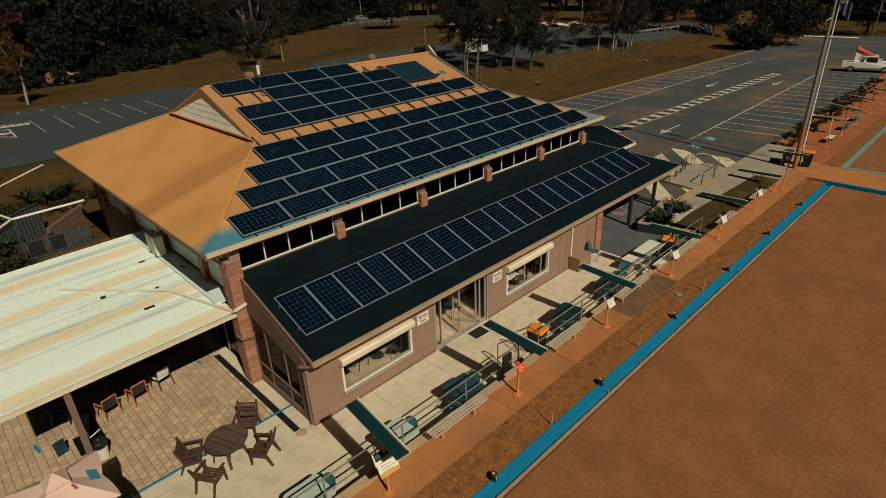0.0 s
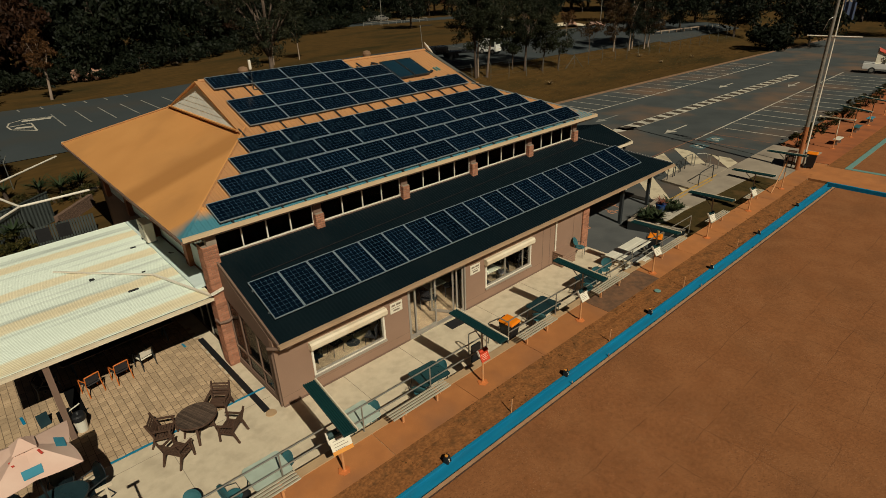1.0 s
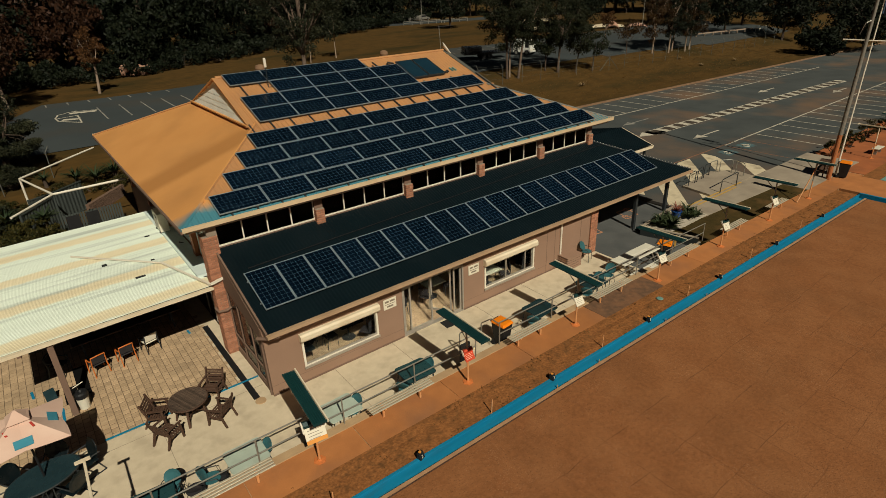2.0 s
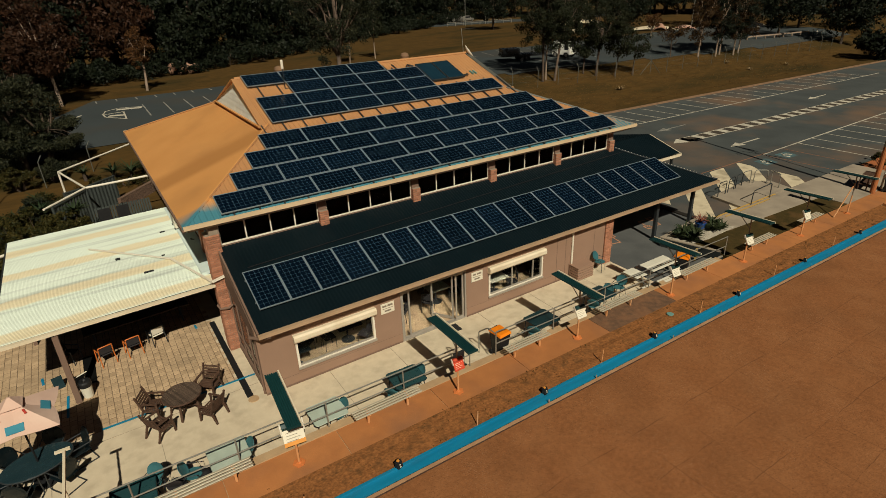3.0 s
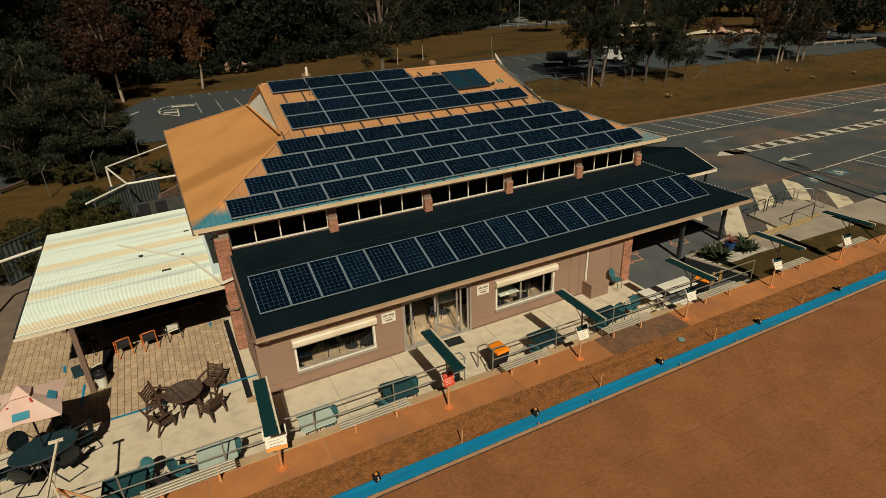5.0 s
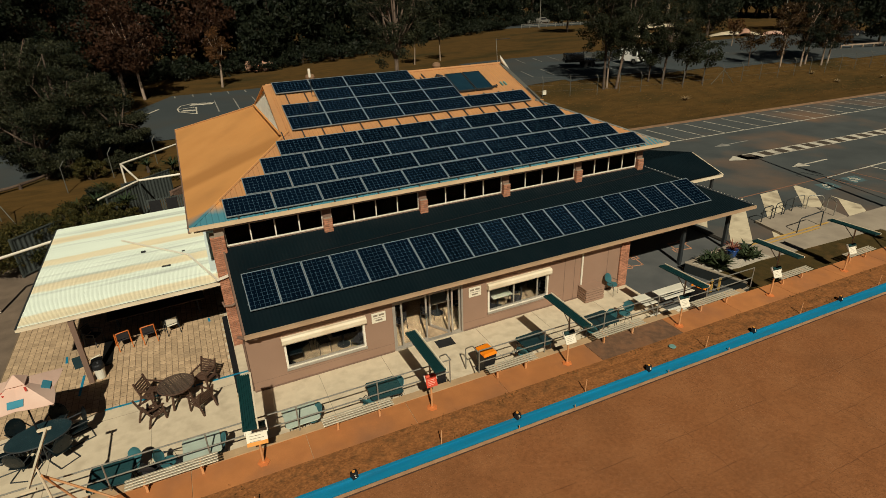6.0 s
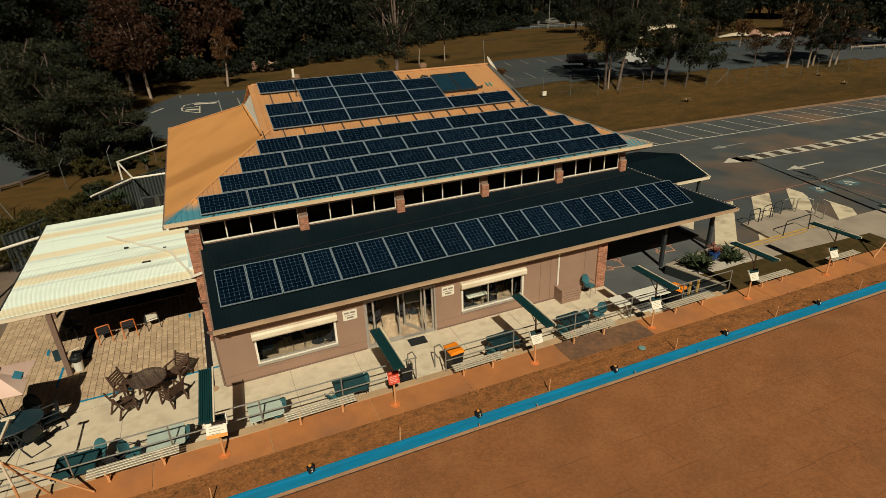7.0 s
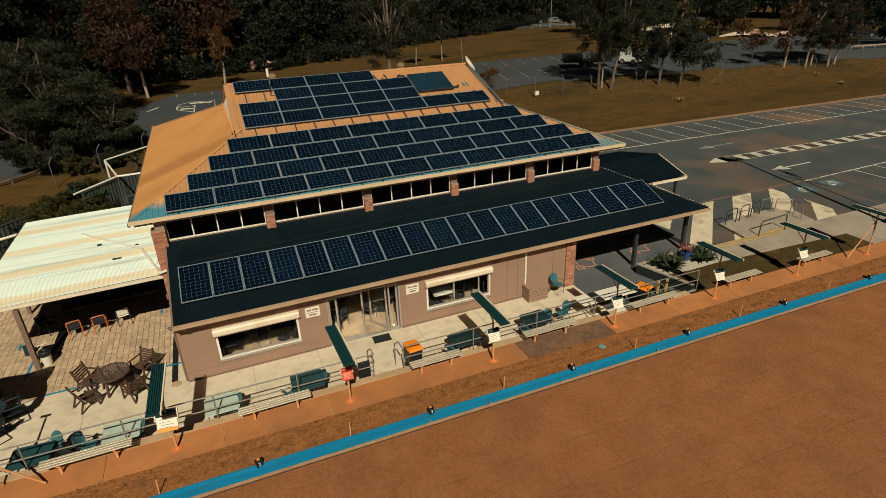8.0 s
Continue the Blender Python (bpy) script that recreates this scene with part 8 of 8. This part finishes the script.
for k, (x, y) in enumerate(((47.95, 30.75), (70.95, 29.6), (78.5, 28.9), (71.3, 33.0))):
    blade_plant(x, y, TZ(x, y), 22, 0.75 if k == 0 else 0.5, "leaf_dry", "pale dry tussock plant on the grass bank", wide=0.05, name="tussock", up=1.1, seed=130 + k, group="tussocks")

# ---------------------------------------------------------------- fences and pipes


def fence_post(x, y, h=1.75, turn=0.0, brace=False):
    t = thing("fence_post", at(x, y, terrain(x, y), turn), "galvanised fence post with cranked top", "fence post", "wire fence posts")
    bm = B()
    tube(bm, [(0, 0, -0.1), (0, 0, h), (0.0, -0.12, h + 0.12), (0.0, -0.34, h + 0.36)], 0.03, 6)
    part("post", bm, "fence_steel", t)
    if brace:
        for s in (-1, 1):
            bm = B()
            tube(bm, [(0, 0, h - 0.2), (s * 1.5, 0, 0)], 0.028, 6)
            part("brace", bm, "fence_steel", t)


FL = [(29.0, 39.8), (34.3, 37.0), (40, 35.3), (45.3, 34.6), (56.7, 33.8), (65.6, 33.5), (79, 32.7), (100, 32.0)]
for (x0, y0), (x1, y1) in zip(FL, FL[1:]):
    n = max(1, round((x1 - x0) / 2.95))
    for k in range(n):
        f = k / n
        fence_post(x0 + (x1 - x0) * f, y0 + (y1 - y0) * f, turn=170, brace=(abs(x0 + (x1 - x0) * f - 56.7) < 0.3))
for h in (0.6, 1.2, 1.75, 1.98):
    bm = B()
    for (x0, y0), (x1, y1) in zip(FL, FL[1:]):
        tube(bm, [(x0, y0, terrain(x0, y0) + h), (x1, y1, terrain(x1, y1) + h)], 0.006, 4)
    tagged(new("fence_wire", finish("fence_wire", bm, "fence_steel")), "thin galvanised wire strand of the boundary fence", "fence wire", "fence wires")
for x, y in ((-8.2, 31.1), (-5.5, 33.1), (-11.3, 27.3), (-2.6, 35.0)):
    fence_post(x, y, 1.8, 130, x < -11)
t = thing("info_plate", at(34.6, 37.2, terrain(34.6, 37.2)), "small white plate on the wire fence", "sign")
bm = B()
box(bm, (-0.28, -0.01, 0.15), (0.28, 0.01, 0.6), 0.004)
part("plate", bm, "sign_white", t)

# low log rail where the verge meets the car park
LOG = [(-14.6, 31.4), (-12.5, 32.8), (-11.3, 33.5), (-9.9, 35.0), (-8.4, 36.6)]
t = thing("log_rail", at(0, 0, 0), "low weathered log rail on stumps along the car park edge", "barrier rail")
for (x0, y0), (x1, y1) in zip(LOG, LOG[1:]):
    bm = B()
    tube(bm, [(x0, y0, terrain(x0, y0) + 0.30), ((x0 + x1) / 2, (y0 + y1) / 2, terrain((x0 + x1) / 2, (y0 + y1) / 2) + 0.27), (x1, y1, terrain(x1, y1) + 0.30)], [0.12, 0.105, 0.09], 9)
    part("log", bm, "timber_grey", t)
for x, y in LOG:
    bm = B()
    tube(bm, [(x, y, terrain(x, y) - 0.1), (x + 0.02, y, terrain(x, y) + 0.40)], [0.13, 0.11], 9)
    part("stump", bm, "timber_grey", t)

# corrugated side fence and gate
for (x0, y0), (x1, y1), top in (((-4.75, 21.45), (-3.24, 23.62), 2.2), ((-8.6, 17.85), (-6.85, 19.75), 1.95), ((-4.3, 25.4), (-3.3, 25.9), 1.75), ((-3.3, 25.9), (-1.6, 27.4), 1.75)):
    ln = math.hypot(x1 - x0, y1 - y0)
    t = thing("sheet_fence", at(x0, y0, -0.45, math.degrees(math.atan2(y1 - y0, x1 - x0))), "grey-green corrugated sheet fence beside the club house", "fence", "sheet fences")
    bm = B()
    n = int(ln / 0.06)
    lo = [[bm.verts.new((k * ln / n, (0.014 if k % 4 < 2 else -0.014) + d, z)) for k in range(n + 1)] for d in (0.0, 0.006) for z in (0.05, top)]
    for k in range(n):
        bm.faces.new((lo[0][k], lo[0][k + 1], lo[1][k + 1], lo[1][k]))
        bm.faces.new((lo[2][k], lo[3][k], lo[3][k + 1], lo[2][k + 1]))
        bm.faces.new((lo[1][k], lo[1][k + 1], lo[3][k + 1], lo[3][k]))
    part("sheet", bm, "fence_grey", t)
    for z in (0.05, top - 0.03):
        bm = B()
        box(bm, (0, -0.04, z), (ln, 0.03, z + 0.06))
        part("rail", bm, "fence_grey", t)
    bm = B()
    box(bm, (-0.04, -0.05, 0), (0.04, 0.05, top + 0.05))
    part("post", bm, "fence_grey", t)
t = thing("low_fence", at(-3.1, 23.7, -0.45, 3), "low grey picket screen with dark panels behind the canopy", "fence")
for k in range(22):
    bm = B()
    box(bm, (k * 0.13, -0.01, 0.05), (k * 0.13 + 0.10, 0.01, 1.05))
    part("picket", bm, "fence_grey", t)
for x in (0.12, 1.05):
    bm = B()
    box(bm, (x, -0.03, 0.25), (x + 0.62, -0.012, 0.95))
    part("dark_panel", bm, "plastic_black", t)
t = thing("brick_edging", at(-1.75, 25.75, -0.45, 50), "low weathered brick garden wall behind the picket screen", "garden wall")
WALL_BRICK = bpy.data.meshes.new("wall_brick")
bm = B()
box(bm, (0, -0.11, 0), (0.23, 0.11, 0.076), 0.005)
bm.to_mesh(WALL_BRICK)
bm.free()
WALL_BRICK.materials.append(MATS["garden_brick"])
for k in range(9):
    for m in range(15 + k % 2):
        x0 = max(0.0, m * 0.24 - 0.12 * (k % 2))
        x1 = min(3.59, (m + 1) * 0.24 - 0.12 * (k % 2) - 0.01)
        ob = new("brick", WALL_BRICK)
        ob.parent = t
        ob.matrix_basis = pose(x0, 0.006 * math.sin(m * 5.1 + k * 2.3), k * 0.085) @ Matrix.Diagonal(((x1 - x0) / 0.23, 1, 1, 1))
bm = B()
slab(bm, [(-7.0, 16.5, -0.44), (0.3, 16.5, -0.44), (0.3, 26.0, -0.43), (-5.2, 25.0, -0.43)], 0.2)
solid("yard", bm, "concrete_grey", "bare concrete side yard behind the canopy", "yard")
t = thing("shade_frame", at(0, 0, 0), "white painted steel pipe frame over the side garden", "pipe frame")
for a, b in (((-4.36, 28.3, 1.85), (-3.18, 23.7, 1.85)), ((-4.36, 28.3, 1.85), (0.1, 33.6, 1.75)), ((-3.18, 23.7, 1.85), (0.3, 23.9, 1.85)), ((-3.18, 23.7, 1.85), (-5.1, 21.07, 1.85)), ((-6.3, 15.82, 1.85), (-8.9, 14.35, 1.85))):
    bm = B()
    tube(bm, [a, b], 0.06, 8)
    part("pipe", bm, "white_paint", t)
for x, y in ((-4.36, 28.3), (-3.18, 23.7), (-8.9, 14.35)):
    bm = B()
    tube(bm, [(x, y, -0.45), (x, y, 1.85)], 0.06, 8)
    part("leg", bm, "fence_grey" if 20 < y < 25 else "white_paint", t)

# ---------------------------------------------------------------- flagpole and far things
material("flag_cloth", (0.05, 0.075, 0.13), (0.04, 0.055, 0.10), 0.8)
t = thing("floodlight_pole", at(34.05, 0.62, -0.37), "tall grey steel floodlight pole with a rusty foot", "light pole")
bm = B()
tube(bm, [(0, 0, 0), (0, 0, 2.7)], [0.14, 0.125], 12)
part("base_shaft", bm, "orange_brown", t, "rusty lower shaft")
bm = B()
tube(bm, [(0, 0, 2.7), (0, 0, 12.9)], [0.125, 0.07], 12)
part("shaft", bm, "rail_grey", t)
bm = B()
box(bm, (-0.5, -0.06, 12.75), (0.5, 0.06, 12.85), 0.01)
part("cross_arm", bm, "galvanised", t)
for sx in (-0.32, 0.32):
    bm = B()
    box(bm, (sx - 0.2, -0.35, 12.85), (sx + 0.2, 0.2, 13.05), 0.03)
    part("floodlight", bm, "dark_metal", t)
bm = B()
tube(bm, [(-0.1, 0, 8.9), (-0.35, 0.15, 8.75), (-0.3, 0.3, 8.2)], 0.02, 6)
part("hook", bm, "galvanised", t)
t = thing("flagpole", at(35.13, 0.63, -0.37), "slim white flagpole with a cross yard and drooping flag", "flagpole")
bm = B()
tube(bm, [(0, 0, 0), (0, 0, 10.3)], [0.055, 0.03], 10)
part("shaft", bm, "white_paint", t)
bm = B()
tube(bm, [(-0.34, 1.37, 7.8), (0.24, -1.3, 7.75)], 0.04, 6)
part("yard", bm, "white_paint", t)
bm = B()
N = 9
g = [[bm.verts.new((0.05 * math.sin(i * 1.6) + 0.02 * i, -0.06 - 0.07 * i, 10.1 - 0.13 * j - 0.07 * i)) for j in range(8)] for i in range(N)]
for i in range(N - 1):
    for j in range(7):
        bm.faces.new((g[i][j], g[i + 1][j], g[i + 1][j + 1], g[i][j + 1]))
fl = part("flag", bm, "flag_cloth", t, "drooping blue flag with pale shapes")
fl.modifiers.new("thickness", "SOLIDIFY").thickness = 0.006
bm = B()
beam(bm, (-0.06, -0.12, 9.95), (-0.06, -0.4, 9.6), 0.02, 0.07)
beam(bm, (-0.06, -0.38, 9.85), (-0.06, -0.14, 9.62), 0.02, 0.07)
part("flag_cross", bm, "sign_white", t)
t = thing("tool_rack", at(34.75, 1.3, -0.37, 10), "dark timber rack beside the flagpole", "rack")
for z in (0.35, 0.75):
    bm = B()
    box(bm, (-0.7, -0.25, z), (0.7, 0.25, z + 0.05), 0.006)
    part("shelf", bm, "timber_dark", t)
for sx in (-0.65, 0.65):
    for sy in (-0.2, 0.2):
        bm = B()
        beam(bm, (sx, sy, 0), (sx, sy, 0.8), 0.06, 0.06, (0, 1, 0))
        part("leg", bm, "timber_dark", t)


def car(x, y, turn, ln, wd, ht, paint, label, category="car", pickup=False, van=False):
    z = max(terrain(x, y) + 0.05, RZ if y < 26 else -9)
    t = thing("car" if not pickup else "pickup_truck", at(x, y, z, turn), label, category)
    hw = wd / 2
    if van:
        prof = [(-ln / 2, 0.35), (-ln / 2, ht), (ln * 0.42, ht), (ln / 2, ht * 0.55), (ln / 2, 0.35)]
    elif pickup:
        prof = [(-ln / 2, 0.45), (-ln / 2, 1.05), (-ln * 0.1, 1.05), (-ln * 0.07, ht), (ln * 0.14, ht), (ln * 0.24, 1.12), (ln * 0.49, 1.0), (ln / 2, 0.45)]
    else:
        prof = [(-ln / 2, 0.35), (-ln / 2, 0.95), (-ln * 0.36, ht), (ln * 0.08, ht), (ln * 0.22, 0.95), (ln * 0.47, 0.8), (ln / 2, 0.35)]
    bm = B()
    a = [bm.verts.new((px, -hw * (0.86 if pz > 1.1 else 1), pz)) for px, pz in prof]
    b = [bm.verts.new((px, hw * (0.86 if pz > 1.1 else 1), pz)) for px, pz in prof]
    bm.faces.new(a)
    bm.faces.new(b[::-1])
    for i in range(len(prof)):
        j = (i + 1) % len(prof)
        bm.faces.new((a[i], a[j], b[j], b[i]))
    bmesh.ops.bevel(bm, geom=bm.edges[:], offset=0.05, segments=2, affect="EDGES")
    part("body", bm, paint, t)
    wx = (-ln * 0.05, ln * 0.15) if pickup else ((ln * 0.2, ln * 0.42) if van else (-ln * 0.32, ln * 0.12))
    for s in (-1, 1):
        bm = B()
        box(bm, (wx[0], s * hw * 0.93 - 0.035, 1.12 if pickup else 0.98), (wx[1], s * hw * 0.93 + 0.035, ht - 0.12), 0.02)
        part("side_window", bm, "plastic_black", t)
        for px in (-ln * 0.31, ln * 0.31):
            bm = B()
            lathe(bm, [(0.34, -0.11), (0.34, 0.11)], seg=18)
            w = part("wheel", bm, "rubber", t, at=pose(px, s * (hw - 0.1), 0.34, 90, 0, 0))
            bm = B()
            lathe(bm, [(0.2, -0.118), (0.2, 0.118)], seg=14)
            part("rim", bm, "galvanised", w)
    bm = B()
    box(bm, (ln / 2 - 0.06, -hw * 0.8, 0.6), (ln / 2 + 0.01, hw * 0.8, 0.74), 0.01)
    part("headlight_bar", bm, "sign_white", t)
    bm = B()
    if van:
        box(bm, (ln * 0.43, -hw * 0.8, ht * 0.6), (ln * 0.485, hw * 0.8, ht * 0.92), 0.02)
    else:
        beam(bm, (ln * 0.16, 0, ht - 0.08), (ln * 0.235, 0, 1.12), wd * 0.75, 0.05)
    part("windscreen", bm, "plastic_black", t)
    return t


car(77.6, 5.3, -80, 5.2, 1.85, 1.8, "car_white", "white utility pickup parked with a sail banner", "pickup", pickup=True)
t = thing("sail_banner", at(76.6, 6.6, -0.4, 20), "white and red triangular sail banner on a pole", "banner")
bm = B()
v = [bm.verts.new(p) for p in ((0, 0, 0.6), (0.15, 0, 2.9), (0, -2.6, 1.55), (0, -2.5, 0.6))]
bm.faces.new(v)
pf = part("sail", bm, "sign_white", t)
pf.modifiers.new("thickness", "SOLIDIFY").thickness = 0.01
bm = B()
v = [bm.verts.new(p) for p in ((-0.02, -0.1, 2.5), (0.12, -0.05, 2.88), (-0.02, -2.55, 1.58), (-0.02, -1.2, 1.95))]
bm.faces.new(v)
pf = part("red_corner", bm, "sign_red", t)
pf.modifiers.new("thickness", "SOLIDIFY").thickness = 0.03
for k, word in enumerate(("Bowls", "Club")):
    cu = bpy.data.curves.new("lettering", "FONT")
    cu.body = word
    cu.size = 0.62
    cu.extrude = 0.004
    cu.materials.append(MATS["plastic_black"])
    part("lettering", cu, None, t, at=pose(-0.04, -0.55, 1.45 - 0.55 * k, 90, 0, -90))
bm = B()
tube(bm, [(0, 0, 0), (0.15, 0, 2.95)], 0.02, 6)
part("pole", bm, "galvanised", t)

car(53.6, 45.4, -75, 2.6, 1.7, 2.0, "car_white", "small white truck parked beyond the gums", "truck", van=True)
t = thing("trailer", at(47.8, 47.0, terrain(47.8, 47.0) + 0.05, -25), "long dark flatbed trailer with tandem wheels", "trailer")
bm = B()
box(bm, (-3.0, -1.0, 0.6), (3.0, 1.0, 0.85), 0.02)
part("deck", bm, "car_dark", t)
bm = B()
box(bm, (-2.9, -0.95, 0.85), (-0.6, 0.95, 1.55), 0.05)
part("load", bm, "car_dark", t)
for px in (-0.4, 0.45):
    for s in (-1, 1):
        bm = B()
        lathe(bm, [(0.33, -0.1), (0.33, 0.1)], seg=16)
        part("wheel", bm, "rubber", t, at=pose(px, s * 0.95, 0.33, 90, 0, 0))
for x, y, a, p in ((84.5, 118.5, 20, "galvanised"), (90, 119, 15, "galvanised"), (104, 49.5, -60, "car_dark"), (80, 60.5, 10, "car_dark"), (92, 47, 30, "car_dark")):
    car(x, y, a, 4.5, 1.8, 1.5, p, "pale car parked far off by the road" if p == "galvanised" else "dark car parked far off in the car park")
for x, y, h in ((88, 108, 9), (80.5, 106, 8.5), (99, 58, 8), (120, 30, 8), (116, 12, 7.5), (134, 55, 9)):
    t = thing("light_pole", at(x, y, terrain(x, y)), "thin pale street light pole far off", "street lamp", "light poles")
    bm = B()
    tube(bm, [(0, 0, 0), (0, 0, h), (0.4, -0.2, h + 0.15)], 0.07, 6)
    part("pole", bm, "galvanised", t)
    bm = B()
    box(bm, (0.3, -0.35, h + 0.1), (0.75, -0.1, h + 0.2), 0.02)
    part("lamp_head", bm, "sign_white", t)
# far road, low walls and the skate bowls
bm = B()
slab(bm, [(72, 112, 1.95), (130, 100, 1.95), (131, 106, 1.95), (74, 120, 1.95)], 0.2)
solid("far_road", bm, "asphalt_far", "distant grey road beyond the grass", "road")
t = thing("white_fence", at(77, 108.6, 1.8, -10), "distant low white rail fence by the road", "fence")
for k in range(9):
    bm = B()
    beam(bm, (k * 2.2, 0, 0), (k * 2.2, 0, 0.9), 0.1, 0.1, (0, 1, 0))
    part("post", bm, "galvanised", t)
for z in (0.5, 0.85):
    bm = B()
    box(bm, (0, -0.03, z), (17.6, 0.03, z + 0.08))
    part("rail", bm, "galvanised", t)


def mound(x, y, lx, ly, h, turn, mat, label):
    t = thing("skate_bowl", at(x, y, terrain(x, y), turn), label, "skate ramp", "skate bowls")
    bm = B()
    N = 12
    g = [[bm.verts.new((-lx / 2 + lx * i / N, -ly / 2 + ly * j / 6, -0.1 + h * (1 - abs(2 * i / N - 1) ** 2.2) * (0.5 + 0.5 * math.sin(math.pi * j / 6)))) for j in range(7)] for i in range(N + 1)]
    for i in range(N):
        for j in range(6):
            bm.faces.new((g[i][j], g[i + 1][j], g[i + 1][j + 1], g[i][j + 1]))
    part("surface", bm, mat, t, smooth=True)


mound(83.2, 69.5, 13, 5, 0.9, -45, "concrete", "pale curved concrete skate bowl")
mound(93.8, 62.6, 10, 4, 0.9, -45, "concrete", "pale curved concrete skate bowl")
mound(97.9, 58.6, 4.5, 2.5, 0.9, -45, "skate_red", "skate ramp painted with red and white")
mound(93.6, 61.0, 2.6, 2, 1.4, -45, "rubble", "small skate ramp painted with faded red")
mound(96, 84, 14, 4, 1.3, -15, "concrete", "pale curved concrete skate bowl")
t = thing("barrier", at(104, 38.5, terrain(104, 38.5), -20), "white barrier gate at the car park edge", "barrier")
for k in range(4):
    bm = B()
    beam(bm, (k * 0.9, 0, 0), (k * 0.9, 0, 0.9), 0.07, 0.07, (0, 1, 0))
    part("upright", bm, "white_paint", t)
for z in (0.45, 0.85):
    bm = B()
    box(bm, (0, -0.03, z), (2.7, 0.03, z + 0.07))
    part("bar", bm, "white_paint", t)
t = thing("guard_rail", at(88, 40.5, terrain(88, 40.5), -10), "low brown timber guard rail of the car park", "guard rail")
bm = B()
box(bm, (0, -0.08, 0.35), (14, 0.08, 0.55), 0.01)
part("beam", bm, "bark_pale", t)
for k in range(8):
    bm = B()
    box(bm, (k * 2, -0.08, 0), (k * 2 + 0.15, 0.08, 0.35))
    part("post", bm, "bark_pale", t)
t = thing("rock_pile", at(12.0, 79.5, terrain(12, 79)), "pile of reddish broken rock at the wood edge", "rock pile")
rr = random.Random(5)
for k in range(24):
    bm = B()
    c = Vector((rr.uniform(-2.2, 2.2), rr.uniform(-1, 1), rr.uniform(0.0, 1.1)))
    r0 = rr.uniform(0.2, 0.5)
    box(bm, c - Vector((r0, r0 * 0.7, r0 * 0.6)), c + Vector((r0, r0 * 0.8, r0 * 0.5)), 0.06)
    bmesh.ops.rotate(bm, verts=bm.verts[:], cent=c, matrix=Matrix.Rotation(rr.uniform(0, 6), 3, Vector((rr.random(), rr.random(), 1)).normalized()))
    part("rock", bm, "rubble", t)

# dead grass and clods on the earth strip
rr = np.random.default_rng(9)
cl = []
for k in range(1300):
    x = float(rr.uniform(-12, 31.5))
    y = float(rr.uniform(-1.45, -0.5)) if k % 3 else float(rr.choice((-0.52, -1.44)) + rr.normal() * 0.05)
    if noise.noise((x * 0.7, y * 1.4, 0.3)) > -0.15:
        cl.append(((x, y, gz(x) + 0.012), float(rr.uniform(0.02, 0.07))))
ob = new("dead_grass", leaf_mesh("dead_grass", cl, 8, 0.038, "leaf_straw", 9, -0.4, 0.5, 0.3))
tagged(ob, "thin dead grass tufts on the bare earth strip", "grass", "", "stuff")
cl = []
for k in range(5000):
    x, y = float(rr.uniform(28, 95)), float(rr.uniform(25.4, 41))
    if y < 41 - 0.09 * (x - 34):
        cl.append(((x, y, terrain(x, y) + 0.04), float(rr.uniform(0.1, 0.4))))
ob = new("grass_tufts", leaf_mesh("grass_tufts", cl, 9, 0.09, "leaf_straw", 10, -0.5, 0.3, 0.3))
tagged(ob, "dry brown grass tufts on the bank", "grass", "", "stuff")

# ---------------------------------------------------------------- pieces: bricks, path slabs, pavers
brick_jobs()
path = bpy.data.objects["path_bed"]
rp = random.Random(3)
JOINTS = [-17.5, -14.4, -11.3, -8.2, -5.0, -1.8, 1.3, 4.41, 7.53, 11.3, 15.0, 18.1, 21.2, 24.4, 27.5, 30.6, 33.6, 36.4]
for x, xe in zip(JOINTS, JOINTS[1:]):
    bm = B()
    za, zb = gz(x), gz(xe)
    slab(bm, [(x + 0.008, -0.46, za), (xe - 0.008, -0.46, zb), (xe - 0.008, 0.598, zb), (x + 0.008, 0.598, za)], 0.05)
    worn = 11 < x < 12
    part("path_slab", bm, "path_worn" if worn else "path_concrete", path, "stained grey-brown slab" if worn else "")
PAVER = bpy.data.meshes.new("paver")
bm = B()
box(bm, (0, 0, -0.03), (0.29, 0.215, 0.028), 0.006)
bm.to_mesh(PAVER)
bm.free()
PAVER.materials.append(MATS["paver"])
count = 0
rest = B()
PW, PD = 0.205, 0.225
for i in range(37):
    x0 = PAVE0 + 0.05 + i * PW
    shift = 0.5 if i % 2 else 0.0
    for j in range(52):
        y0 = 5.14 + (j - shift) * PD
        ya, yb = max(y0, 5.14), y0 + PD - 0.026 - 0.006 * ((i * 7 + j * 13) % 5 - 2) * 0.5
        if yb - ya < 0.05 or y0 > 16.6:
            continue
        if -4.2 < x0 < -0.4 and y0 < 8.6 and count < 300:
            ob = new("paver", PAVER)
            ob.parent = PAVING
            ob.matrix_basis = pose(x0, ya, PATIO - 0.028 + rp.uniform(-0.003, 0.003)) @ Matrix.Diagonal(((PW - 0.017) / 0.29, (yb - ya) / 0.215, 1, 1))
            count += 1
        else:
            dz = rp.uniform(-0.003, 0.003)
            box(rest, (x0, ya, PATIO - 0.05), (x0 + PW - 0.017, yb, PATIO + dz))
tagged(part("paver_field", rest, "paver_field", PAVING), kind="stuff")
